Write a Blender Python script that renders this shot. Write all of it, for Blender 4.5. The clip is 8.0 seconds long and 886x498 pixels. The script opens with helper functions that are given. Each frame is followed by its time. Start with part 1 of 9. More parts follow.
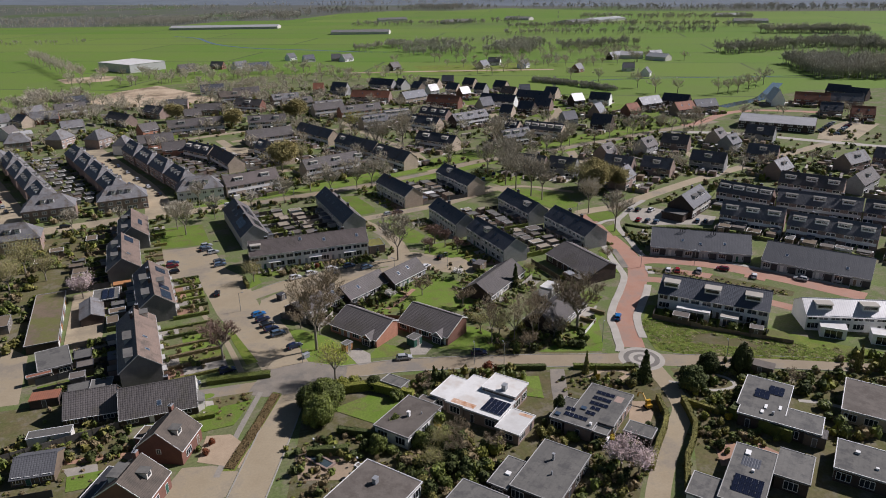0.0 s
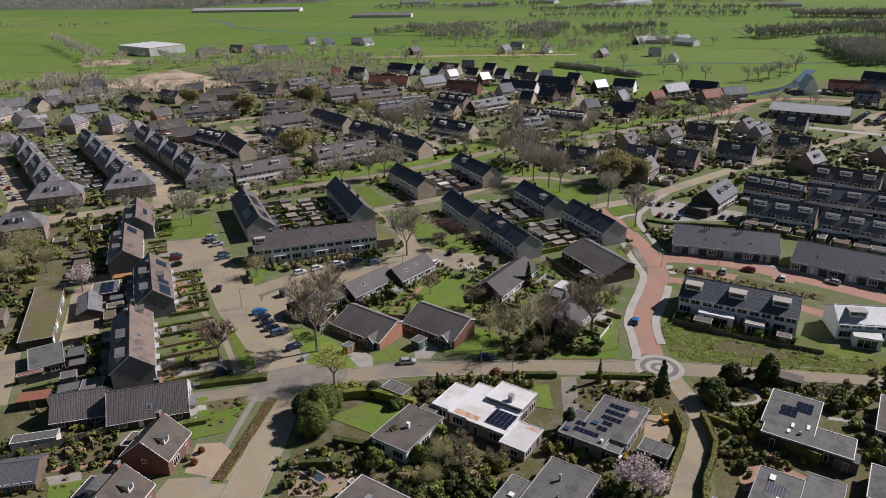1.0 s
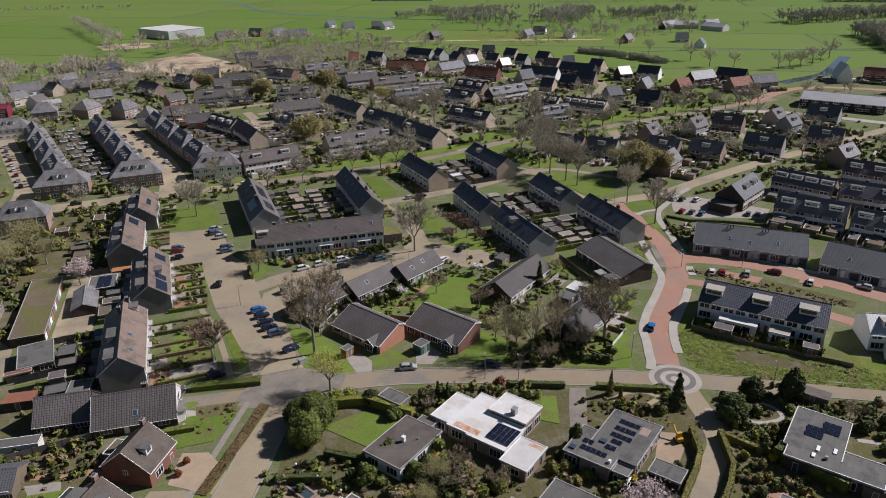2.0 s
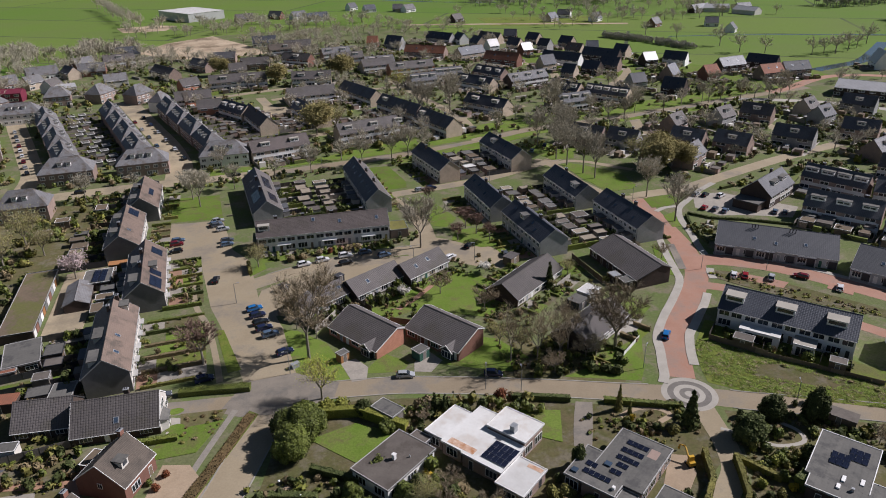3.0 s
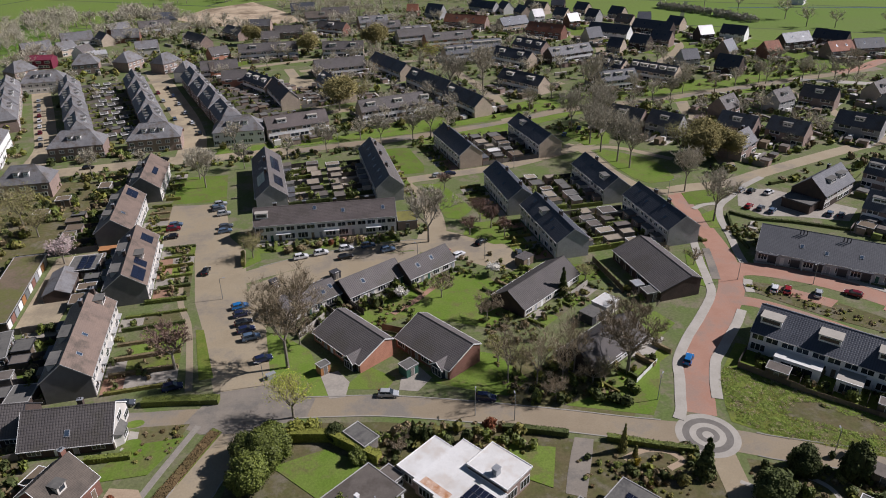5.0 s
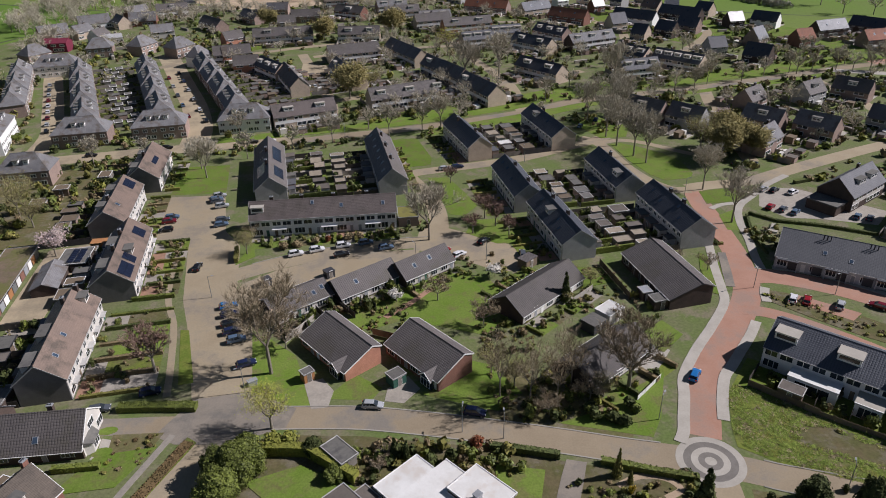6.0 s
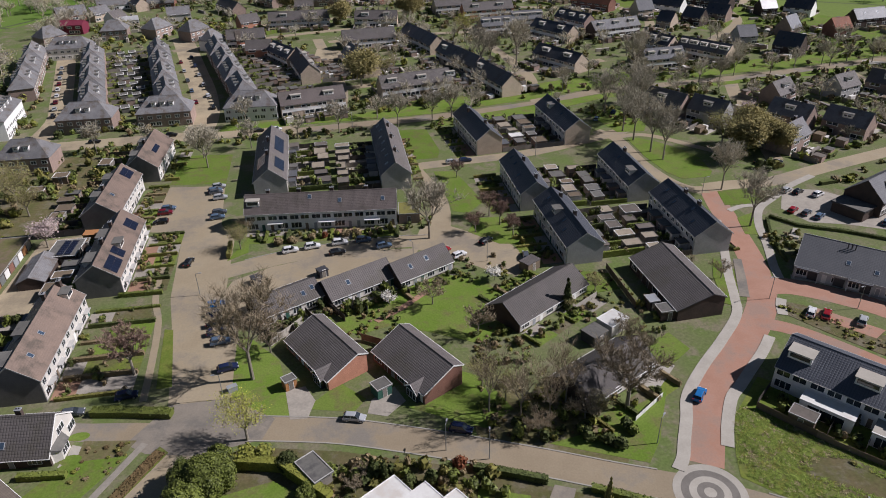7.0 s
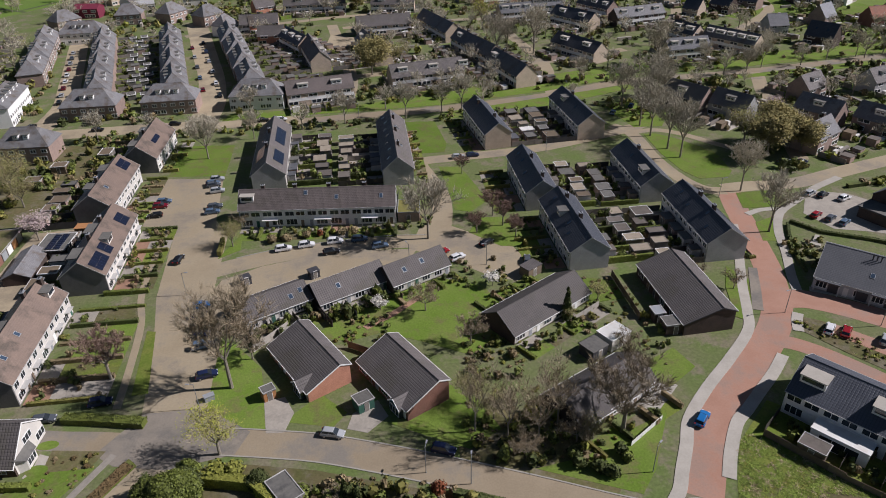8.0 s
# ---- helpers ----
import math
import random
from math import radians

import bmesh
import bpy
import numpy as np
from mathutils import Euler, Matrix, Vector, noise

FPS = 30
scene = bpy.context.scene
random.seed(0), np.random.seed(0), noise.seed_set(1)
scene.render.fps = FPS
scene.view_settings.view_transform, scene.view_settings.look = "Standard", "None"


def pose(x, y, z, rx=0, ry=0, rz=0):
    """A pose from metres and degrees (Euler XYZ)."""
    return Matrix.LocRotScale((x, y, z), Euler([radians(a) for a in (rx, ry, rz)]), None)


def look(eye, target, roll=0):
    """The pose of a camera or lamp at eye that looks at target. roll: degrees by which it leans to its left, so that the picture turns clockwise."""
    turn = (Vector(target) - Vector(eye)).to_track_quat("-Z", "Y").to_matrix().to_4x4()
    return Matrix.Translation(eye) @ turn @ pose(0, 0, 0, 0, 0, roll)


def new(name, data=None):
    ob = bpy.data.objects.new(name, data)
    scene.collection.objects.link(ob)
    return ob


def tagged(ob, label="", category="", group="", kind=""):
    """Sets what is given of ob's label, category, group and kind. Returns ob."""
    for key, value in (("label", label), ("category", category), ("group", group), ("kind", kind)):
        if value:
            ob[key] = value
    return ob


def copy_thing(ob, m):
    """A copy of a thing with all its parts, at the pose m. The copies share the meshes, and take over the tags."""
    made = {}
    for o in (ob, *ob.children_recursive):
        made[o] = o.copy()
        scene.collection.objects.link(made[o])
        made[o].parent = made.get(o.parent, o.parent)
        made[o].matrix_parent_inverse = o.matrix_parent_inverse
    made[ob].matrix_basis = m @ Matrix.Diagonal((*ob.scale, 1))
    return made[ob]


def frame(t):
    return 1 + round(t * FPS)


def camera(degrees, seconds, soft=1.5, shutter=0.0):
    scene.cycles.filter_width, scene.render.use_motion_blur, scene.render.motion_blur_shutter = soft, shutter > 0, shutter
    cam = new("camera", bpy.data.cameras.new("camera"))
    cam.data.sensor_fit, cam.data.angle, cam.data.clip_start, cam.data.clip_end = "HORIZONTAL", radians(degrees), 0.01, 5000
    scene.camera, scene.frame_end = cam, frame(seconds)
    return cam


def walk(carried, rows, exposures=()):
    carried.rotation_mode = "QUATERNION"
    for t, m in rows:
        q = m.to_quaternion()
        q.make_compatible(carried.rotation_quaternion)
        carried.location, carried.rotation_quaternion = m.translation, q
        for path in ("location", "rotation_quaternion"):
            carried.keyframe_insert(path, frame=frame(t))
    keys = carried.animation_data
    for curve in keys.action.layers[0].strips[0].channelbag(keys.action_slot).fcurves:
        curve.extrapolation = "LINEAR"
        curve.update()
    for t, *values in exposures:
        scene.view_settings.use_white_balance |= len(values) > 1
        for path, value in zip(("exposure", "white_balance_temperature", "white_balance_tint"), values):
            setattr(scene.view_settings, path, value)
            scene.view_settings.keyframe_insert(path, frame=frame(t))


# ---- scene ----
cam = camera(65.4, 8.0, soft=1.0)
PATH = [
    (0, (0.783, -0.955, 92.801), (1.531, 0.751, 92.072), -0.9),
    (0.5, (4.428, 2.838, 92.674), (5.145, 4.549, 91.926), -0.9),
    (1, (8.373, 6.966, 92.594), (9.055, 8.681, 91.825), -0.9),
    (1.5, (12.105, 10.71, 92.498), (12.755, 12.429, 91.71), -0.9),
    (3, (24.456, 22.695, 92.137), (25.0, 24.421, 91.287), -1.1),
    (3.5, (28.486, 26.371, 91.954), (28.996, 28.099, 91.087), -1.1),
    (4, (32.929, 30.375, 91.788), (33.398, 32.105, 90.9), -1.1),
    (4.5, (36.956, 33.945, 91.664), (37.389, 35.674, 90.756), -1.1),
    (6, (50.074, 45.068, 91.02), (50.391, 46.79, 90.054), -1.3),
    (6.5, (53.932, 48.67, 90.757), (54.214, 50.388, 89.773), -1.3),
    (7, (58.294, 52.571, 90.539), (58.534, 54.284, 89.535), -1.3),
    (7.5, (62.093, 56.332, 90.358), (62.297, 58.039, 89.336), -1.4),
    (8, (66.304, 60.408, 90.042), (66.467, 62.109, 89.002), -1.5),
]
walk(cam, [(t, look(eye, target, roll)) for t, eye, target, roll in PATH])

# ---- sky and sun ----
SUN_EL, SUN_AZ = 39.0, -2.0      # degrees above the ground; from +x towards +y
world = bpy.data.worlds.new("sky")
scene.world = world
world.use_nodes = True
wn = world.node_tree
sky_tex = wn.nodes.new("ShaderNodeTexSky")
sky_tex.sky_type = "NISHITA"
sky_tex.sun_disc = False
sky_tex.sun_elevation = radians(SUN_EL)
sky_tex.sun_rotation = radians(90.0 - SUN_AZ)
sky_tex.air_density, sky_tex.dust_density, sky_tex.ozone_density = 0.75, 0.3, 2.0
wn.links.new(sky_tex.outputs[0], wn.nodes["Background"].inputs[0])
wn.nodes["Background"].inputs[1].default_value = 0.04
sun = new("sun", bpy.data.lights.new("sun", "SUN"))
sun.data.energy, sun.data.angle, sun.data.color = 5.0, radians(0.55), (0.988, 0.942, 1.0)
sx, sy, sz = math.cos(radians(SUN_EL)) * math.cos(radians(SUN_AZ)), math.cos(radians(SUN_EL)) * math.sin(radians(SUN_AZ)), math.sin(radians(SUN_EL))
sun.matrix_basis = look((sx * 300 + 100, sy * 300 + 200, sz * 300), (100, 200, 0))
scene.view_settings.exposure = 0.15

# ---- materials ----
def node(nt, kind, **inputs):
    nd = nt.nodes.new("ShaderNode" + kind)
    for key, value in inputs.items():
        nd.inputs[key].default_value = value
    return nd


def math_node(nt, op, a, b=None):
    nd = nt.nodes.new("ShaderNodeMath")
    nd.operation = op
    for i, v in enumerate((a, b)):
        if v is None:
            continue
        if isinstance(v, (int, float)):
            nd.inputs[i].default_value = v
        else:
            nt.links.new(v, nd.inputs[i])
    return nd.outputs[0]


def mix_color(nt, fac, a, b, blend="MIX"):
    nd = nt.nodes.new("ShaderNodeMix")
    nd.data_type, nd.blend_type = "RGBA", blend
    for sock, v in ((nd.inputs[0], fac), (nd.inputs[6], a), (nd.inputs[7], b)):
        if isinstance(v, (int, float)):
            sock.default_value = v
        elif isinstance(v, tuple):
            sock.default_value = (*v[:3], 1.0)
        else:
            nt.links.new(v, sock)
    return nd.outputs[2]


def ramp(nt, value, lo, hi):
    nd = node(nt, "MapRange")
    nt.links.new(value, nd.inputs[0])
    nd.inputs[1].default_value, nd.inputs[2].default_value = lo, hi
    return nd.outputs[0]


def surface(name, c1, c2, big=0.15, fine=3.0, rough=0.85, bump=0.15, metal=0.0, spec=0.3, vary=0.12, grain=0.25,
            ribs=(), third=None, third_size=0.03, island=0.0, world_space=False, bricks=None):
    """A mottled surface: two colours by large noise, a grain, a tint by object, ribs as (axis, period, depth)."""
    m = bpy.data.materials.new(name)
    m.use_nodes = True
    nt = m.node_tree
    bs = nt.nodes["Principled BSDF"]
    co = nt.nodes.new("ShaderNodeNewGeometry").outputs["Position"] if world_space else nt.nodes.new("ShaderNodeTexCoord").outputs["Object"]
    n1 = node(nt, "TexNoise", Scale=big, Detail=5.0, Roughness=0.6)
    n2 = node(nt, "TexNoise", Scale=fine, Detail=4.0, Roughness=0.65)
    for nd in (n1, n2):
        nt.links.new(co, nd.inputs["Vector"])
    col = mix_color(nt, ramp(nt, n1.outputs[0], 0.36, 0.64), c1, c2)
    if third:
        n3 = node(nt, "TexNoise", Scale=third_size, Detail=6.0, Roughness=0.7)
        nt.links.new(co, n3.inputs["Vector"])
        col = mix_color(nt, ramp(nt, n3.outputs[0], 0.5, 0.62), col, third)
    height = n2.outputs[0]
    if bricks:
        br = node(nt, "TexBrick", Scale=1.0)
        br.inputs["Brick Width"].default_value, br.inputs["Row Height"].default_value, br.inputs["Mortar Size"].default_value = bricks[0], bricks[1], bricks[2]
        br.inputs["Color1"].default_value, br.inputs["Color2"].default_value, br.inputs["Mortar"].default_value = (1.12, 1.12, 1.12, 1), (0.82, 0.82, 0.82, 1), (0.7, 0.7, 0.7, 1)
        nt.links.new(co, br.inputs["Vector"])
        col = mix_color(nt, 1.0, col, br.outputs[0], "MULTIPLY")
    for axis, period, depth in ribs:
        sp = nt.nodes.new("ShaderNodeSeparateXYZ")
        nt.links.new(co, sp.inputs[0])
        saw = math_node(nt, "PINGPONG", math_node(nt, "DIVIDE", sp.outputs["XYZ".index(axis)], period), 0.5)
        groove = ramp(nt, saw, 0.0, 0.22)
        height = math_node(nt, "ADD", height, math_node(nt, "MULTIPLY", groove, 1.5))
        shade = math_node(nt, "ADD", math_node(nt, "MULTIPLY", groove, depth), 1.0 - depth)
        gray = nt.nodes.new("ShaderNodeCombineColor")
        for i in range(3):
            nt.links.new(shade, gray.inputs[i])
        col = mix_color(nt, 1.0, col, gray.outputs[0], "MULTIPLY")
    rnd = nt.nodes.new("ShaderNodeObjectInfo").outputs["Random"]
    k = math_node(nt, "ADD", math_node(nt, "MULTIPLY", n2.outputs[0], grain * 2), 1.0 - grain)
    k = math_node(nt, "MULTIPLY", k, math_node(nt, "ADD", math_node(nt, "MULTIPLY", rnd, vary * 2), 1.0 - vary))
    if island:
        ri = nt.nodes.new("ShaderNodeNewGeometry").outputs["Random Per Island"]
        k = math_node(nt, "MULTIPLY", k, math_node(nt, "ADD", math_node(nt, "MULTIPLY", ri, island * 2), 1.0 - island))
    hsv = nt.nodes.new("ShaderNodeHueSaturation")
    nt.links.new(k, hsv.inputs["Value"])
    nt.links.new(col, hsv.inputs["Color"])
    nt.links.new(hsv.outputs[0], bs.inputs["Base Color"])
    if bump:
        bp = node(nt, "Bump", Strength=bump, Distance=0.05)
        nt.links.new(height, bp.inputs["Height"])
        nt.links.new(bp.outputs[0], bs.inputs["Normal"])
    bs.inputs["Roughness"].default_value, bs.inputs["Metallic"].default_value, bs.inputs["Specular IOR Level"].default_value = rough, metal, spec
    return m


def field_material():
    """Meadows in long parcels, each of its own green, with dark ditches between."""
    m = bpy.data.materials.new("meadow")
    m.use_nodes = True
    nt = m.node_tree
    bs = nt.nodes["Principled BSDF"]
    co = nt.nodes.new("ShaderNodeTexCoord").outputs["Object"]
    rot = nt.nodes.new("ShaderNodeMapping")
    rot.inputs["Rotation"].default_value = (0, 0, radians(33))
    nt.links.new(co, rot.inputs[0])
    br = node(nt, "TexBrick", Scale=1.0)
    br.inputs["Brick Width"].default_value, br.inputs["Row Height"].default_value, br.inputs["Mortar Size"].default_value = 410.0, 120.0, 1.6
    br.inputs["Color1"].default_value, br.inputs["Color2"].default_value, br.inputs["Mortar"].default_value = (0.104, 0.184, 0.03, 1), (0.148, 0.205, 0.046, 1), (0.065, 0.08, 0.045, 1)
    nt.links.new(rot.outputs[0], br.inputs["Vector"])
    n1 = node(nt, "TexNoise", Scale=0.012, Detail=6.0, Roughness=0.6)
    n2 = node(nt, "TexNoise", Scale=0.5, Detail=4.0, Roughness=0.7)
    n3 = node(nt, "TexNoise", Scale=0.0022, Detail=3.0, Roughness=0.5)
    for nd in (n1, n2, n3):
        nt.links.new(co, nd.inputs["Vector"])
    col = mix_color(nt, math_node(nt, "MULTIPLY", ramp(nt, n1.outputs[0], 0.42, 0.66), 0.55), br.outputs[0], (0.14, 0.175, 0.055))
    col = mix_color(nt, math_node(nt, "MULTIPLY", ramp(nt, n3.outputs[0], 0.55, 0.7), 0.6), col, (0.115, 0.135, 0.065))
    hsv = nt.nodes.new("ShaderNodeHueSaturation")
    nt.links.new(math_node(nt, "ADD", math_node(nt, "MULTIPLY", n2.outputs[0], 0.5), 0.75), hsv.inputs["Value"])
    nt.links.new(col, hsv.inputs["Color"])
    nt.links.new(hsv.outputs[0], bs.inputs["Base Color"])
    bs.inputs["Roughness"].default_value = 0.95
    bs.inputs["Specular IOR Level"].default_value = 0.1
    return m


M = {}
M["meadow"] = field_material()
M["soil"] = surface("garden_soil", (0.138, 0.145, 0.07), (0.112, 0.15, 0.046), 0.09, 1.6, 0.95, 0.4, grain=0.55, third=(0.178, 0.16, 0.105), third_size=0.13, spec=0.1)
M["garden_ground"] = surface("planted_ground", (0.138, 0.114, 0.06), (0.104, 0.106, 0.04), 0.25, 1.4, 0.95, 0.5, grain=0.5, third=(0.165, 0.145, 0.1), third_size=0.2, spec=0.1)
M["forest_floor"] = surface("woodland_floor", (0.13, 0.128, 0.112), (0.1, 0.108, 0.09), 0.004, 0.05, 0.95, 0.0, grain=0.35, third=(0.085, 0.125, 0.04), third_size=0.0025, spec=0.1)
# blue-grey base colour: the haze of distance is painted in
M["haze_land"] = surface("distant_land", (0.118, 0.138, 0.16), (0.145, 0.165, 0.185), 0.002, 0.01, 0.95, 0.0, grain=0.3, spec=0.1)
M["lawn"] = surface("lawn", (0.112, 0.175, 0.026), (0.14, 0.188, 0.04), 0.12, 2.5, 0.95, 0.4, grain=0.45, third=(0.138, 0.142, 0.05), third_size=0.2, spec=0.1)
M["rough_grass"] = surface("rough_grass", (0.115, 0.165, 0.027), (0.165, 0.185, 0.042), 0.35, 2.2, 0.95, 0.8, grain=0.5, third=(0.13, 0.13, 0.05), third_size=0.09, spec=0.1)
M["grass_blade"] = surface("grass_blade", (0.2, 0.255, 0.055), (0.155, 0.205, 0.042), 0.3, 3.0, 0.85, 0.0, island=0.4, spec=0.1)
M["dry_reed"] = surface("dry_reed", (0.32, 0.27, 0.15), (0.25, 0.21, 0.12), 0.3, 3.0, 0.85, 0.0, island=0.4, spec=0.1)
M["moss_roof"] = surface("mossy_sedum_roof", (0.2, 0.18, 0.06), (0.16, 0.16, 0.05), 0.3, 2.5, 0.95, 0.3, grain=0.35, third=(0.12, 0.1, 0.07), third_size=0.3, spec=0.1)
M["machine_yellow"] = surface("machine_yellow", (0.55, 0.32, 0.03), (0.48, 0.28, 0.03), 0.5, 3.0, 0.45, 0.03, grain=0.08, spec=0.4)
M["maroon"] = surface("maroon_cladding", (0.2, 0.035, 0.06), (0.16, 0.03, 0.05), 0.4, 3.0, 0.7, 0.08, grain=0.12, spec=0.2)
M["paver"] = surface("beige_paver", (0.29, 0.235, 0.156), (0.334, 0.277, 0.188), 0.12, 2.2, 0.85, 0.15, grain=0.2, third=(0.235, 0.2, 0.152), third_size=0.06, spec=0.2, vary=0.05)
M["asphalt"] = surface("worn_paving", (0.242, 0.194, 0.131), (0.29, 0.236, 0.162), 0.1, 3.0, 0.88, 0.12, grain=0.2, third=(0.2, 0.178, 0.148), third_size=0.05, spec=0.2, vary=0.04)
M["asphalt_grey"] = surface("grey_paving", (0.2, 0.176, 0.145), (0.25, 0.217, 0.175), 0.2, 3.0, 0.88, 0.12, grain=0.2, third=(0.16, 0.147, 0.128), third_size=0.12, spec=0.2, vary=0.04)
M["red_brick_road"] = surface("red_clinker", (0.335, 0.185, 0.13), (0.385, 0.222, 0.16), 0.2, 3.0, 0.85, 0.15, grain=0.16, third=(0.3, 0.2, 0.155), third_size=0.1, spec=0.2, vary=0.04)
M["pavement"] = surface("concrete_slab", (0.345, 0.318, 0.272), (0.4, 0.368, 0.318), 0.3, 3.0, 0.85, 0.12, grain=0.15, spec=0.2, vary=0.04)
M["kerb"] = surface("kerb_stone", (0.31, 0.29, 0.25), (0.27, 0.25, 0.215), 0.5, 4.0, 0.85, 0.1, spec=0.2)
M["dark_setts"] = surface("dark_setts", (0.165, 0.15, 0.132), (0.2, 0.183, 0.162), 0.4, 4.0, 0.85, 0.15, spec=0.2)
M["sand"] = surface("bare_sand", (0.48, 0.38, 0.27), (0.36, 0.28, 0.19), 0.05, 0.5, 0.95, 0.3, grain=0.3, third=(0.2, 0.15, 0.1), third_size=0.03, spec=0.1)
M["terrace_red"] = surface("red_terrace", (0.34, 0.2, 0.13), (0.28, 0.17, 0.12), 0.4, 3.0, 0.85, 0.12, spec=0.2)
M["terrace_tan"] = surface("tan_gravel", (0.36, 0.275, 0.19), (0.31, 0.235, 0.16), 0.4, 3.0, 0.9, 0.2, grain=0.25, spec=0.15)
M["sandy_paver"] = surface("sandy_paver", (0.37, 0.305, 0.205), (0.32, 0.262, 0.175), 0.12, 2.2, 0.88, 0.15, grain=0.2, third=(0.26, 0.215, 0.15), third_size=0.06, spec=0.2, vary=0.05)
M["gravel_roof"] = surface("tan_gravel_roof", (0.3, 0.255, 0.195), (0.25, 0.21, 0.16), 0.4, 3.0, 0.9, 0.15, grain=0.2, third=(0.2, 0.17, 0.12), third_size=0.25, spec=0.2)
M["garden_slab"] = surface("garden_slab", (0.32, 0.288, 0.242), (0.26, 0.234, 0.198), 0.4, 2.0, 0.88, 0.15, grain=0.25, spec=0.2)
M["water"] = surface("ditch_water", (0.05, 0.07, 0.08), (0.04, 0.055, 0.06), 0.1, 1.0, 0.06, 0.05, spec=0.6)
TILE = (("X", 0.5, 0.26), ("Y", 0.42, 0.12))
SMOOTH_TILE = (("X", 0.3, 0.08), ("Y", 0.35, 0.06))
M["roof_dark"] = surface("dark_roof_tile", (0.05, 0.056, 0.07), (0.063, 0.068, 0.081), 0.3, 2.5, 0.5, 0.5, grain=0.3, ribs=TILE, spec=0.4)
M["roof_shale"] = surface("shale_roof_tile", (0.135, 0.133, 0.138), (0.11, 0.108, 0.114), 0.25, 2.5, 0.55, 0.5, grain=0.25, ribs=TILE, third=(0.11, 0.095, 0.085), third_size=0.12, spec=0.35)
M["roof_pale"] = surface("pale_slate_tile", (0.1, 0.102, 0.11), (0.086, 0.088, 0.096), 0.25, 2.5, 0.6, 0.2, grain=0.15, ribs=(("X", 0.5, 0.07), ("Y", 0.42, 0.05)), spec=0.3)
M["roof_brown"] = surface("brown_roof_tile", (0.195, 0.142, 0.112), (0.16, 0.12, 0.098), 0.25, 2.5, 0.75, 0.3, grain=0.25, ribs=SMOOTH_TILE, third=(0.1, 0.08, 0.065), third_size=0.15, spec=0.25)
M["roof_plum"] = surface("plum_brown_roof_tile", (0.135, 0.112, 0.104), (0.112, 0.094, 0.088), 0.2, 2.5, 0.75, 0.3, grain=0.2, ribs=SMOOTH_TILE, third=(0.1, 0.085, 0.075), third_size=0.15, spec=0.25)
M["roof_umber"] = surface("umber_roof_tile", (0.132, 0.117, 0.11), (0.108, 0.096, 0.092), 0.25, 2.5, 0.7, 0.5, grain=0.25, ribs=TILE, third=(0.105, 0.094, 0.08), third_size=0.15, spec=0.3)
M["roof_cocoa"] = surface("cocoa_roof_tile", (0.094, 0.083, 0.078), (0.077, 0.069, 0.065), 0.25, 2.5, 0.75, 0.4, grain=0.25, ribs=TILE, third=(0.085, 0.076, 0.066), third_size=0.15, spec=0.25)
M["roof_grey"] = surface("grey_roof_tile", (0.14, 0.14, 0.147), (0.115, 0.115, 0.122), 0.25, 2.5, 0.7, 0.4, grain=0.22, ribs=TILE, spec=0.3)
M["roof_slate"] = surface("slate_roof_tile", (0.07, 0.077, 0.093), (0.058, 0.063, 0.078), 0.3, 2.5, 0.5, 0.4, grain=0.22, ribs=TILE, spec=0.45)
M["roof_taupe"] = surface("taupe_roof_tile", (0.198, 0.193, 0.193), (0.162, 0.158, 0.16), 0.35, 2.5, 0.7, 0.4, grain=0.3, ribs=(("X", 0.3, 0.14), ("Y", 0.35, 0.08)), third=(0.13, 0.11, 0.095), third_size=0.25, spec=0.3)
M["roof_weathered"] = surface("weathered_roof_tile", (0.13, 0.106, 0.086), (0.105, 0.087, 0.072), 0.35, 2.5, 0.8, 0.4, grain=0.3, ribs=(("X", 0.3, 0.14), ("Y", 0.35, 0.08)), third=(0.085, 0.072, 0.06), third_size=0.3, spec=0.2)
M["roof_red"] = surface("red_roof_tile", (0.3, 0.12, 0.07), (0.22, 0.1, 0.065), 0.25, 2.5, 0.75, 0.4, grain=0.22, ribs=TILE, spec=0.25)
M["felt"] = surface("roofing_felt", (0.12, 0.115, 0.105), (0.148, 0.141, 0.126), 0.25, 2.0, 0.85, 0.1, grain=0.15, third=(0.09, 0.087, 0.082), third_size=0.3, spec=0.25, ribs=(("X", 1.0, 0.06),))
M["felt_warm"] = surface("gravelled_felt", (0.15, 0.13, 0.112), (0.12, 0.104, 0.09), 0.3, 3.0, 0.9, 0.15, grain=0.2, third=(0.1, 0.085, 0.072), third_size=0.2, spec=0.2)
M["felt_moss"] = surface("mossy_felt", (0.165, 0.125, 0.085), (0.128, 0.1, 0.072), 0.2, 2.0, 0.9, 0.2, grain=0.3, third=(0.125, 0.122, 0.045), third_size=0.1, spec=0.2)
M["white_roof"] = surface("white_roof_coating", (0.64, 0.63, 0.6), (0.56, 0.545, 0.51), 0.3, 2.0, 0.6, 0.05, grain=0.1, third=(0.52, 0.48, 0.43), third_size=0.25, spec=0.3)
M["rust"] = surface("rust_stain", (0.36, 0.17, 0.08), (0.55, 0.42, 0.33), 0.6, 3.0, 0.8, 0.05, spec=0.2)
M["metal_sheet"] = surface("light_metal_sheet", (0.52, 0.51, 0.5), (0.46, 0.45, 0.44), 0.2, 2.0, 0.45, 0.15, metal=0.3, grain=0.08, ribs=(("X", 0.6, 0.15),), spec=0.4)
M["brick_brown"] = surface("brown_brick", (0.32, 0.235, 0.195), (0.265, 0.198, 0.168), 0.5, 6.0, 0.9, 0.2, grain=0.25, ribs=(("Z", 0.16, 0.15),), spec=0.15)
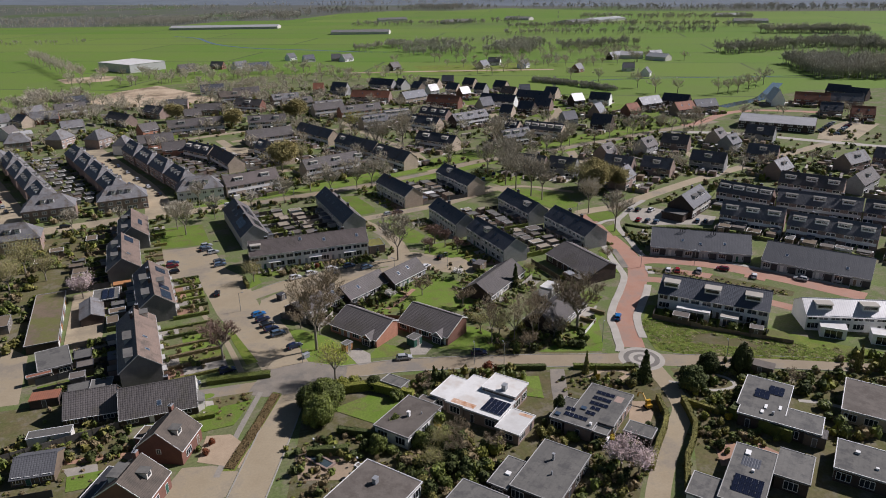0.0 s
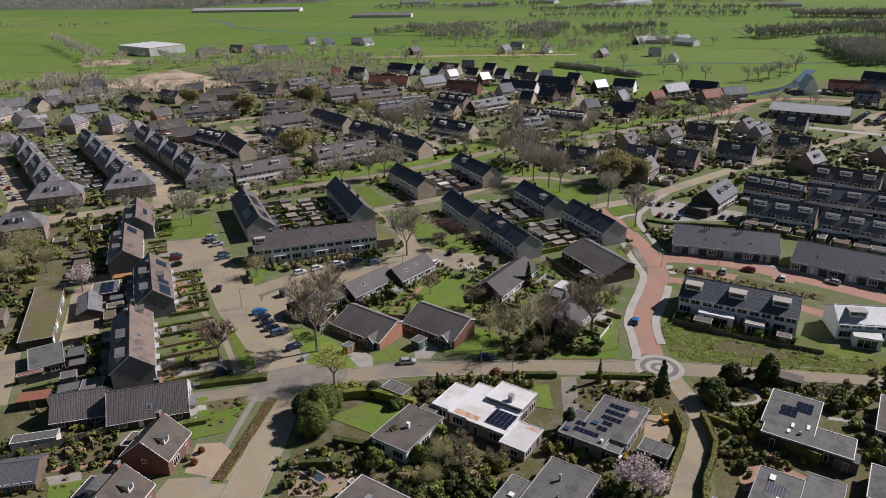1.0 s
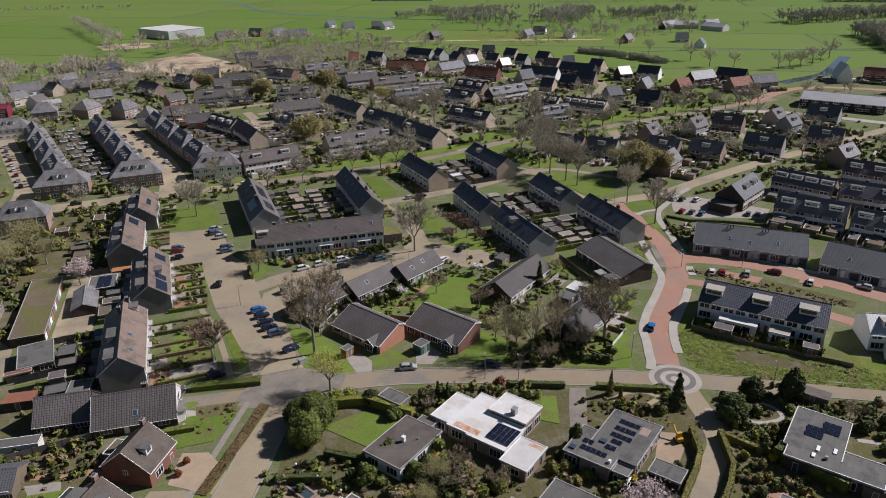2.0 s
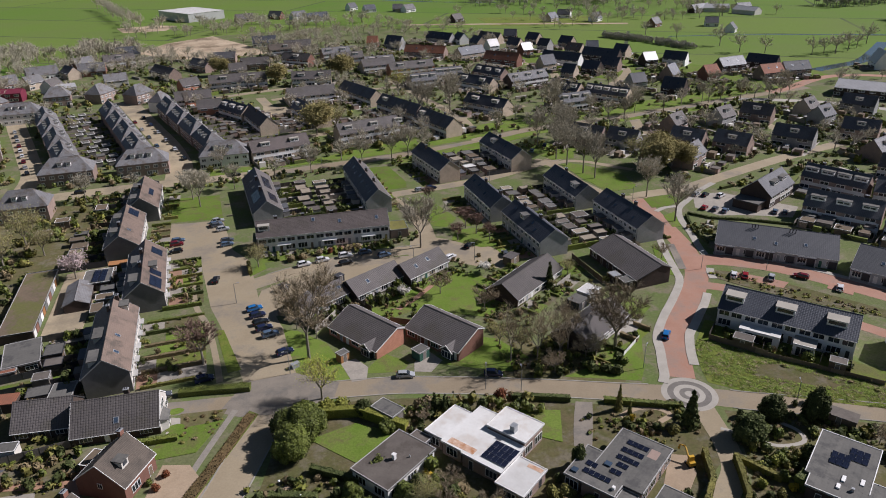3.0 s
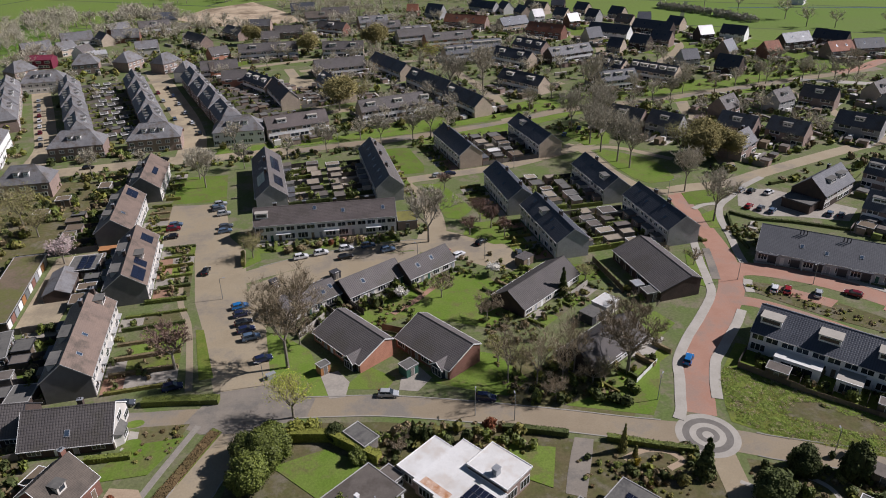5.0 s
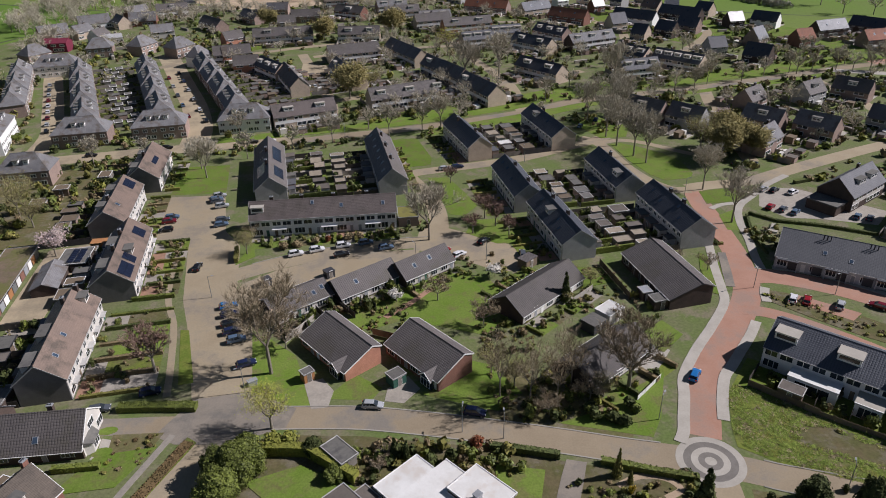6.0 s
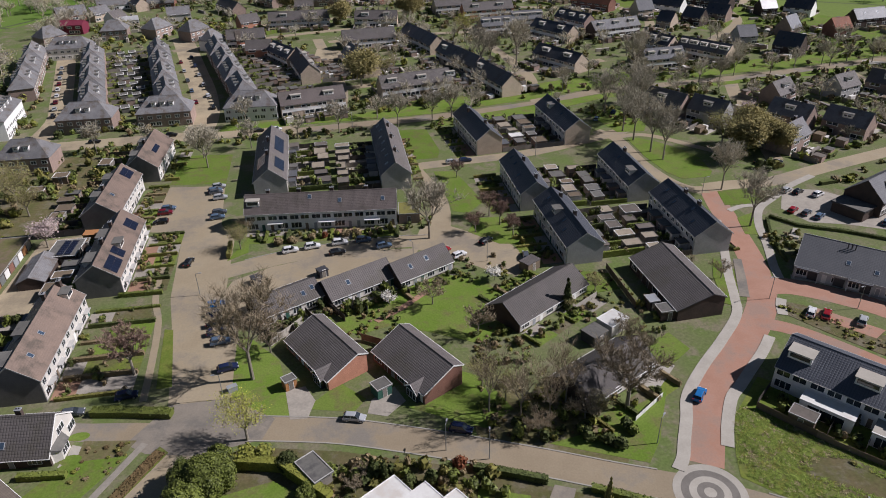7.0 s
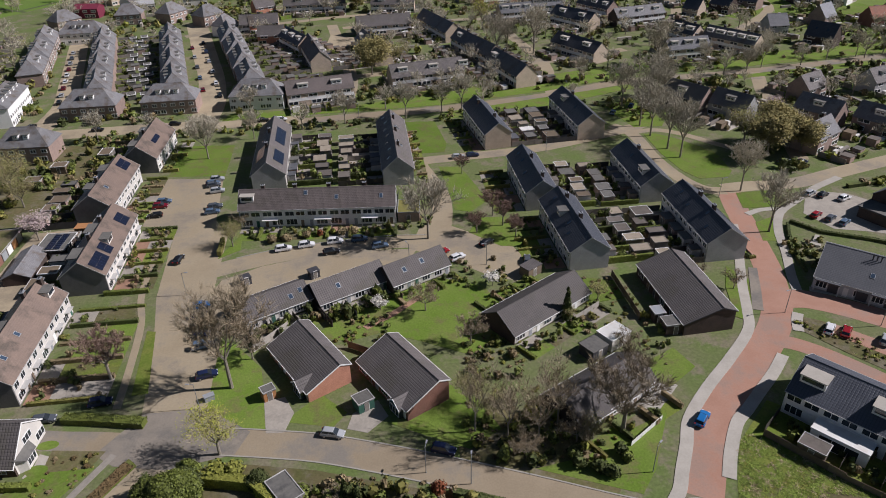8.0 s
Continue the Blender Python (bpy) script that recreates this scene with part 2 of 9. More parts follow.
M["brick_grey"] = surface("grey_brick", (0.36, 0.352, 0.345), (0.305, 0.298, 0.292), 0.5, 6.0, 0.9, 0.2, grain=0.25, ribs=(("Z", 0.16, 0.15),), spec=0.15)
M["brick_slate"] = surface("slate_cladding", (0.19, 0.182, 0.178), (0.155, 0.15, 0.147), 0.5, 6.0, 0.9, 0.2, grain=0.25, ribs=(("Z", 0.16, 0.15),), spec=0.15)
M["brick_tan"] = surface("tan_brick", (0.52, 0.42, 0.325), (0.45, 0.365, 0.285), 0.5, 6.0, 0.9, 0.2, grain=0.25, ribs=(("Z", 0.16, 0.15),), spec=0.15)
M["brick_red"] = surface("red_brick", (0.24, 0.12, 0.09), (0.19, 0.1, 0.076), 0.5, 6.0, 0.9, 0.2, grain=0.25, ribs=(("Z", 0.16, 0.15),), spec=0.15)
M["brick_salmon"] = surface("salmon_brick", (0.5, 0.24, 0.16), (0.42, 0.2, 0.135), 0.5, 6.0, 0.9, 0.2, grain=0.25, ribs=(("Z", 0.16, 0.12),), spec=0.15)
M["brick_dark"] = surface("dark_brick", (0.085, 0.062, 0.052), (0.065, 0.05, 0.043), 0.5, 6.0, 0.9, 0.2, grain=0.25, ribs=(("Z", 0.16, 0.15),), spec=0.15)
M["render_white"] = surface("white_wall_paint", (0.8, 0.785, 0.76), (0.73, 0.715, 0.69), 0.4, 3.0, 0.8, 0.06, grain=0.08, spec=0.2)
M["white"] = surface("white_gloss_paint", (0.78, 0.77, 0.74), (0.7, 0.69, 0.66), 0.5, 3.0, 0.45, 0.03, grain=0.06, spec=0.4)
M["cream"] = surface("cream_cladding", (0.6, 0.565, 0.51), (0.53, 0.5, 0.455), 0.5, 3.0, 0.7, 0.08, grain=0.12, spec=0.2)
M["pale_panel"] = surface("pale_grey_cladding", (0.46, 0.465, 0.475), (0.4, 0.405, 0.415), 0.5, 3.0, 0.6, 0.08, grain=0.12, spec=0.3)
M["grey_panel"] = surface("grey_cladding", (0.3, 0.31, 0.32), (0.25, 0.26, 0.27), 0.5, 3.0, 0.6, 0.08, grain=0.12, spec=0.3)
M["zinc"] = surface("zinc_flashing", (0.42, 0.43, 0.44), (0.35, 0.36, 0.37), 0.5, 3.0, 0.45, 0.05, metal=0.4, grain=0.1)
M["trim"] = surface("aluminium_trim", (0.44, 0.43, 0.41), (0.37, 0.36, 0.34), 0.5, 3.0, 0.5, 0.05, grain=0.08)
M["dark_trim"] = surface("dark_trim", (0.04, 0.04, 0.045), (0.055, 0.055, 0.06), 0.5, 3.0, 0.5, 0.05)
M["glass"] = surface("window_glass", (0.02, 0.026, 0.032), (0.03, 0.036, 0.042), 0.5, 3.0, 0.06, 0.0, spec=0.7, grain=0.05, vary=0.5)
M["skyglass"] = surface("roof_glass", (0.05, 0.075, 0.11), (0.04, 0.06, 0.09), 0.5, 3.0, 0.05, 0.0, spec=0.9, grain=0.05)
M["solar"] = surface("solar_cell", (0.012, 0.016, 0.032), (0.016, 0.02, 0.04), 0.5, 3.0, 0.12, 0.0, spec=0.6, ribs=(("X", 0.33, 0.4), ("Y", 0.33, 0.4)))
M["wood"] = surface("weathered_wood", (0.2, 0.15, 0.105), (0.15, 0.115, 0.085), 0.4, 4.0, 0.85, 0.2, grain=0.3, vary=0.3, spec=0.2)
M["wood_grey"] = surface("grey_wood", (0.2, 0.18, 0.155), (0.15, 0.135, 0.12), 0.4, 4.0, 0.85, 0.2, grain=0.3, vary=0.3, spec=0.2)
M["wood_dark"] = surface("dark_stained_wood", (0.085, 0.074, 0.064), (0.065, 0.058, 0.051), 0.4, 4.0, 0.85, 0.2, grain=0.3, vary=0.3, spec=0.2)
M["wood_orange"] = surface("orange_stained_wood", (0.4, 0.19, 0.08), (0.33, 0.16, 0.07), 0.4, 4.0, 0.8, 0.2, grain=0.25, spec=0.2)
M["wood_green"] = surface("green_stained_wood", (0.05, 0.13, 0.095), (0.04, 0.1, 0.075), 0.4, 4.0, 0.8, 0.2, grain=0.2, spec=0.2)
M["bark"] = surface("grey_bark", (0.25, 0.22, 0.175), (0.2, 0.175, 0.14), 0.6, 4.0, 0.95, 0.3, grain=0.3, spec=0.1)
M["twig"] = surface("bare_twig", (0.42, 0.378, 0.292), (0.355, 0.322, 0.252), 0.3, 3.0, 0.95, 0.0, grain=0.3, island=0.25, vary=0.18, spec=0.1)
M["twig_brown"] = surface("brown_twig", (0.33, 0.268, 0.182), (0.27, 0.22, 0.152), 0.3, 3.0, 0.95, 0.0, grain=0.3, island=0.25, vary=0.15, spec=0.1)
M["twig_red"] = surface("reddish_twig", (0.27, 0.185, 0.145), (0.22, 0.152, 0.12), 0.3, 3.0, 0.95, 0.0, grain=0.3, island=0.25, spec=0.1)
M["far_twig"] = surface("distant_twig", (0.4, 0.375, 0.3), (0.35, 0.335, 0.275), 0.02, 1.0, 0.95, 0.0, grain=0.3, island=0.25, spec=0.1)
M["bud_olive"] = surface("olive_bud", (0.3, 0.275, 0.11), (0.25, 0.235, 0.095), 0.3, 3.0, 0.9, 0.0, island=0.25, spec=0.1)
M["bud_ochre"] = surface("ochre_catkin", (0.31, 0.262, 0.11), (0.27, 0.235, 0.1), 0.3, 3.0, 0.9, 0.0, island=0.15, spec=0.1)
M["bud_lime"] = surface("lime_bud", (0.36, 0.36, 0.07), (0.3, 0.31, 0.06), 0.3, 3.0, 0.9, 0.0, island=0.3, spec=0.1)
M["blossom"] = surface("pink_blossom", (0.52, 0.41, 0.39), (0.42, 0.33, 0.31), 0.3, 3.0, 0.8, 0.0, island=0.25, spec=0.1)
M["blossom_white"] = surface("white_blossom", (0.7, 0.67, 0.6), (0.6, 0.57, 0.5), 0.3, 3.0, 0.8, 0.0, island=0.2, spec=0.1)
M["leaf_green"] = surface("laurel_leaf", (0.13, 0.152, 0.03), (0.095, 0.117, 0.024), 0.4, 3.0, 0.6, 0.0, island=0.45, spec=0.3, vary=0.25)
M["leaf_dark"] = surface("yew_needle", (0.078, 0.092, 0.03), (0.055, 0.068, 0.024), 0.4, 3.0, 0.75, 0.0, island=0.45, spec=0.15, vary=0.25)
M["leaf_olive"] = surface("olive_leaf", (0.19, 0.172, 0.05), (0.145, 0.138, 0.042), 0.4, 3.0, 0.7, 0.0, island=0.45, spec=0.15, vary=0.25)
M["leaf_lime"] = surface("lime_leaf", (0.2, 0.2, 0.042), (0.155, 0.165, 0.035), 0.4, 3.0, 0.7, 0.0, island=0.4, spec=0.15, vary=0.2)
M["leaf_yellow"] = surface("yellow_flower", (0.42, 0.3, 0.03), (0.33, 0.24, 0.03), 0.4, 3.0, 0.7, 0.0, island=0.3, spec=0.15)
M["leaf_rust"] = surface("rust_red_leaf", (0.2, 0.07, 0.03), (0.16, 0.055, 0.03), 0.4, 3.0, 0.7, 0.0, island=0.35, spec=0.15)
M["leaf_brown"] = surface("dry_brown_leaf", (0.23, 0.178, 0.1), (0.175, 0.138, 0.078), 0.4, 3.0, 0.85, 0.0, island=0.4, spec=0.1, vary=0.25)
M["leaf_verge"] = surface("verge_plant", (0.135, 0.092, 0.046), (0.105, 0.078, 0.036), 0.3, 3.0, 0.85, 0.0, island=0.4, spec=0.1)
M["tyre"] = surface("tyre_rubber", (0.02, 0.02, 0.02), (0.028, 0.028, 0.028), 1.0, 5.0, 0.9, 0.0)
M["rim"] = surface("alloy_rim", (0.45, 0.45, 0.46), (0.4, 0.4, 0.41), 1.0, 5.0, 0.35, 0.0, metal=0.8)
M["lamp_red"] = surface("tail_light_red", (0.35, 0.02, 0.02), (0.3, 0.02, 0.02), 1.0, 5.0, 0.2, 0.0, spec=0.6)
M["lamp_clear"] = surface("headlight_clear", (0.6, 0.6, 0.6), (0.55, 0.55, 0.56), 1.0, 5.0, 0.1, 0.0, spec=0.7)
M["steel"] = surface("galvanised_steel", (0.3, 0.31, 0.31), (0.25, 0.26, 0.26), 1.0, 5.0, 0.5, 0.0, metal=0.5)


def car_paint(name, c):
    return surface(name, c, tuple(0.9 * v for v in c), 0.8, 5.0, 0.22, 0.0, metal=0.15, spec=0.6, grain=0.03, vary=0.03)


PAINT = {"silver": car_paint("silver_paint", (0.42, 0.43, 0.44)), "navy": car_paint("navy_paint", (0.018, 0.026, 0.07)), "blue": car_paint("blue_paint", (0.02, 0.16, 0.42)),
         "red": car_paint("red_paint", (0.3, 0.012, 0.018)), "white": car_paint("white_paint", (0.72, 0.72, 0.72)), "black": car_paint("black_paint", (0.012, 0.012, 0.014)),
         "grey": car_paint("grey_paint", (0.09, 0.1, 0.115)), "steel": car_paint("steel_blue_paint", (0.1, 0.15, 0.22)), "wine": car_paint("wine_paint", (0.17, 0.01, 0.02))}

# ---- building tools ----
class Shape:
    """Collects faces for one mesh."""
    def __init__(self):
        self.v, self.f, self.m = [], [], []

    def face(self, pts, m=0):
        i = len(self.v)
        self.v.extend(tuple(p) for p in pts)
        self.f.append(tuple(range(i, i + len(pts))))
        self.m.append(m)

    def box(self, x0, y0, z0, x1, y1, z1, m=0, top=None):
        i = len(self.v)
        self.v.extend([(x0, y0, z0), (x1, y0, z0), (x1, y1, z0), (x0, y1, z0), (x0, y0, z1), (x1, y0, z1), (x1, y1, z1), (x0, y1, z1)])
        self.f.extend([(i + 3, i + 2, i + 1, i), (i + 4, i + 5, i + 6, i + 7), (i, i + 1, i + 5, i + 4), (i + 1, i + 2, i + 6, i + 5), (i + 2, i + 3, i + 7, i + 6), (i + 3, i, i + 4, i + 7)])
        self.m.extend([m, m if top is None else top, m, m, m, m])

    def prism(self, low, high, m=0, top=None):
        """A solid between two rings with the same number of points."""
        n, i = len(low), len(self.v)
        self.v.extend(tuple(p) for p in low)
        self.v.extend(tuple(p) for p in high)
        self.f.append(tuple(i + n - 1 - k for k in range(n)))
        self.f.append(tuple(i + n + k for k in range(n)))
        self.m.extend([m, m if top is None else top])
        for k in range(n):
            k2 = (k + 1) % n
            self.f.append((i + k, i + k2, i + n + k2, i + n + k))
            self.m.append(m)

    def limb(self, a, b, ra, rb, sides=3, m=0):
        a, b = Vector(a), Vector(b)
        d = (b - a)
        if d.length < 1e-5:
            return
        d.normalize()
        u = d.orthogonal().normalized()
        w = d.cross(u)
        i = len(self.v)
        for c, r in ((a, ra), (b, rb)):
            for k in range(sides):
                t = 6.28319 * k / sides
                self.v.append(tuple(c + (u * math.cos(t) + w * math.sin(t)) * r))
        for k in range(sides):
            k2 = (k + 1) % sides
            self.f.append((i + k, i + k2, i + sides + k2, i + sides + k))
            self.m.append(m)

    def twig(self, a, b, r, m=0):
        """A thin three-sided twig that runs to a point."""
        a, b = Vector(a), Vector(b)
        d = (b - a).normalized()
        u = d.orthogonal().normalized()
        w = d.cross(u)
        i = len(self.v)
        for k in range(3):
            self.v.append(tuple(a + (u * math.cos(2.0944 * k) + w * math.sin(2.0944 * k)) * r))
        self.v.append(tuple(b))
        self.f.extend([(i, i + 1, i + 3), (i + 1, i + 2, i + 3), (i + 2, i, i + 3)])
        self.m.extend([m] * 3)

    def blade(self, a, b, r, turn=0.0, m=0):
        """The finest twigs: a sliver that runs to a point."""
        a, b = Vector(a), Vector(b)
        d = (b - a).normalized()
        u = d.orthogonal().normalized()
        u = (u * math.cos(turn) + d.cross(u) * math.sin(turn)) * r
        i = len(self.v)
        self.v.extend([tuple(a - u), tuple(a + u), tuple(b)])
        self.f.append((i, i + 1, i + 2))
        self.m.append(m)

    def data(self, name, mats, smooth=False):
        me = bpy.data.meshes.new(name)
        if len(self.v) < 400:
            index, verts, old = {}, [], []
            for q in self.v:
                key = (round(q[0], 3), round(q[1], 3), round(q[2], 3))
                if key not in index:
                    index[key] = len(verts)
                    verts.append(tuple(q))
                old.append(index[key])
            keep = [i for i, f in enumerate(self.f) if len({old[k] for k in f}) == len(f)]
            self.v, self.m = verts, [self.m[i] for i in keep]
            self.f = [tuple(old[k] for k in self.f[i]) for i in keep]
        me.from_pydata(self.v, [], self.f)
        for mt in mats:
            me.materials.append(mt)
        if len(mats) > 1:
            me.polygons.foreach_set("material_index", self.m)
        if smooth:
            me.polygons.foreach_set("use_smooth", [True] * len(self.f))
        me.update()
        return me


def part(name, shape, mats, parent, label="", at=None, smooth=False):
    me = shape if isinstance(shape, bpy.types.Mesh) else shape.data(name, mats if isinstance(mats, (list, tuple)) else [mats], smooth)
    ob = new(name, me)
    ob.parent = parent
    if at is not None:
        ob.matrix_basis = at
    if label:
        ob["label"] = label
    return ob


def thing(name, label, category, x, y, ang=0.0, z=0.0, group="", kind=""):
    ob = new(name)
    ob.empty_display_size = 0.5
    ob.matrix_basis = pose(x, y, z, 0, 0, ang)
    return tagged(ob, label, category, group, kind)


def solid(name, shape, mats, label, category, x=0.0, y=0.0, ang=0.0, z=0.0, group="", kind="", smooth=False):
    """A thing that is one mesh."""
    me = shape if isinstance(shape, bpy.types.Mesh) else shape.data(name, mats if isinstance(mats, (list, tuple)) else [mats], smooth)
    ob = new(name, me)
    ob.matrix_basis = pose(x, y, z, 0, 0, ang)
    return tagged(ob, label, category, group, kind)


def join_meshes(name, label, category, items):
    """Joins (mesh, matrix) pairs into one object of things too many to count."""
    mats, cos, starts, totals, loops, idx = [], [], [], [], [], []
    nv = nl = 0
    cache = {}
    for me, mat in items:
        if me.name not in cache:
            co = np.empty(len(me.vertices) * 3, np.float32)
            me.vertices.foreach_get("co", co)
            ls, lt = np.empty(len(me.polygons), np.int32), np.empty(len(me.polygons), np.int32)
            me.polygons.foreach_get("loop_start", ls)
            me.polygons.foreach_get("loop_total", lt)
            vi = np.empty(len(me.loops), np.int32)
            me.loops.foreach_get("vertex_index", vi)
            mi = np.empty(len(me.polygons), np.int32)
            me.polygons.foreach_get("material_index", mi)
            for mt in me.materials:
                if mt not in mats:
                    mats.append(mt)
            look_up = np.array([mats.index(mt) for mt in me.materials], np.int32)
            cache[me.name] = (co.reshape(-1, 3), ls, lt, vi, look_up[mi])
        co, ls, lt, vi, mi = cache[me.name]
        a = np.array(mat, np.float32)
        cos.append(co @ a[:3, :3].T + a[:3, 3])
        starts.append(ls + nl)
        totals.append(lt)
        loops.append(vi + nv)
        idx.append(mi)
        nv, nl = nv + len(co), nl + len(vi)
    out = bpy.data.meshes.new(name)
    st, lo = np.concatenate(starts), np.concatenate(loops)
    out.vertices.add(nv)
    out.loops.add(nl)
    out.polygons.add(len(st))
    out.vertices.foreach_set("co", np.concatenate(cos).ravel())
    out.loops.foreach_set("vertex_index", lo)
    out.polygons.foreach_set("loop_start", st)
    out.polygons.foreach_set("loop_total", np.concatenate(totals))
    for mt in mats:
        out.materials.append(mt)
    out.polygons.foreach_set("material_index", np.concatenate(idx))
    out.polygons.foreach_set("use_smooth", np.zeros(len(st), bool))
    out.update(calc_edges=True)
    return tagged(new(name, out), label, category, kind="stuff")


def inside(x, y, ring):
    hit = False
    for i in range(len(ring)):
        (ax, ay), (bx, by) = ring[i - 1], ring[i]
        if (ay > y) != (by > y) and x < (bx - ax) * (y - ay) / (by - ay) + ax:
            hit = not hit
    return hit


LAYER = [0.02]


def layer():
    LAYER[0] += 0.004
    return LAYER[0]


def curve_points(pts, step=4):
    """A smooth line through a few points."""
    p = [Vector((*q, 0)) for q in pts]
    p = [p[0] * 2 - p[1]] + p + [p[-1] * 2 - p[-2]]
    out = []
    for i in range(1, len(p) - 2):
        for k in range(step):
            t = k / step
            a, b, c, d = p[i - 1], p[i], p[i + 1], p[i + 2]
            out.append(0.5 * ((2 * b) + (c - a) * t + (2 * a - 5 * b + 4 * c - d) * t * t + (3 * b - a - 3 * c + d) * t ** 3))
    out.append(p[-2])
    return out


ROADS = []


def strip(name, label, pts, width, mat, z=None, category="road", step=4, side=0.0):
    """A road or path along a line, with its edges down to the ground."""
    z = layer() if z is None else z
    line = curve_points(pts, step)
    ROADS.append((line, width))
    left, right = [], []
    for i, q in enumerate(line):
        d = (line[min(i + 1, len(line) - 1)] - line[max(i - 1, 0)]).normalized()
        n = Vector((-d.y, d.x, 0))
        left.append(q + n * (width / 2 + side))
        right.append(q - n * (width / 2 - side))
    s = Shape()
    up = Vector((0, 0, z))
    for i in range(len(line) - 1):
        s.face((right[i] + up, right[i + 1] + up, left[i + 1] + up, left[i] + up))
        s.face((left[i] + up, left[i + 1] + up, left[i + 1], left[i]))
        s.face((right[i], right[i + 1], right[i + 1] + up, right[i] + up))
    return solid(name, s, mat, label, category, kind="structure")


def patch(name, label, pts, mat, z=None, category="ground"):
    """A flat area with an outline, with its edges down to the ground."""
    z = layer() if z is None else z
    area = sum(pts[i][0] * pts[(i + 1) % len(pts)][1] - pts[(i + 1) % len(pts)][0] * pts[i][1] for i in range(len(pts)))
    ring = list(pts) if area > 0 else list(pts)[::-1]
    s = Shape()
    s.face([(x, y, z) for x, y in ring])
    for i in range(len(ring)):
        a, b = ring[i], ring[(i + 1) % len(ring)]
        s.face(((a[0], a[1], -0.05), (b[0], b[1], -0.05), (b[0], b[1], z), (a[0], a[1], z)))
    return solid(name, s, mat, label, category, kind="structure")

# ---- ground, roads, paths ----
s = Shape()
s.face(((-6000, -3000, 0), (7000, -3000, 0), (7000, 9000, 0), (-6000, 9000, 0)))
solid("ground", s, M["meadow"], "flat green meadows in long parcels reaching the horizon", "meadow", kind="structure")
patch("village_ground", "mixed soil, moss and short grass between the houses",
      [(-260, -40), (-190, 300), (-170, 480), (-92, 595), (-40, 668), (20, 735), (150, 760), (215, 690), (300, 560), (330, 478), (350, 425), (412, 395), (520, 420), (640, 380), (560, 150), (330, -40)], M["soil"], 0.012)
patch("garden_ground", "dark planted soil and ground cover between the bungalows",
      [(12, 100), (20, 122), (27, 142), (36, 144.6), (52, 140.8), (72, 133.8), (96, 122.6), (105, 118.6), (109, 112), (106, 104), (92, 95), (76, 80), (60, 60), (20, 80)], M["garden_ground"], 0.016)
patch("garden_ground", "dark planted soil and ground cover between the bungalows",
      [(114, 115), (121, 111), (134, 104.6), (148, 97), (165, 87), (170, 60), (90, 50), (84, 72), (97, 88), (107, 98), (111, 106)], M["garden_ground"], 0.016)
patch("garden_ground", "dark planted soil behind the tiled house", [(-50, 120), (-50, 168), (-24, 164), (-12, 145), (-10, 132), (-18, 120)], M["garden_ground"], 0.016)
patch("garden_ground", "dark planted soil under the bare trees", [(76, 140), (86, 135.6), (100, 130), (106, 140), (100, 147), (88, 150), (80, 158), (76, 150)], M["garden_ground"], 0.018)
patch("garden_ground", "dark planted soil behind the garages", [(-62, 190), (-38, 190), (-38, 236), (-28, 236), (-18, 234), (-17, 290), (-60, 298)], M["garden_ground"], 0.016)
patch("woodland_floor", "brown woodland and heath towards the horizon", [(-2500, 2900), (-700, 2230), (-261, 1990), (-17, 1850), (100, 1790), (247, 1925), (395, 1860), (600, 2115), (802, 2180), (940, 2065), (1169, 2120), (1310, 1725), (1525, 1490), (1626, 1395), (1800, 1240), (2000, 1100), (3000, 700), (6000, 3000), (3000, 8000), (-5000, 8000)], M["forest_floor"], 0.03)
# ground patch whose bluish colour carries the horizon haze
patch("distant_land", "far land at the horizon, blue haze put into its colour", [(-6000, 5600), (-546, 4400), (407, 3300), (1051, 2600), (1500, 2000), (1900, 1400), (2600, 700), (7000, 500), (7000, 9000), (-6000, 9000)], M["haze_land"], 0.05)
patch("yard", "pale yard behind the outbuildings", [(-46, 170), (-36, 168), (-36.4, 193), (-44, 204), (-48, 200)], M["paver"], 0.02)
strip("main_road", "beige paved village street with worn wheel tracks", [(20, 149.5), (28, 149.5), (36, 149.2), (44, 147.6), (52.5, 145.6), (62, 142.3), (72, 138.4), (86.2, 132.4), (96.8, 127.6), (104, 124.6), (111, 121.5), (121.5, 115.5), (134.2, 109), (148, 101.4), (163, 92.6), (185, 80), (230, 54)], 6.0, M["asphalt"], 0.030)
strip("side_street", "beige paved side street along the tiled house", [(-9, 155.6), (-3, 155.2), (5, 153.4), (14, 152), (24, 150)], 4.6, M["asphalt"], 0.024)
strip("front_street", "beige brick street running down past the gardens", [(-2, 96), (5, 106), (12, 120), (18, 132), (24.5, 146), (25, 150)], 7.4, M["paver"], 0.032)
patch("parking_court", "beige brick parking court between the terraces", [(0.3, 261), (18.4, 258.6), (20.6, 232), (25.2, 222), (26, 192), (28.6, 190), (33, 165), (32, 151), (20.5, 152), (18, 170), (16.5, 180), (13.2, 196), (10.6, 229), (1.2, 231)], M["paver"], 0.022)
patch("street_corner", "worn paving at the junction", [(14, 149), (20, 158), (31, 158), (40, 151), (38, 146), (27, 144), (18, 146)], M["asphalt_grey"], 0.036)
strip("court_street", "beige brick street past the parked white cars", [(22, 204.6), (30, 207.6), (40.5, 210.6), (53, 212.2), (66, 213), (77, 212), (84, 208), (93, 202.5)], 6.4, M["paver"], 0.024)
patch("turning_bay", "beige brick turning bay", [(76, 221), (84, 219), (98, 206), (101, 197), (96, 191), (89, 195), (82, 202), (72, 209)], M["paver"], 0.027)
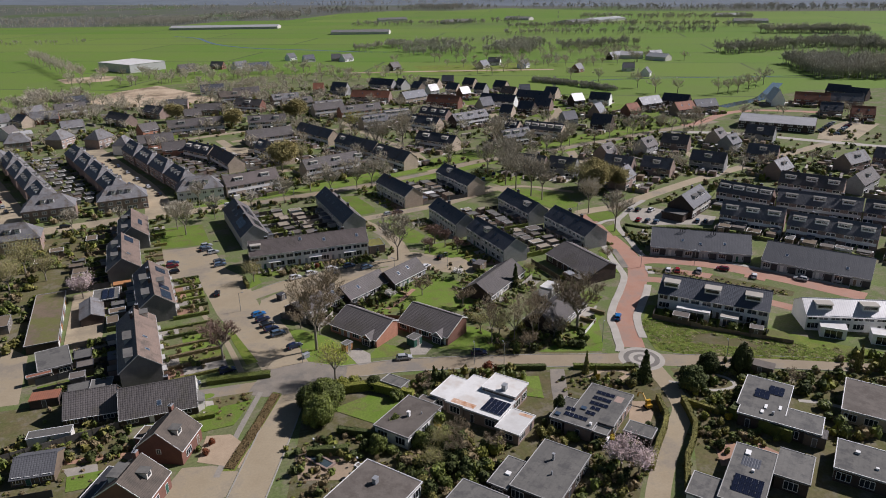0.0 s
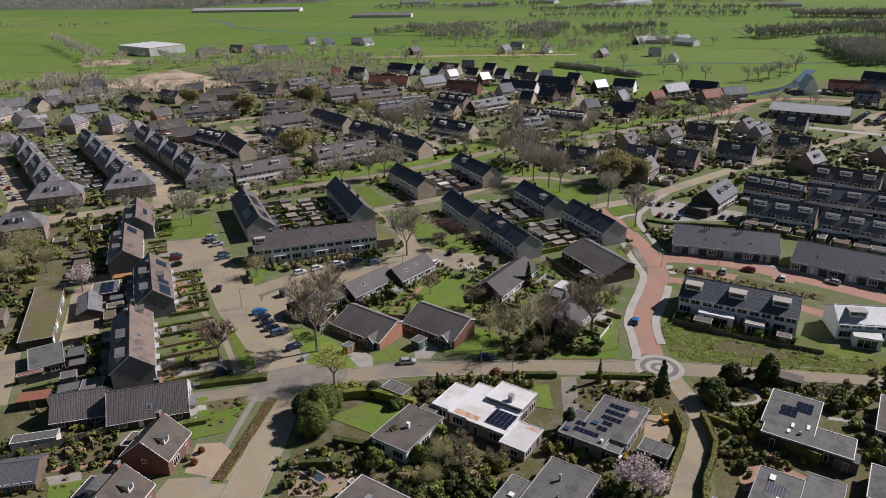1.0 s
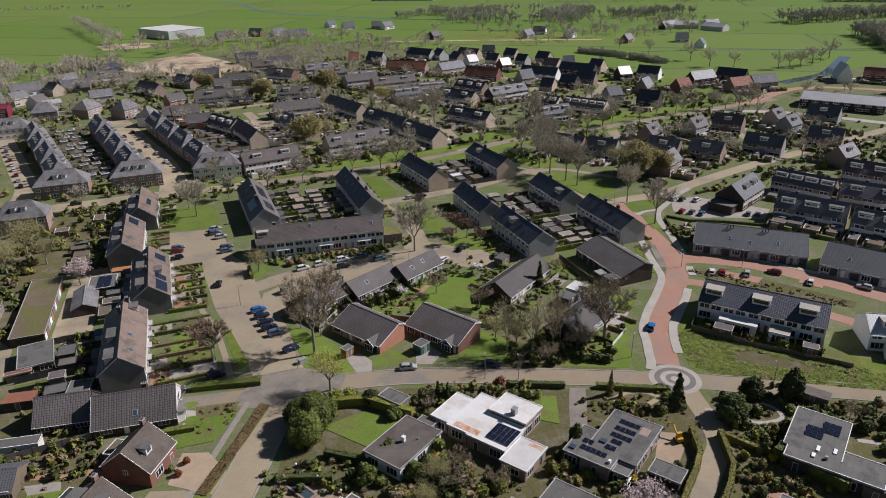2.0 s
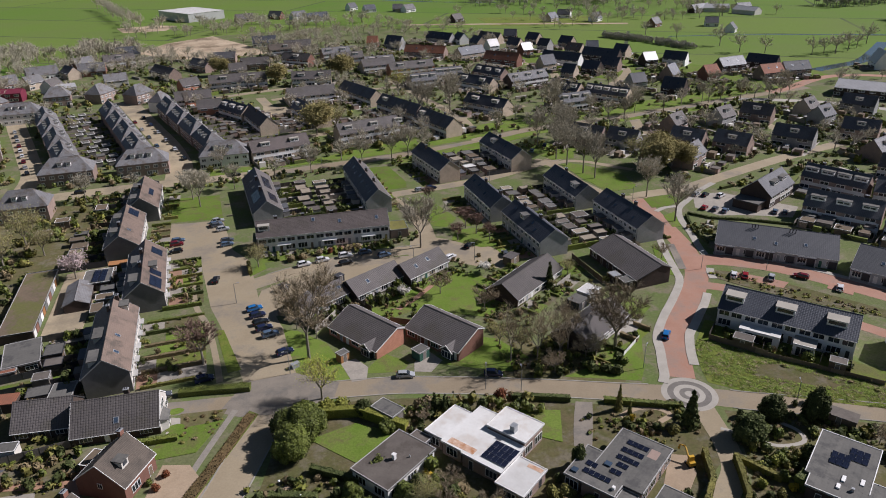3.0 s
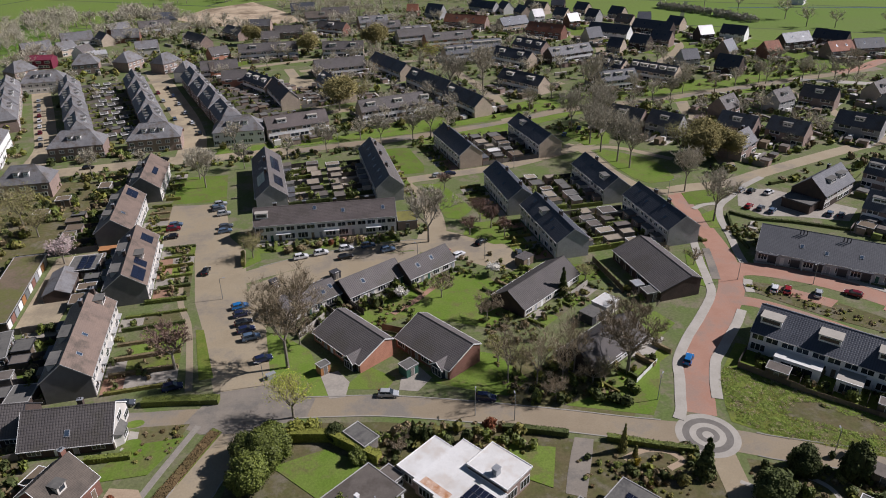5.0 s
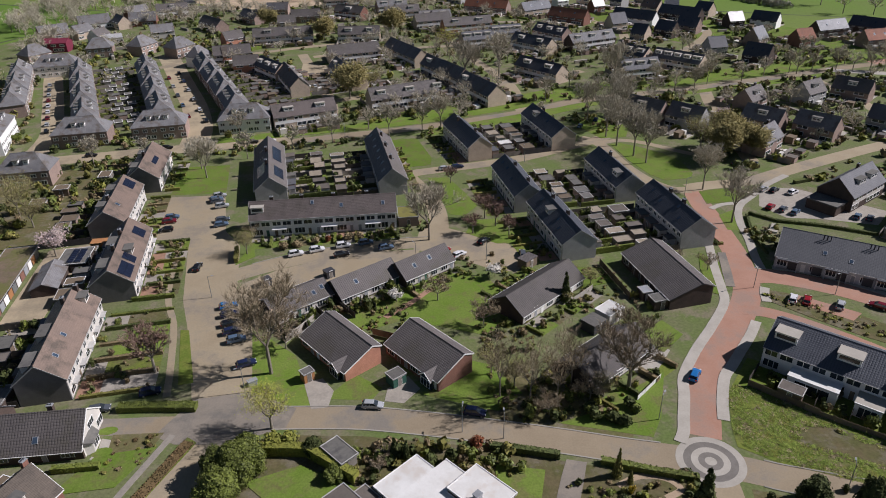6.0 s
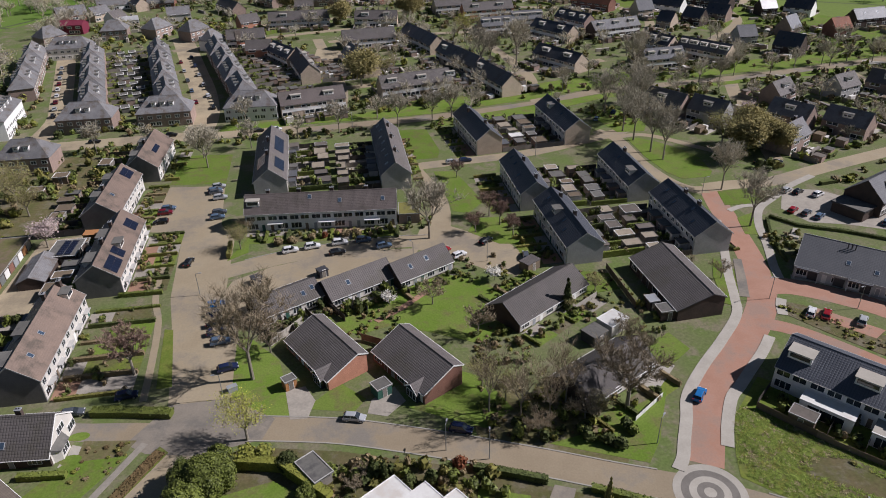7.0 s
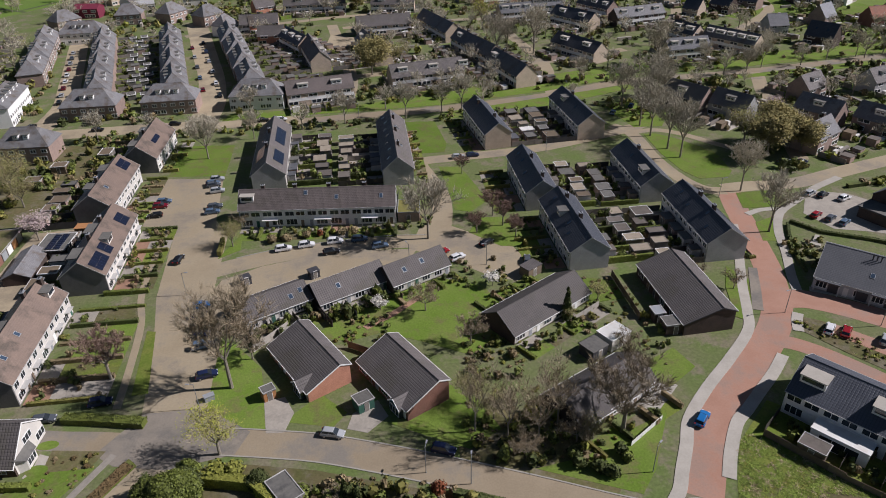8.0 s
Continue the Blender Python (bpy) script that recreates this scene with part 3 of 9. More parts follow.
patch("paved_apron", "beige brick apron before the low bungalows", [(24, 191), (27, 201), (36, 206), (48, 209), (62, 210), (74, 208.6), (70, 201), (58, 197), (46, 192), (36, 188), (29, 185)], M["paver"], 0.0255)
strip("garden_street", "beige brick street between the lawns", [(80, 213), (82.5, 228), (82.5, 240), (80, 252), (79, 261), (88, 263), (104, 264.4), (121, 267), (146, 275.5), (158, 281), (167, 290), (172, 300)], 5.6, M["paver"], 0.03)
strip("upper_road", "grey paved through road behind the terraces", [(-110, 291), (-78, 298), (-49, 303), (-1, 305), (38, 304.5), (60, 306.5), (90, 308.5), (135, 317), (165, 327), (200, 330), (229, 333), (258, 337), (308, 345), (360, 352)], 6.0, M["asphalt"], 0.026)
strip("cycle_path", "pale cycle path through the green strip", [(95, 322), (130, 333), (160, 341), (200, 343), (240, 345), (290, 352)], 2.2, M["pavement"], 0.05)
strip("red_road", "red clinker road curving past the new houses", [(112.4, 127.6), (114.4, 131.2), (119.4, 140), (129, 150.6), (139.6, 160.4), (147, 169), (151.6, 178), (154.9, 187), (157.4, 197), (159.6, 207), (162, 218), (165, 229)], 6.4, M["red_brick_road"], 0.034, step=6)
strip("red_branch", "red clinker street in front of the grey-roofed houses", [(150, 176), (157, 175), (166, 169), (173.5, 161.5), (181, 150), (188, 138), (196, 122)], 7.0, M["red_brick_road"], 0.038)
strip("red_lane", "red clinker lane behind the parking bays", [(142, 163), (147, 160.5), (152.4, 155), (159.6, 145), (166.5, 133), (174, 119)], 4.2, M["red_brick_road"], 0.042)
patch("parking_island", "rough planted island with parking bays", [(149.6, 165.5), (152.2, 169.4), (156, 167.2), (166.6, 155), (176, 141), (180, 134), (176.5, 132), (161.5, 148), (155, 157)], M["garden_ground"], 0.09)
patch("parking_bay", "red clinker parking bays", [(154.2, 164.4), (158.2, 165.6), (167.4, 155.6), (163.6, 153.4)], M["red_brick_road"], 0.1)
patch("parking_bay", "red clinker parking bays", [(174.6, 149.4), (177.6, 151.4), (181.2, 146.2), (178, 144)], M["red_brick_road"], 0.104)
strip("pavement", "pale concrete pavement beside the red road", [(107.6, 127.2), (109.6, 129.6), (111.4, 133), (114.4, 138.4), (117.3, 144), (123.9, 151.2), (131.4, 158.1), (139.4, 166.3), (142.5, 172.8), (145.9, 181.8), (150.2, 191.8), (154, 200.6), (157, 209)], 2.2, M["pavement"], 0.12, "pavement", 5)
strip("pavement", "pale concrete pavement beside the red road", [(118.2, 130.6), (121, 135.8), (125, 141.8), (128.2, 144.6), (132.4, 148.4), (138, 153.4), (142.4, 158)], 2.2, M["pavement"], 0.12, "pavement", 5)
strip("pavement", "pale concrete pavement at the street corner", [(149.4, 164.6), (151, 168), (152.6, 170.4)], 2.2, M["pavement"], 0.124, "pavement", 4)
strip("pavement", "pale pavement with steps beside the new houses", [(157, 178.4), (159, 184.4), (163, 194), (166.6, 204), (172, 213), (180, 219), (189, 225.4), (200, 231)], 2.2, M["pavement"], 0.128, "pavement", 4)
strip("pavement", "pale pavement before the grey-roofed houses", [(160, 178.6), (166, 175), (173, 168.6), (181, 158), (190, 143), (198, 129)], 1.8, M["pavement"], 0.12, "pavement", 4)
patch("parking_bay", "grey stone parking bay beside the red road", [(150.8, 188.8), (152.7, 188.2), (149.2, 179.6), (145.9, 172.2), (143.8, 173)], M["asphalt_grey"], 0.115, "road")
strip("footpath", "pale footpath crossing the lawn", [(163, 213.6), (168, 215.4), (174, 215)], 1.8, M["pavement"], 0.12, "path")
strip("north_street", "beige paved street leading to the back terraces", [(164, 229), (172, 229.6), (186, 229.5), (206, 235.5), (240, 245), (262, 250), (305, 259), (380, 275)], 6.0, M["paver"], 0.04)
strip("lawn_path", "beige path round the village green", [(148, 282), (151, 277), (152.6, 270), (152.3, 253), (154.4, 238), (158.4, 229.6), (164, 227.6)], 4.6, M["paver"], 0.036)
strip("lawn_path", "beige path between the lawn and the houses", [(153, 274.4), (161, 275.4), (168, 271), (175, 262), (180, 256)], 3.2, M["paver"], 0.039)
patch("parking_court", "beige parking court by the dark brick house", [(178, 212), (186, 224.5), (196, 221), (212, 200), (203, 193), (190, 200), (181, 203)], M["garden_slab"], 0.044)
strip("garden_lane", "beige gravel lane between clipped hedges", [(72, 70), (80, 79.4), (90.6, 89), (98, 94.6), (104.2, 99.6), (107.4, 106), (109.4, 113), (111, 119)], 4.6, M["paver"], 0.044)
strip("garden_path", "pale narrow garden path", [(3.6, 121), (10, 134.5), (17.4, 148.6)], 1.3, M["garden_slab"], 0.05, "path")
strip("estate_street", "wide beige street before the hipped houses", [(-62, 303), (-49, 305), (-1, 306.6), (40, 306.2)], 9.0, M["sandy_paver"], 0.033)
strip("estate_street", "beige street between the hipped houses", [(2.6, 307), (2.4, 330), (-3, 362), (-11, 394), (-20, 430), (-30, 470)], 11.0, M["sandy_paver"], 0.03)
strip("estate_street", "beige street beside the hipped houses", [(-55.5, 302), (-55.5, 335), (-63, 365), (-71, 395), (-82, 435), (-96, 490)], 9.0, M["sandy_paver"], 0.03)
patch("front_yard", "beige brick driveway of the brick house", [(-6, 113), (4.6, 114.4), (8, 121), (3.6, 125), (-2.4, 127), (-8, 119)], M["paver"], 0.046)
patch("front_yard", "tan gravel bed round clipped shrubs", [(0.6, 127.6), (8.4, 122), (11.4, 127.4), (8.4, 134.4), (3.4, 136)], M["terrace_tan"], 0.052)
strip("garden_path", "beige footpath along the front gardens", [(14.6, 160), (14, 170), (12.4, 186), (9.2, 200), (8.4, 228)], 1.5, M["paver"], 0.053, "path")
for k, line in enumerate(([(40, 352), (90, 359), (140, 361), (184, 374)], [(136, 318), (142, 360), (138, 400), (134, 446), (128, 520)], [(52, 442), (100, 448), (170, 444), (215, 428)], [(0, 492), (60, 504), (130, 522), (200, 500)], [(-30, 440), (20, 460), (60, 470), (90, 470)], [(20, 562), (90, 560), (160, 540)], [(200, 346), (214, 400), (240, 450), (236, 500)], [(250, 396), (288, 436), (300, 476)], [(196, 245), (214, 300), (226, 330)], [(258, 250), (276, 280), (284, 338)], [(54, 312), (57, 350), (52, 400), (46, 450)])):
    strip("back_street", "beige brick street between further terraces", line, 5.6, M["paver"], 0.031 + 0.0012 * k)
strip("garden_path", "pale winding path round a planted bed", [(109.6, 110.4), (113.5, 106.6), (116.6, 102.6), (122.3, 101.9), (123.4, 105.4), (120.3, 109.1), (114.4, 110.3)], 0.9, M["pavement"], 0.055, "path")
strip("garden_path", "pale curving path beside the bungalow", [(131, 91), (133.7, 89.1), (136.1, 86.9), (137.7, 84.2), (136.9, 80)], 1.2, M["pavement"], 0.055, "path")
strip("garden_path", "tan curving garden path by the street", [(92.7, 120.2), (97.2, 121.3), (101.2, 120), (102.6, 117.3), (99.4, 116.1)], 1.2, M["terrace_tan"], 0.055, "path")
patch("muddy_hollow", "bare muddy hollow in the overgrown plot", [(127, 124.6), (131, 127.4), (136, 126), (141, 120.6), (146, 113), (142, 111.6), (136, 115.4), (130, 119.6)], M["garden_ground"], 0.06, "soil")
KERB = "pale kerb stones along the street"
for line, off in (([(36, 149.2), (44, 147.6), (52.5, 145.6), (62, 142.3), (72, 138.4), (86.2, 132.4), (96.8, 127.6), (103, 125)], 3.1), ([(36, 149.2), (44, 147.6), (52.5, 145.6), (62, 142.3), (72, 138.4), (86.2, 132.4), (96.8, 127.6), (103, 125)], -3.1), ([(118, 117.6), (121.5, 115.5), (134.2, 109), (148, 101.4), (163, 92.6), (185, 80)], 3.1), ([(118, 117.6), (121.5, 115.5), (134.2, 109), (148, 101.4), (163, 92.6), (185, 80)], -3.1), ([(5, 106), (12, 120), (18, 132), (22.4, 141.6)], -3.8), ([(5, 106), (12, 120), (18, 132), (22.4, 141.6)], 3.8), ([(30, 207.6), (40.5, 210.6), (53, 212.2), (66, 213), (77, 212)], 3.3)):
    strip("kerb", KERB, line, 0.28, M["kerb"], 0.11, "kerb", 4, off)
# ring of setts in the crossing
for k, (r0, r1, key) in enumerate(((5.9, 4.6, "pavement"), (4.6, 3.3, "dark_setts"), (3.3, 2.1, "pavement"), (2.1, 1.0, "dark_setts"), (1.0, 0.0, "pavement"))):
    s = Shape()
    for i in range(40):
        a, b = 6.28319 * i / 40, 6.28319 * (i + 1) / 40
        p = [(r0 * math.cos(a), r0 * math.sin(a), 0), (r0 * math.cos(b), r0 * math.sin(b), 0), (r1 * math.cos(b), r1 * math.sin(b), 0), (r1 * math.cos(a), r1 * math.sin(a), 0)]
        s.face(p[:3] if r1 == 0 else p)
    solid("paving_ring", s, M[key], "pale ring of setts in the crossing" if key == "pavement" else "dark ring of setts in the crossing", "paving", 110.6, 121.9, z=0.048 + 0.004 * k, kind="structure")
# lawns
LAWN = "short green lawn"
for label, pts in (
        ("short green lawn beside the parking court", [(0.8, 262.5), (18.5, 260.5), (18, 285), (3, 287)]),
        ("grass verge with a bare tree at the junction", [(31.5, 154.5), (42.5, 149.4), (46, 151), (42, 158), (40, 168), (34, 176), (30.5, 178), (31, 166)]),
        ("lawn between the bungalows", [(45.6, 152.6), (54.6, 150.2), (57, 153.5), (52, 159)]),
        ("lawn beside the red-brick bungalow", [(64, 150), (78, 142), (84, 146), (80, 156), (75, 159), (72, 152)]),
        ("shared lawn between the bungalows", [(50, 176.5), (56, 184), (66, 190), (78, 195), (88, 190), (90, 183), (88, 172), (82, 166), (72, 172), (64, 176), (57, 174)]),
        ("lawn beneath the bare trees", [(88, 136.5), (103.6, 129.4), (107.4, 134), (114, 146), (104, 142), (97, 138)]),
        ("lawn strip beside the garden street", [(84.4, 257), (91, 256), (94, 242), (95.6, 232), (90, 226), (86, 228), (85.5, 244)]),
        ("lawn with pollarded trees", [(88, 215), (92, 222.5), (99, 222), (103, 211), (100, 206), (95, 207)]),
        ("lawn beside the terrace end", [(76.5, 297), (87, 296), (89, 275), (87.5, 268), (80, 268)]),
        ("village green lawn under tall bare trees", [(150.6, 302), (163, 306), (169.6, 287), (165, 278.4), (155, 279)]),
        ("green lawn under the street trees", [(156, 272), (160, 272.4), (166, 266), (172.8, 254), (171.6, 240), (168.7, 236.4), (160, 236.4), (157.2, 241.8), (155.6, 256)]),
        ("lawn between the red road and the path", [(163, 209), (160.4, 200), (164.4, 199), (168, 207), (173, 213)]),
        ("lawn beside the terrace", [(163.6, 217), (166, 226), (178, 226), (176, 219), (170, 216.6)]),
        ("long green strip along the through road", [(60, 311), (92, 313), (134, 322), (165, 332), (200, 336), (258, 342), (308, 350), (306, 360), (250, 353), (200, 349), (160, 347), (120, 338), (60, 318)]),
        ("green strip before the terraces", [(8, 309), (60, 311.4), (60, 318), (12, 316)]),
        ("wide green strip with young trees", [(200, 337), (258, 343), (310, 351), (345, 356), (345, 368), (300, 366), (250, 358), (205, 354), (170, 350), (168, 338)]),
        ("green verge before the road", [(92, 298), (134, 306), (165, 318), (200, 322), (258, 328), (300, 334), (300, 339), (229, 329), (165, 323), (90, 304)]),
        ("lawn among the gardens", [(-24, 134), (-16, 133), (-15, 128), (-24, 129)]),
        ("lawn among the gardens", [(-34, 146), (-27, 145), (-27, 142), (-34, 143)]),
        ("lawn behind the terrace", [(-32.6, 171), (-20, 172), (-20, 175.4), (-32.6, 174.6)]),
        ("lawn beside the dark terrace end", [(104, 186), (112, 190), (118, 188), (118, 181), (110, 180)]),
        ("lawn by the corner house", [(112, 158), (122, 163), (124, 157), (117, 152)]),
        ("lawn beside the pavement", [(139, 171), (142, 168.6), (148.4, 184), (146, 190), (142, 182)]),
        ("lawn inside a clipped hedge", [(31, 134), (40.6, 136), (50, 128.8), (40, 122.5)]),
        ("front lawn of the tiled house", [(-1, 138), (9.4, 137.6), (15, 146), (4.6, 146)]),
        ("lawn behind the white-roofed house", [(74, 129), (82, 126), (78, 117), (72, 122)]),
        ("lawn beside the long terrace", [(24.5, 211), (29, 223), (29.5, 214.5)])):
    patch("lawn", label, pts, M["lawn"], category="lawn")
patch("rough_plot", "overgrown plot with reeds and a muddy hollow", [(118.6, 128.6), (123.4, 137.6), (133, 146.6), (140, 140), (150, 125), (163, 105), (178, 88), (165, 92.8), (148, 103), (134, 111.4), (122, 119), (117, 124)], M["rough_grass"], 0.05, "grass")
SITE = [(-38, 659), (-16, 707), (24, 737), (50, 670), (67, 614), (39, 607), (-4, 612)]
patch("building_site", "pale bare sand of a building site", SITE, M["sand"], 0.06)
patch("works_yard", "pale yard beside the white hall", [(-70, 840), (-30, 850), (-10, 835), (-20, 800), (-60, 800)], M["sand"], 0.06)
strip("village_ditch", "blue water of a straight village ditch", [(404, 392), (428, 398), (458, 406), (498, 432), (540, 462)], 9, M["water"], 0.06, "ditch")
strip("farm_ditch", "narrow winding ditch in the meadow", [(89, 1430), (122, 1359), (134, 1214), (171, 1108), (225, 1042), (300, 954), (380, 900)], 7, M["water"], 0.05, "ditch")
strip("farm_ditch", "straight ditch along the meadow", [(405, 560), (470, 540), (560, 500), (640, 470)], 3.0, M["water"], 0.05, "ditch")
strip("farm_track", "pale track leading to a farm", [(215, 735), (262, 718), (330, 690), (420, 650)], 9, M["sand"], 0.06)
patch("meadow", "paler meadow behind the new houses", [(290, 690), (300, 760), (420, 720), (400, 650)], M["rough_grass"], 0.05, "meadow")
patch("verge", "narrow mossy verge beside the footpath", [(14.3, 183.3), (16.2, 182.8), (19.4, 163.4), (16.4, 163.2)], M["rough_grass"], 0.06)
patch("verge", "brown clipped verge hedge bed", [(5, 122.4), (7.4, 121.4), (22, 145.6), (20.2, 147.4)], M["rough_grass"], 0.06)

# ---- houses ----
WIN = {}


def frame_shape(w, h, bars, t=0.1, pane=False):
    """A window frame as one connected mesh, with or without the pane set in it."""
    xs = [-w / 2]
    for k in range(bars + 1):
        lo, hi = -w / 2 + w * k / (bars + 1), -w / 2 + w * (k + 1) / (bars + 1)
        xs += [lo + (t if k == 0 else t / 2), hi - (t if k == bars else t / 2)]
    xs.append(w / 2)
    zs = [0, t, h - t, h]
    s = Shape()
    for i in range(len(xs) - 1):
        for j in range(3):
            hole = j == 1 and i % 2 == 1
            if hole and not pane:
                continue
            s.face(((xs[i], -0.07, zs[j]), (xs[i + 1], -0.07, zs[j]), (xs[i + 1], -0.07, zs[j + 1]), (xs[i], -0.07, zs[j + 1])), 1 if hole else 0)
    for k in range(len(xs) - 1):
        s.face(((xs[k], 0.05, 0), (xs[k + 1], 0.05, 0), (xs[k + 1], -0.07, 0), (xs[k], -0.07, 0)))
        s.face(((xs[k], -0.07, h), (xs[k + 1], -0.07, h), (xs[k + 1], 0.05, h), (xs[k], 0.05, h)))
    for j in range(3):
        s.face(((-w / 2, 0.05, zs[j]), (-w / 2, -0.07, zs[j]), (-w / 2, -0.07, zs[j + 1]), (-w / 2, 0.05, zs[j + 1])))
        s.face(((w / 2, -0.07, zs[j]), (w / 2, 0.05, zs[j]), (w / 2, 0.05, zs[j + 1]), (w / 2, -0.07, zs[j + 1])))
    return s


def window_mesh(w, h, bars=1):
    key = (round(w, 2), round(h, 2), bars)
    if key not in WIN:
        g = Shape()
        g.box(-w / 2 + 0.08, -0.03, 0.08, w / 2 - 0.08, 0.02, h - 0.08)
        WIN[key] = (frame_shape(w, h, bars).data("window", [M["white"]]), g.data("pane", [M["glass"]]))
    return WIN[key]


FARWIN = {}


def far_window_mesh(w, h):
    key = (round(w, 1), round(h, 1))
    if key not in FARWIN:
        FARWIN[key] = frame_shape(w, h, 1, 0.2, True).data("window", [M["white"], M["glass"]])
    return FARWIN[key]


DOORS = {}


def door_mesh(key):
    if key not in DOORS:
        f = Shape()
        f.box(-0.5, -0.05, 0, 0.5, 0.03, 2.15, 0)
        f.box(-0.42, -0.08, 0.05, 0.42, -0.05, 2.05, 1)
        DOORS[key] = f.data("door", [M["white"], M[key]])
    return DOORS[key]


LOOKOUT = Vector((40.0, 30.0))      # houses are detailed on the sides that face this open side of the village
YARD = []


def unseen(x, y, direction):
    """Whether a side of a house is turned away from the open side of the village."""
    return all((Vector(p) - Vector((x, y))).normalized().dot(Vector((math.cos(radians(direction)), math.sin(radians(direction))))) < 0.02 for p in ((0, 0), (66, 60)))


def wall_at(x, y, z, turn):
    return pose(x, y, z, 0, 0, turn)


def add_window(parent, m, w, h, far=False, bars=1):
    if far:
        return part("window", far_window_mesh(w, h), None, parent, at=m)
    a, b = window_mesh(w, h, bars)
    f = part("window", a, None, parent, at=m)
    part("pane", b, None, f)
    return f


def gable(name, label, x, y, ang, L, w, he, hr, roof="roof_shale", wall="brick_grey", n=1, wl=None, wr=None, far=False, facade=None, trim="trim",
          chim=(), dorm=(), sky=(), solar=(), ends=True, over=0.35, group="", category="house", windows="lr", hipA=0.0, hipB=0.0, dorm_roof="felt", dorm_side="cream", yard=0, roof_shade_l=None, wide=False, canopies=()):
    """A pitched-roof building. Its ridge runs along local x; l is the +y side, r the -y side. far: plainer windows. A
    second tile on the l slope paints its shade.
    """
    root = thing(name, label, category, x, y, ang, group=group)
    half = {1: wl or w / 2, -1: wr or w / 2}
    pitch = (hr - he) / max(half.values())
    eave = {k: hr - pitch * v for k, v in half.items()}
    if yard:
        YARD.append((x, y, ang, L, half[-1], yard))
    a, b = -L / 2, L / 2
    s = Shape()
    ring = [(-half[-1], 0), (half[1], 0), (half[1], eave[1] - 0.1), (0, hr - 0.12), (-half[-1], eave[-1] - 0.1)]
    zA = 1.0 if hipA == 0 else 0.0
    zB = 1.0 if hipB == 0 else 0.0
    ca = [(a, v, z if (z < hr - 0.2 or zA) else min(eave.values()) - 0.1) for v, z in ring]
    cb = [(b, v, z if (z < hr - 0.2 or zB) else min(eave.values()) - 0.1) for v, z in ring]
    s.face([ca[i] for i in (0, 4, 3, 2, 1)])
    s.face([cb[i] for i in (0, 1, 2, 3, 4)])
    for i, j in ((1, 2), (4, 0)):
        s.face((ca[i], cb[i], cb[j], ca[j])[::-1], 0)
    body = part("wall", s, M[wall], root)
    if facade:
        f = Shape()
        for k in (1, -1):
            yy = k * half[k]
            for z0, z1 in ((0.3, eave[k] - 0.25),) if far != 2 else ((2.2, 3.34), (eave[k] - 0.6, eave[k] - 0.1)):
                f.box(a + 0.25, min(yy, yy + k * 0.05), z0, b - 0.25, max(yy, yy + k * 0.05), z1)
        part("cladding", f, M[facade], root, "pale facade cladding")
    # roof slabs
    oe, og, th = over, (0.12 if not hipA else over), 0.17
    s = Shape()
    for k in (1, -1):
        ye, ze = k * (half[k] + oe), eave[k] - oe * pitch
        ra, rb = (a - og if not hipA else a + hipA), (b + og if not hipB else b - hipB)
        low = [(a - og, ye, ze), (b + og, ye, ze), (rb, 0, hr), (ra, 0, hr)]
        if k == -1:
            pts = low
        else:
            pts = [low[1], low[0], low[3], low[2]]
        # slot 1 is the darker tile that puts shade into the l slope
        s.prism([(p[0], p[1], p[2] - th) for p in pts], pts, 1 if k == 1 and roof_shade_l else 0)
    for hip, xe, xr in ((hipA, a - og, a + hipA), (hipB, b + og, b - hipB)):
        if hip:
            yl, yr, zl = half[1] + oe, -half[-1] - oe, eave[1] - oe * pitch
            tri = [(xe, yr, zl), (xe, yl, zl), (xr, 0, hr)]
            if xe < xr:
                tri = [tri[1], tri[0], tri[2]]
            s.prism([(p[0], p[1], p[2] - th) for p in tri], tri)
    part("roof", s, [M[roof], M[roof_shade_l or roof]], root)
    s = Shape()
    ra, rb = (a - og if not hipA else a + hipA), (b + og if not hipB else b - hipB)
    s.prism([(ra, -0.16, hr - 0.06), (rb, -0.16, hr - 0.06), (rb, 0.16, hr - 0.06), (ra, 0.16, hr - 0.06)], [(ra, -0.05, hr + 0.09), (rb, -0.05, hr + 0.09), (rb, 0.05, hr + 0.09), (ra, 0.05, hr + 0.09)])
    part("ridge", s, M[roof], root)
    if trim and far != 2:
        for k in (1, -1):
            s = Shape()
            ye, ze = k * (half[k] + oe), eave[k] - oe * pitch
            s.box(a - og, min(ye, ye + k * 0.12), ze - 0.16, b + og, max(ye, ye + k * 0.12), ze - 0.03)
            part("gutter", s, M["trim" if trim == "trim" else "white"], root)
        for hip, xe, d in ((hipA, a - og, -0.06), (hipB, b + og, 0.06)):
            if hip:
                continue
            for k in (1, -1):
                s = Shape()
                ye, ze = k * (half[k] + oe), eave[k] - oe * pitch
                lo, hi = min(xe, xe + d), max(xe, xe + d)
                s.prism([(lo, ye, ze - 0.22), (hi, ye, ze - 0.22), (hi, 0, hr - 0.22), (lo, 0, hr - 0.22)][::k], [(lo, ye, ze + 0.04), (hi, ye, ze + 0.04), (hi, 0, hr + 0.04), (lo, 0, hr + 0.04)][::k])
                part("verge_board", s, M[trim], root)

    def on_slope(k, xx, v, lift=0.0):
        """The pose on slope k: x along the ridge, y up the slope, z outward; v from 0 at the eave to 1 at the ridge."""
        yy, zz = k * half[k] * (1 - v), eave[k] + (hr - eave[k]) * v
        tilt = math.degrees(math.atan(pitch))
        return pose(xx, yy, zz, 0, 0, 0 if k == -1 else 180) @ pose(0, 0, 0, tilt) @ pose(0, 0, lift)

    u = L / n
    rnd = random.Random(int(x * 7 + y * 13))
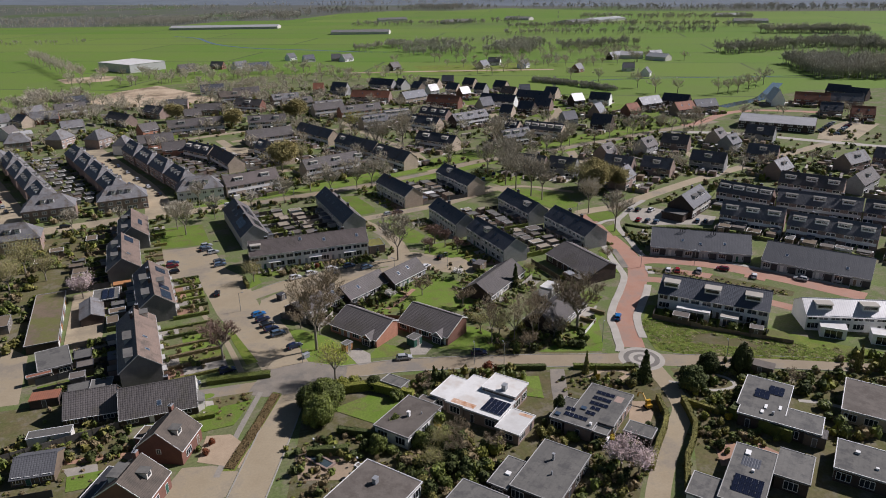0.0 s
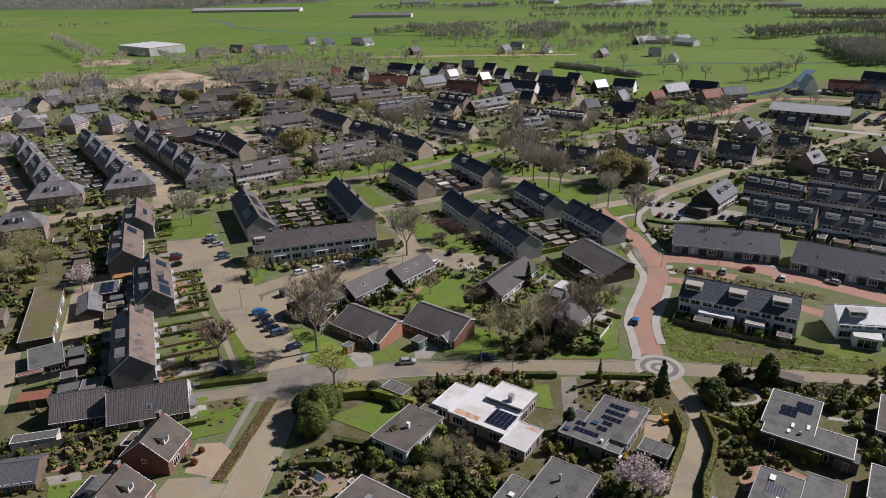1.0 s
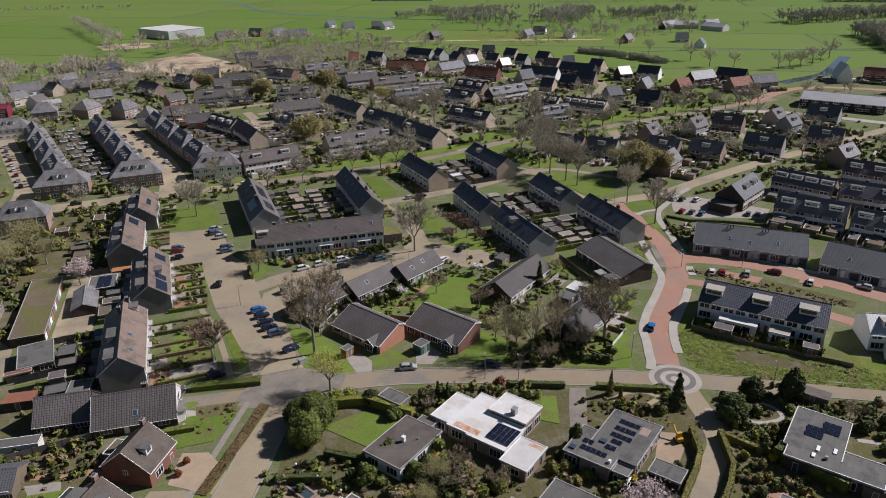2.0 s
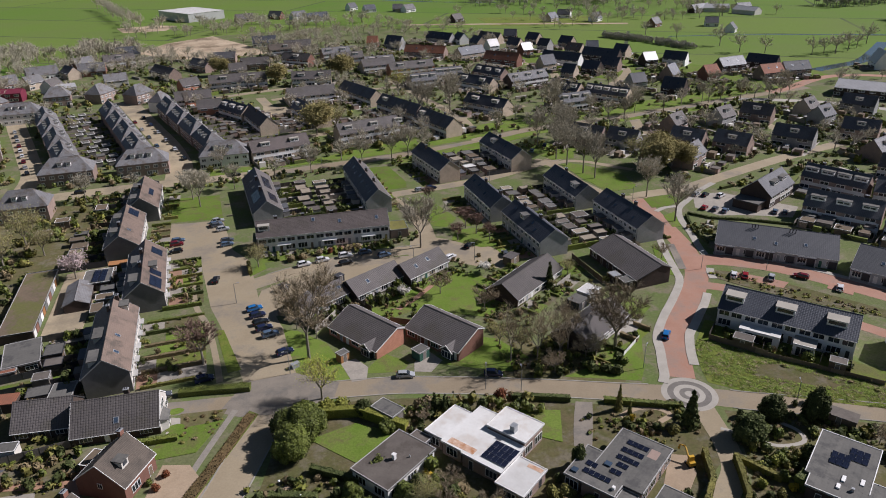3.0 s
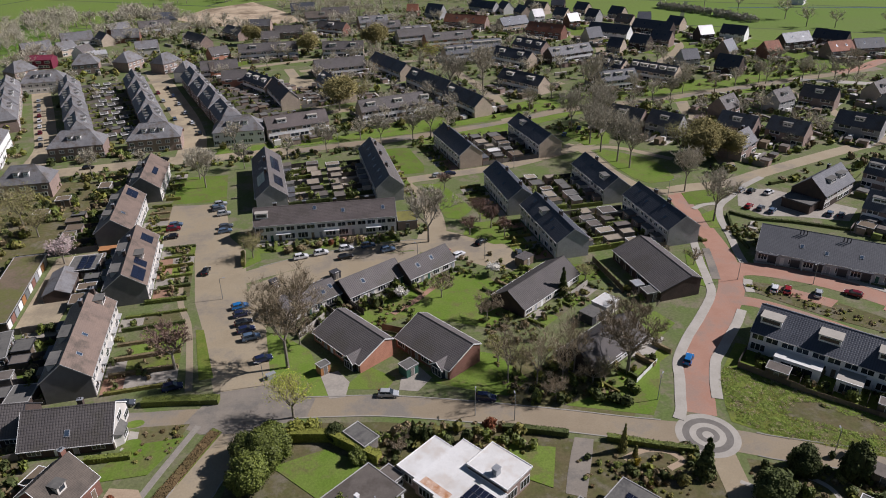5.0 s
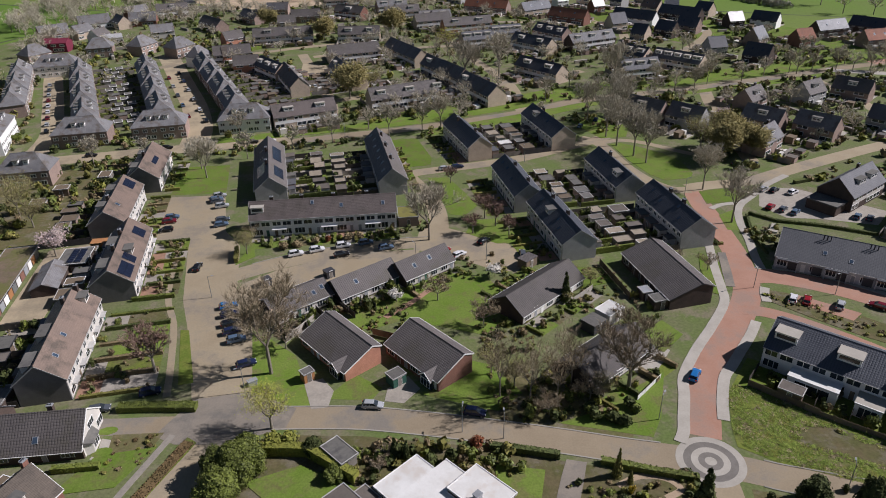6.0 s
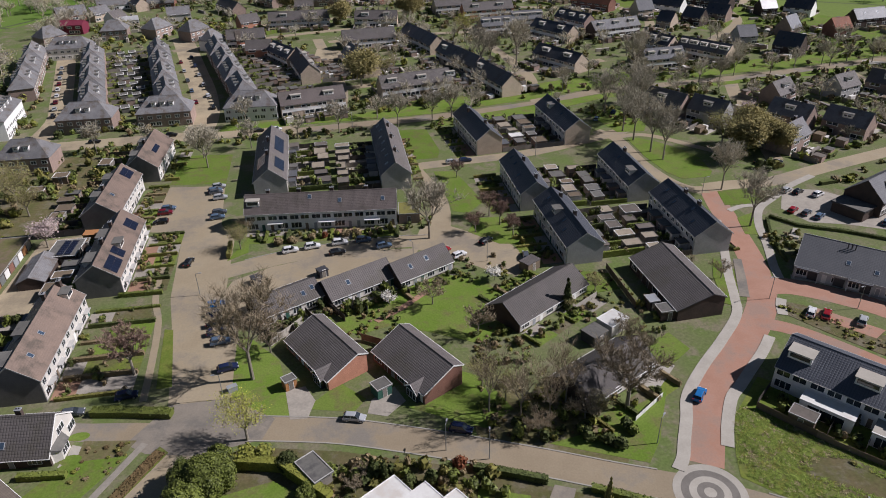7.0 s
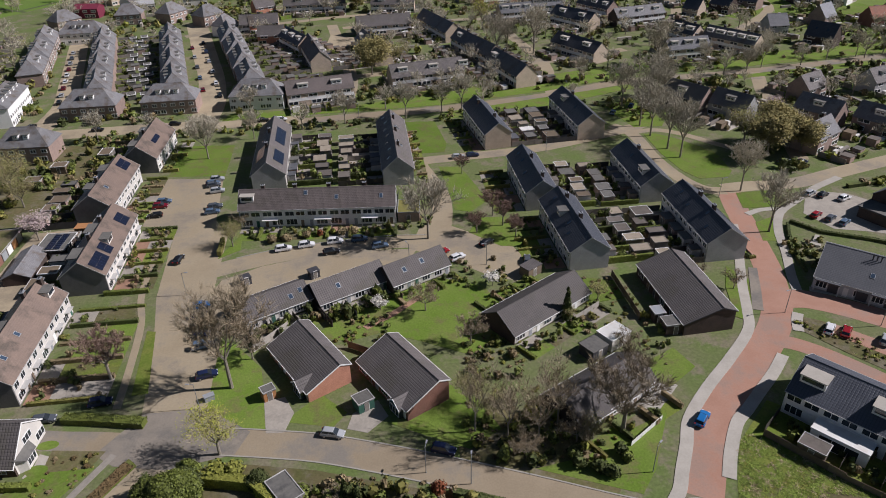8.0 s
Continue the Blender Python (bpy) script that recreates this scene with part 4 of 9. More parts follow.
    for k, turn, letter in ((-1, 0, "r"), (1, 180, "l")):
        if letter not in windows:
            continue
        side_dir = Vector((math.cos(radians(ang + 90 * k)), math.sin(radians(ang + 90 * k))))
        if (far and side_dir.dot((LOOKOUT - Vector((x, y))).normalized()) < 0.08) or unseen(x, y, ang + 90 * k):
            continue
        storeys = 2 if eave[k] > 4.4 else 1
        y0 = k * (half[k] + (0.05 if facade else 0.0))
        for i in range(n):
            xc = a + u * (i + 0.5)
            if u < 3.2:
                add_window(root, wall_at(xc, y0, 0.9, turn), u * 0.6, 1.4, far)
                if storeys == 2:
                    add_window(root, wall_at(xc, y0, 3.5, turn), u * 0.6, 1.3, far)
                continue
            flip = 1 if (i + (k > 0)) % 2 else -1
            add_window(root, wall_at(xc + flip * u * 0.18, y0, 0.7, turn), (min(2.4, u * 0.42) if not wide else u * 0.5) if far != 2 else u * 0.6, 1.6 if not wide else 1.75, far, 2)
            if far != 2:
                part("door", door_mesh(rnd.choice(("wood", "wood_green", "grey_panel", "white", "dark_trim"))), None, root, at=wall_at(xc - flip * u * 0.3, y0, 0.05, turn))
            if storeys == 2:
                for dx in (-0.24, 0.24):
                    if far == 2 and dx > 0:
                        continue
                    add_window(root, wall_at(xc + (dx if far != 2 else 0) * u, y0, 3.35, turn), (min(1.7, u * 0.34) if not wide else u * 0.41) if far != 2 else u * 0.55, 1.35, far)
    if ends and not far:
        for xe, turn, hip in ((a, -90, hipA), (b, 90, hipB)):
            if not hip and ends is not True and (("A" in ends and xe == a) or ("B" in ends and xe == b)):
                add_window(root, wall_at(xe, 0, max(0.9, eave[1] - 1.4), turn), 1.0, 1.2)
    for k, xx, cw in canopies:
        s = Shape()
        lo, hi = sorted((k * half[k], k * (half[k] + 1.1)))
        s.box(xx - cw / 2, lo, 2.45, xx + cw / 2, hi, 2.62)
        for px_ in (xx - cw / 2 + 0.1, xx + cw / 2 - 0.2) if cw > 4 else ():
            py_ = k * (half[k] + 0.98)
            s.box(px_, py_ - 0.05, 0, px_ + 0.1, py_ + 0.05, 2.45)
        part("canopy", s, M["white" if cw > 4 else "trim"], root, "flat porch canopy")
    for xx, k in chim:
        s = Shape()
        yy = k * 0.8
        zb = hr - abs(yy) * pitch - 0.5
        s.box(xx - 0.5, yy - 0.38, zb, xx + 0.5, yy + 0.38, hr + 0.75, 0)
        s.box(xx - 0.56, yy - 0.44, hr + 0.75, xx + 0.56, yy + 0.44, hr + 0.87, 1)
        for dx in (-0.22, 0.22):
            s.box(xx + dx - 0.1, yy - 0.1, hr + 0.87, xx + dx + 0.1, yy + 0.1, hr + 1.1, 2)
        part("chimney", s, [M["brick_dark" if wall != "brick_red" else "brick_red"], M["zinc"], M["dark_trim"]], root)
    for k, xx, dw in dorm:
        yf = half[k] * 0.66
        zb = hr - pitch * yf
        top = min(zb + 1.55, hr - 0.15)
        yb = (hr - top) / pitch
        s = Shape()
        lo, hi = sorted((k * yf, k * yb))
        s.box(xx - dw / 2, lo, zb - 0.3, xx + dw / 2, hi, top, 0)
        o0, o1 = (lo - 0.25, hi + 0.05) if k == -1 else (lo - 0.05, hi + 0.25)
        s.box(xx - dw / 2 - 0.2, o0, top, xx + dw / 2 + 0.2, o1, top + 0.16, 1)
        dm = part("dormer", s, [M[dorm_side], M[dorm_roof]], root, "flat-roofed box dormer")
        g = far_window_mesh(dw - 0.5, 1.0) if far else window_mesh(dw - 0.5, 1.0, 2)[1]
        part("dormer_window", g, None, dm, at=wall_at(xx, k * (yf + 0.02), zb + 0.35, 0 if k == -1 else 180))
    for k, xx, v in sky:
        s = Shape()
        s.box(-0.5, -0.65, -0.05, 0.5, 0.65, 0.1, 0)
        sk = part("skylight", s, M["dark_trim" if roof == "roof_dark" else "zinc"], root, at=on_slope(k, xx, v))
        g = Shape()
        g.box(-0.4, -0.55, 0.1, 0.4, 0.55, 0.115)
        part("pane", g, M["skyglass"], sk)
    for k, x0, v0, nx, ny in solar:
        for i in range(nx):
            for j in range(ny):
                pm = WIN.setdefault("panel", None)
                if pm is None:
                    s = Shape()
                    s.box(-0.49, 0, 0.06, 0.49, 1.62, 0.1, 1, top=0)
                    pm = WIN["panel"] = s.data("solar_panel", [M["solar"], M["dark_trim"]])
                slope_len = math.hypot(half[k], hr - eave[k])
                part("solar_panel", pm, None, root, at=on_slope(k, x0 + i * 1.02, v0 + j * 1.66 / slope_len))
    return root


def flat(name, label, x, y, ang, rects, roof="felt", wall="render_white", trim="trim", group="", category="house", extras=(), win=True, far=False):
    """A flat-roofed building of joined blocks (x0, y0, x1, y1, height) about an anchor corner."""
    root = thing(name, label, category, x, y, ang, group=group)
    for q, (x0, y0, x1, y1, h) in enumerate(rects):
        h2 = h - 0.003 * q
        s = Shape()
        s.box(x0 + 0.3, y0 + 0.3, 0, x1 - 0.3, y1 - 0.3, h2 - 0.3)
        part("wall", s, M[wall], root)
        s = Shape()
        s.box(x0, y0, h2 - 0.3, x1, y1, h2, 0)
        part("roof", s, M[roof], root)
        def joined(px_, py_):
            return any(r[0] - 0.05 < px_ < r[2] + 0.05 and r[1] - 0.05 < py_ < r[3] + 0.05 and abs(r[4] - h) < 0.05 for i, r in enumerate(rects) if i != q)
        e = 0.15
        for c0, d0, c1, d1, ox, oy in ((x0, y0, x1, y0 + e, 0, -0.4), (x0, y1 - e, x1, y1, 0, 0.4), (x0, y0 + e, x0 + e, y1 - e, -0.4, 0), (x1 - e, y0 + e, x1, y1 - e, 0.4, 0)):
            mids = [((c0 + (c1 - c0) * f) if ox == 0 else (c0 + c1) / 2 + ox, (d0 + (d1 - d0) * f) if oy == 0 else (d0 + d1) / 2 + oy) for f in (0.1, 0.3, 0.5, 0.7, 0.9)]
            if sum(joined(*q2) for q2 in mids) >= 3:
                continue
            s = Shape()
            s.box(c0, d0, h2 - 0.32, c1, d1, h2 + 0.1)
            part("roof_edge", s, M[trim], root)
        if win:
            def inside(px_, py_):
                return any(r[0] < px_ < r[2] and r[1] < py_ < r[3] and r[4] > 1.6 for i, r in enumerate(rects) if i != q)
            for along, fixed, turn, dx, dy in (("x", y0 + 0.3, 0, 0, -1), ("x", y1 - 0.3, 180, 0, 1), ("y", x0 + 0.3, -90, -1, 0), ("y", x1 - 0.3, 90, 1, 0)):
                if unseen(x, y, ang + math.degrees(math.atan2(dy, dx))):
                    continue
                lo, hi = (x0, x1) if along == "x" else (y0, y1)
                k = max(1, int((hi - lo) / 3.4))
                for i in range(k):
                    c = lo + (hi - lo) * (i + 0.5) / k
                    p = (c, fixed) if along == "x" else (fixed, c)
                    if inside(p[0] + dx * 0.8, p[1] + dy * 0.8):
                        continue
                    if (i + q) % 3 == 2:
                        part("door", door_mesh("dark_trim"), None, root, at=wall_at(p[0], p[1], 0.05, turn))
                    else:
                        add_window(root, wall_at(p[0], p[1], 0.6, turn), min(2.6, (hi - lo) / k - 0.5), min(1.9, h - 1.4), far, 2)
    for kind, x0, y0, x1, y1, z0, z1, key in extras:
        s = Shape()
        s.box(x0, y0, z0, x1, y1, z1)
        if kind == "chimney":
            s.box(x0 - 0.08, y0 - 0.08, z1, x1 + 0.08, y1 + 0.08, z1 + 0.1)
        part(kind, s, M[key], root)
    return root


def tilted_panels(root, x0, y0, nx, ny, h, step=1.05, lean=12, gap=1.9, deep=0.8):
    """Rows of solar panels on a flat roof, leaning to -y."""
    key = "flat_panel", deep
    if key not in WIN:
        s = Shape()
        s.box(-0.5, -deep, 0.0, 0.5, deep, 0.04, 1, top=0)
        WIN[key] = s.data("solar_panel", [M["solar"], M["trim"]])
    for i in range(nx):
        for j in range(ny):
            part("solar_panel", WIN[key], None, root, at=pose(x0 + i * step, y0 + j * gap, h + 0.2, lean))


TERR = "grey-brick terrace under a dark tiled roof"
# brown terraces: the west slope's shade is put into a darker tile colour
gable("terraced_house_row", "pale-fronted terrace under weathered brown tiles, dark end gable", -8.5, 177.8, 90.5, 29.6, 9.5, 5.5, 9.3, "roof_brown", "brick_slate", 5, facade="cream", roof_shade_l="roof_dark", chim=((9, 1), (14, -1)), sky=((-1, -9.5, 0.55), (-1, -2.5, 0.6), (1, -8, 0.5), (1, 2, .5)), dorm=((1, -11, 4.5), (1, -1, 4.5), (-1, 12.2, 3)), canopies=tuple((-1, -11.6 + 5.92 * i, 2.6) for i in range(5)), category="terrace")
gable("terraced_house_row", "pale-fronted terrace under a brown tiled roof with solar panels", -3.2, 213.8, 91.1, 29.2, 10.0, 5.2, 9.0, "roof_brown", "brick_slate", 5, facade="cream", roof_shade_l="roof_dark", chim=((-3, 1), (6, 1)), dorm=((1, -9, 4.5), (1, 3, 4.5), (-1, -1.5, 3.2)), solar=((-1, -13.2, 0.12, 6, 2), (-1, -6.0, 0.15, 3, 2), (-1, 8, 0.15, 4, 2)), canopies=tuple((-1, -11.4 + 5.84 * i, 2.6) for i in range(5)), category="terrace")
gable("terraced_house_row", "pale-fronted terrace under brown tiles, shade painted on the back slope", -11.3, 247.3, 89.8, 27.4, 10.0, 5.5, 9.2, "roof_brown", "brick_slate", 5, far=1, facade="cream", roof_shade_l="roof_dark", chim=((-4, 1),), sky=((-1, -6, 0.6),), solar=((-1, 7.5, 0.3, 5, 2),), dorm=((1, -6, 4), (1, 6, 4)), category="terrace")
gable("terraced_house_row", "terrace under a brown tiled roof with a blue-panelled slope", -7.6, 278.6, 89.2, 24.5, 10.4, 5.1, 9.2, "roof_brown", "brick_slate", 4, far=1, facade="cream", roof_shade_l="roof_dark", chim=((0, 1),), solar=((-1, -3.5, 0.35, 6, 1),), dorm=((1, -7, 4), (1, 5, 4)), category="terrace")
# umber court terraces: dark tiles on the west slope paint its shade
gable("terraced_house_row", TERR + " with solar panels", 32.9, 267.6, 92.0, 38.8, 9.7, 5.1, 9.0, "roof_umber", "brick_grey", 6, far=1, facade="cream", roof_shade_l="roof_dark", solar=((1, -12, 0.2, 9, 2), (-1, -14, 0.15, 8, 2), (-1, 0, 0.2, 12, 2)), sky=((1, 2, 0.5), (1, 9, 0.5)), chim=((-6, 1), (6, 1)), category="terrace")
gable("terraced_house_row", TERR + " with many skylights", 71.2, 265.9, 90.9, 40.6, 8.9, 5.4, 9.2, "roof_umber", "brick_grey", 7, far=1, facade="cream", roof_shade_l="roof_dark", sky=tuple((1, -16 + 5.6 * i, 0.45 + 0.12 * (i % 2)) for i in range(7)) + ((-1, -8, .6), (-1, 6, .6)), chim=((-10, -1), (2, -1), (13, -1)), category="terrace")
gable("terraced_house_row", "long grey terrace under brown tiles with white window bands", 49.2, 228.5, -5.0, 41.4, 8.4, 5.7, 9.4, "roof_plum", "brick_grey", 7, facade="render_white", chim=((-14.5, 1), (-6, 1), (3, 1), (12.5, 1)), dorm=((-1, -18.4, 3.4),), dorm_side="white", dorm_roof="pavement", sky=((-1, 5.2, 0.5), (-1, 17, 0.5), (-1, -3, .75)), wide=True, canopies=((-1, -12.6, 4.2), (-1, 1.4, 4.6), (-1, 13.8, 4.4)), category="terrace")
gable("terraced_house_row", TERR + ", tan end gable", 103.5, 282.1, 97.0, 28.6, 8.8, 5.6, 9.0, "roof_dark", "brick_tan", 5, far=1, facade="cream", chim=((7, 1), (-7, -1)), category="terrace")
gable("terraced_house_row", TERR + ", tan gable", 135.9, 285.9, 95.0, 29.9, 9.3, 5.5, 9.0, "roof_dark", "brick_tan", 5, far=1, facade="cream", chim=((6, -1),), dorm=((1, 6, 3),), sky=((1, -4, .6),), category="terrace")
gable("terraced_house_row", TERR + ", pale front", 109.2, 237.0, 91.1, 25.4, 8.6, 5.7, 9.0, "roof_dark", "brick_grey", 5, far=1, facade="cream", chim=((-9, -1), (4, -1)), sky=((1, 4, 0.6), (1, -3, 0.4), (1, 9, .6)), category="terrace")
gable("terraced_house_row", TERR + ", one dormer", 113.1, 207.1, 92.3, 27.4, 9.4, 5.5, 8.8, "roof_dark", "brick_grey", 5, far=1, facade="cream", chim=((8, -1), (-3, -1)), dorm=((1, 2.2, 2.6),), sky=((1, -7, 0.3), (1, -3.5, 0.55), (1, 9.5, 0.6)), category="terrace")
gable("terraced_house_row", TERR + ", pale dormer", 141.4, 236.6, 91.1, 24.8, 9.2, 5.5, 9.0, "roof_dark", "brick_grey", 5, far=1, facade="cream", chim=((5, -1),), dorm=((1, -7, 3.4),), sky=((1, 3, 0.6),), category="terrace")
gable("terraced_house_row", TERR + " with ridge chimneys", 146.4, 205.9, 91.2, 26.8, 9.8, 5.5, 9.0, "roof_dark", "brick_grey", 5, far=1, facade="cream", chim=((-3, -1), (4.5, -1)), sky=((1, -8, 0.35), (1, -4, 0.75), (1, 3, 0.4), (1, 9, 0.6)), category="terrace")
# single-storey houses
c10 = gable("bungalow", "broad single-storey house under ribbed umber tiles, dark brick gable", 132.6, 178.6, 93.8, 23.4, 13.4, 3.0, 6.0, "roof_umber", "brick_dark", 3, wl=7.9, wr=3.0, trim="dark_trim", category="bungalow")
gable("bungalow", "salmon-brick bungalow under umber tiles with white verge boards", 51.7, 167.9, 120.4, 17.2, 11.0, 2.5, 5.5, "roof_umber", "brick_salmon", 3, wl=7.0, wr=2.0, trim="white", category="bungalow", group="bungalows")
gable("bungalow", "red-brick bungalow under umber tiles with white verge boards", 69.5, 160.8, 120.5, 17.2, 11.0, 2.7, 5.8, "roof_umber", "brick_red", 3, wl=7.0, wr=2.2, trim="white", category="bungalow", group="bungalows")
gable("bungalow", "low bungalow under umber tiles, white window front and pink panel", 56.7, 192.3, 27.3, 17.2, 8.6, 2.6, 5.5, "roof_umber", "brick_dark", 3, facade="cream", sky=((-1, -3, 0.5),), trim="dark_trim", category="bungalow", group="linked bungalows")
gable("bungalow", "low bungalow under umber tiles, two bright roof windows", 72.1, 196.8, 28.2, 15.7, 8.4, 2.6, 5.6, "roof_umber", "brick_dark", 3, facade="cream", sky=((-1, -3.5, 0.5), (-1, 1.5, 0.6)), trim="dark_trim", category="bungalow", group="linked bungalows")
gable("bungalow", "low bungalow under umber tiles, half hidden by a bare tree", 40.5, 187.2, 27.5, 15.4, 8.6, 2.9, 5.2, "roof_umber", "brick_dark", 3, facade="cream", sky=((-1, 3.5, 0.4), (-1, 6, 0.55)), trim="dark_trim", category="bungalow", group="linked bungalows")
gable("bungalow", "low bungalow under dark brown tiles, dark gable and white garden front", 97.6, 178.8, 33.6, 23.4, 10.0, 2.5, 5.7, "roof_cocoa", "brick_dark", 4, facade="cream", trim="dark_trim", category="bungalow")
gable("bungalow", "low bungalow under dark brown tiles behind bare trees, white front", 103.2, 151.4, 29.3, 19.5, 10.0, 2.3, 5.8, "roof_cocoa", "brick_dark", 4, facade="cream", trim="dark_trim", category="bungalow")
for bx, by, ba in ((51.7, 167.9, 120.4), (69.5, 160.8, 120.5)):
    m = pose(bx, by, 0, 0, 0, ba)
    q = m @ Vector((-5.6, 7.0, 0))
    porch = thing("porch", "small gabled glass porch with white boards", "porch", q.x, q.y, ba, group="bungalow porches")
    s = Shape()
    s.face([(-1.7, 0.9, 0), (-1.7, 0.9, 2.3), (0, 0.9, 3.6), (1.7, 0.9, 2.3), (1.7, 0.9, 0)])
    s.face([(-1.7, 0.9, 0), (-1.7, -1.2, 0), (-1.7, -1.2, 2.3), (-1.7, 0.9, 2.3)])
    s.face([(1.7, 0.9, 0), (1.7, 0.9, 2.3), (1.7, -1.2, 2.3), (1.7, -1.2, 0)])
    part("wall", s, M["glass"], porch)
    for k in (1, -1):
        s = Shape()
        s.prism([(0, -2.6, 3.62), (k * 1.95, -2.6, 2.1), (k * 1.95, 1.1, 2.1), (0, 1.1, 3.62)][::k], [(0, -2.6, 3.74), (k * 1.95, -2.6, 2.22), (k * 1.95, 1.1, 2.22), (0, 1.1, 3.74)][::k])
        part("roof", s, M["roof_umber"], porch)
        s = Shape()
        s.prism([(0, 1.1, 3.5), (k * 1.95, 1.1, 2.0), (k * 1.95, 1.18, 2.0), (0, 1.18, 3.5)][::k], [(0, 1.1, 3.78), (k * 1.95, 1.1, 2.26), (k * 1.95, 1.18, 2.26), (0, 1.18, 3.78)][::k])
        part("verge_board", s, M["white"], porch)
    add_window(porch, pose(0, 0.92, 0.2, 0, 0, 180), 2.8, 1.9, False, 2)
# new houses by the red road
NEW = "new terrace of pale brick under slate-grey tiles"
row_a = gable("terraced_house_row", NEW + ", low front eave", 179.0, 174.8, -41.2, 33.3, 11.4, 3.3, 7.3, "roof_pale", "pale_panel", 6, wl=5.0, wr=8.8, chim=(), sky=((-1, -6, .4), (-1, 0, .3), (-1, 8, .4)), category="terrace", group="new terraces")
for vx in (-7.0, -6.2, -5.4, 3.4, 4.2, 5.0):
    s = Shape()
    s.limb((vx, -1.4, 6.2), (vx, -1.4, 7.7), 0.14, 0.14, 6), s.limb((vx, -1.4, 7.7), (vx, -1.4, 7.86), 0.24, 0.2, 6)
    part("flue", s, M["dark_trim"], row_a)
row_b = gable("terraced_house_row", NEW + ", low front eave", 201.4, 143.8, -57.6, 32.0, 11.4, 3.3, 7.3, "roof_pale", "pale_panel", 6, wl=5.0, wr=8.8, sky=((-1, -9, .4), (-1, 9, .3)), category="terrace", group="new terraces")
for row, length in ((row_a, 33.3), (row_b, 32.0)):
    for i in range(6):
        gx = -length / 2 + length * (i + 0.5) / 6
        s = Shape()
        s.box(gx + 0.4, -8.98, 0.05, gx + 2.6, -8.86, 2.3, 0), s.box(gx + 0.25, -8.9, 0.0, gx + 2.75, -8.8, 2.45, 1)
        part("garage_door", s, [M["dark_trim"], M["grey_panel"]], row, "dark garage door")
        if i % 2 == 0:
            s = Shape()
            s.box(gx - 2.4, -9.9, 2.7, gx + 2.7, -8.8, 3.0, 0), s.box(gx - 2.4, -9.9, 0, gx - 2.15, -8.8, 2.7, 1), s.box(gx + 2.45, -9.9, 0, gx + 2.7, -8.8, 2.7, 1)
            part("porch", s, [M["roof_pale"], M["pale_panel"]], row, "stepped-out porch under the eave")
    for gx in (-12, -4, 5, 13):
        s = Shape()
        s.box(gx - 2.0, 5.2, 0, gx + 2.0, 7.6, 2.4, 1), s.box(gx - 2.1, 5.1, 2.4, gx + 2.1, 7.7, 2.6, 0)
        part("rear_annex", s, [M["white_roof"], M["render_white"]], row, "white flat rear annex")
gable("terraced_house_row", NEW + " with box dormers", 148.6, 136.2, -50.4, 30.2, 12, 5.2, 8.6, "roof_slate", "render_white", 5, wl=5.0, wr=6.6, dorm=((-1, -12.0, 4.2), (-1, -0.5, 4.2), (-1, 10.5, 4.2)), dorm_roof="pavement", dorm_side="white", wide=True, category="terrace", group="new terraces")
gable("terraced_house_row", "new white terrace under a pale metal-grey roof, white boxes behind", 177.0, 111.8, -31.0, 30.0, 10.4, 4.6, 7.6, "metal_sheet", "render_white", 5, dorm=((-1, -10, 4.2), (-1, 2, 4.2), (-1, 10.5, 4.2)), dorm_roof="pavement", dorm_side="white", wide=True, category="terrace", group="new terraces")
# front gardens quarter
gable("house", "single-storey house under ribbed grey-brown tiles, white bay", -5.0, 152.0, -5.2, 16.6, 11.0, 2.4, 6.9, "roof_umber", "brick_dark", 2, wl=4.4, wr=5.5, sky=((-1, 0.2, 0.3),), chim=((2, 1),), trim="white", windows="r", category="house")
tiled = [o for o in bpy.data.objects if o.name == "house"][0]
s = Shape()
s.prism([(8.42, -5.2, 0.1), (8.42, 4.2, 0.1), (8.42, 4.2, 3.1), (8.42, 0, 6.5), (8.42, -5.2, 2.5)][::-1], [(8.3, -5.2, 0.1), (8.3, 4.2, 0.1), (8.3, 4.2, 3.1), (8.3, 0, 6.5), (8.3, -5.2, 2.5)][::-1])
s.prism([(8.42, -4.8, 0), (9.7, -4.0, 0), (9.7, -1.2, 0), (8.42, -0.4, 0)], [(8.42, -4.8, 2.2), (9.7, -4.0, 2.2), (9.7, -1.2, 2.2), (8.42, -0.4, 2.2)])
part("bay_gable", s, M["cream"], tiled, "cream boarded gable with a glazed bay")
s = Shape()
s.prism([(8.42, -5.0, 2.2), (9.95, -4.2, 2.2), (9.95, -1.0, 2.2), (8.42, -0.2, 2.2)], [(8.42, -5.0, 3.1), (9.95, -4.2, 2.3), (9.95, -1.0, 2.3), (8.42, -0.2, 3.1)])
part("bay_roof", s, M["felt"], tiled, "grey lean-to bay roof")
for by, bz, bw, bh, bx in ((-2.6, 0.6, 2.4, 1.4, 9.7), (-0.2, 3.1, 2.6, 1.4, 8.42), (2.9, 0.7, 2.6, 1.5, 8.42)):
    add_window(tiled, wall_at(bx, by, bz, 90), bw, bh, False, 2)
gable("house", "low wing under ribbed grey-brown tiles beside the white-bayed house", -19.2, 156.7, -7.5, 11.1, 9.4, 2.5, 6.4, "roof_umber", "brick_dark", 2, trim="dark_trim", category="house")
gable("house", "dark red brick house under weathered taupe tiles, white dormer", -4.0, 134.2, 59.3, 8.9, 9.9, 3.8, 7.8, "roof_weathered", "brick_red", 1, chim=((4, 1),), dorm=((-1, -1.0, 1.8),), trim="white", category="house", ends="A")
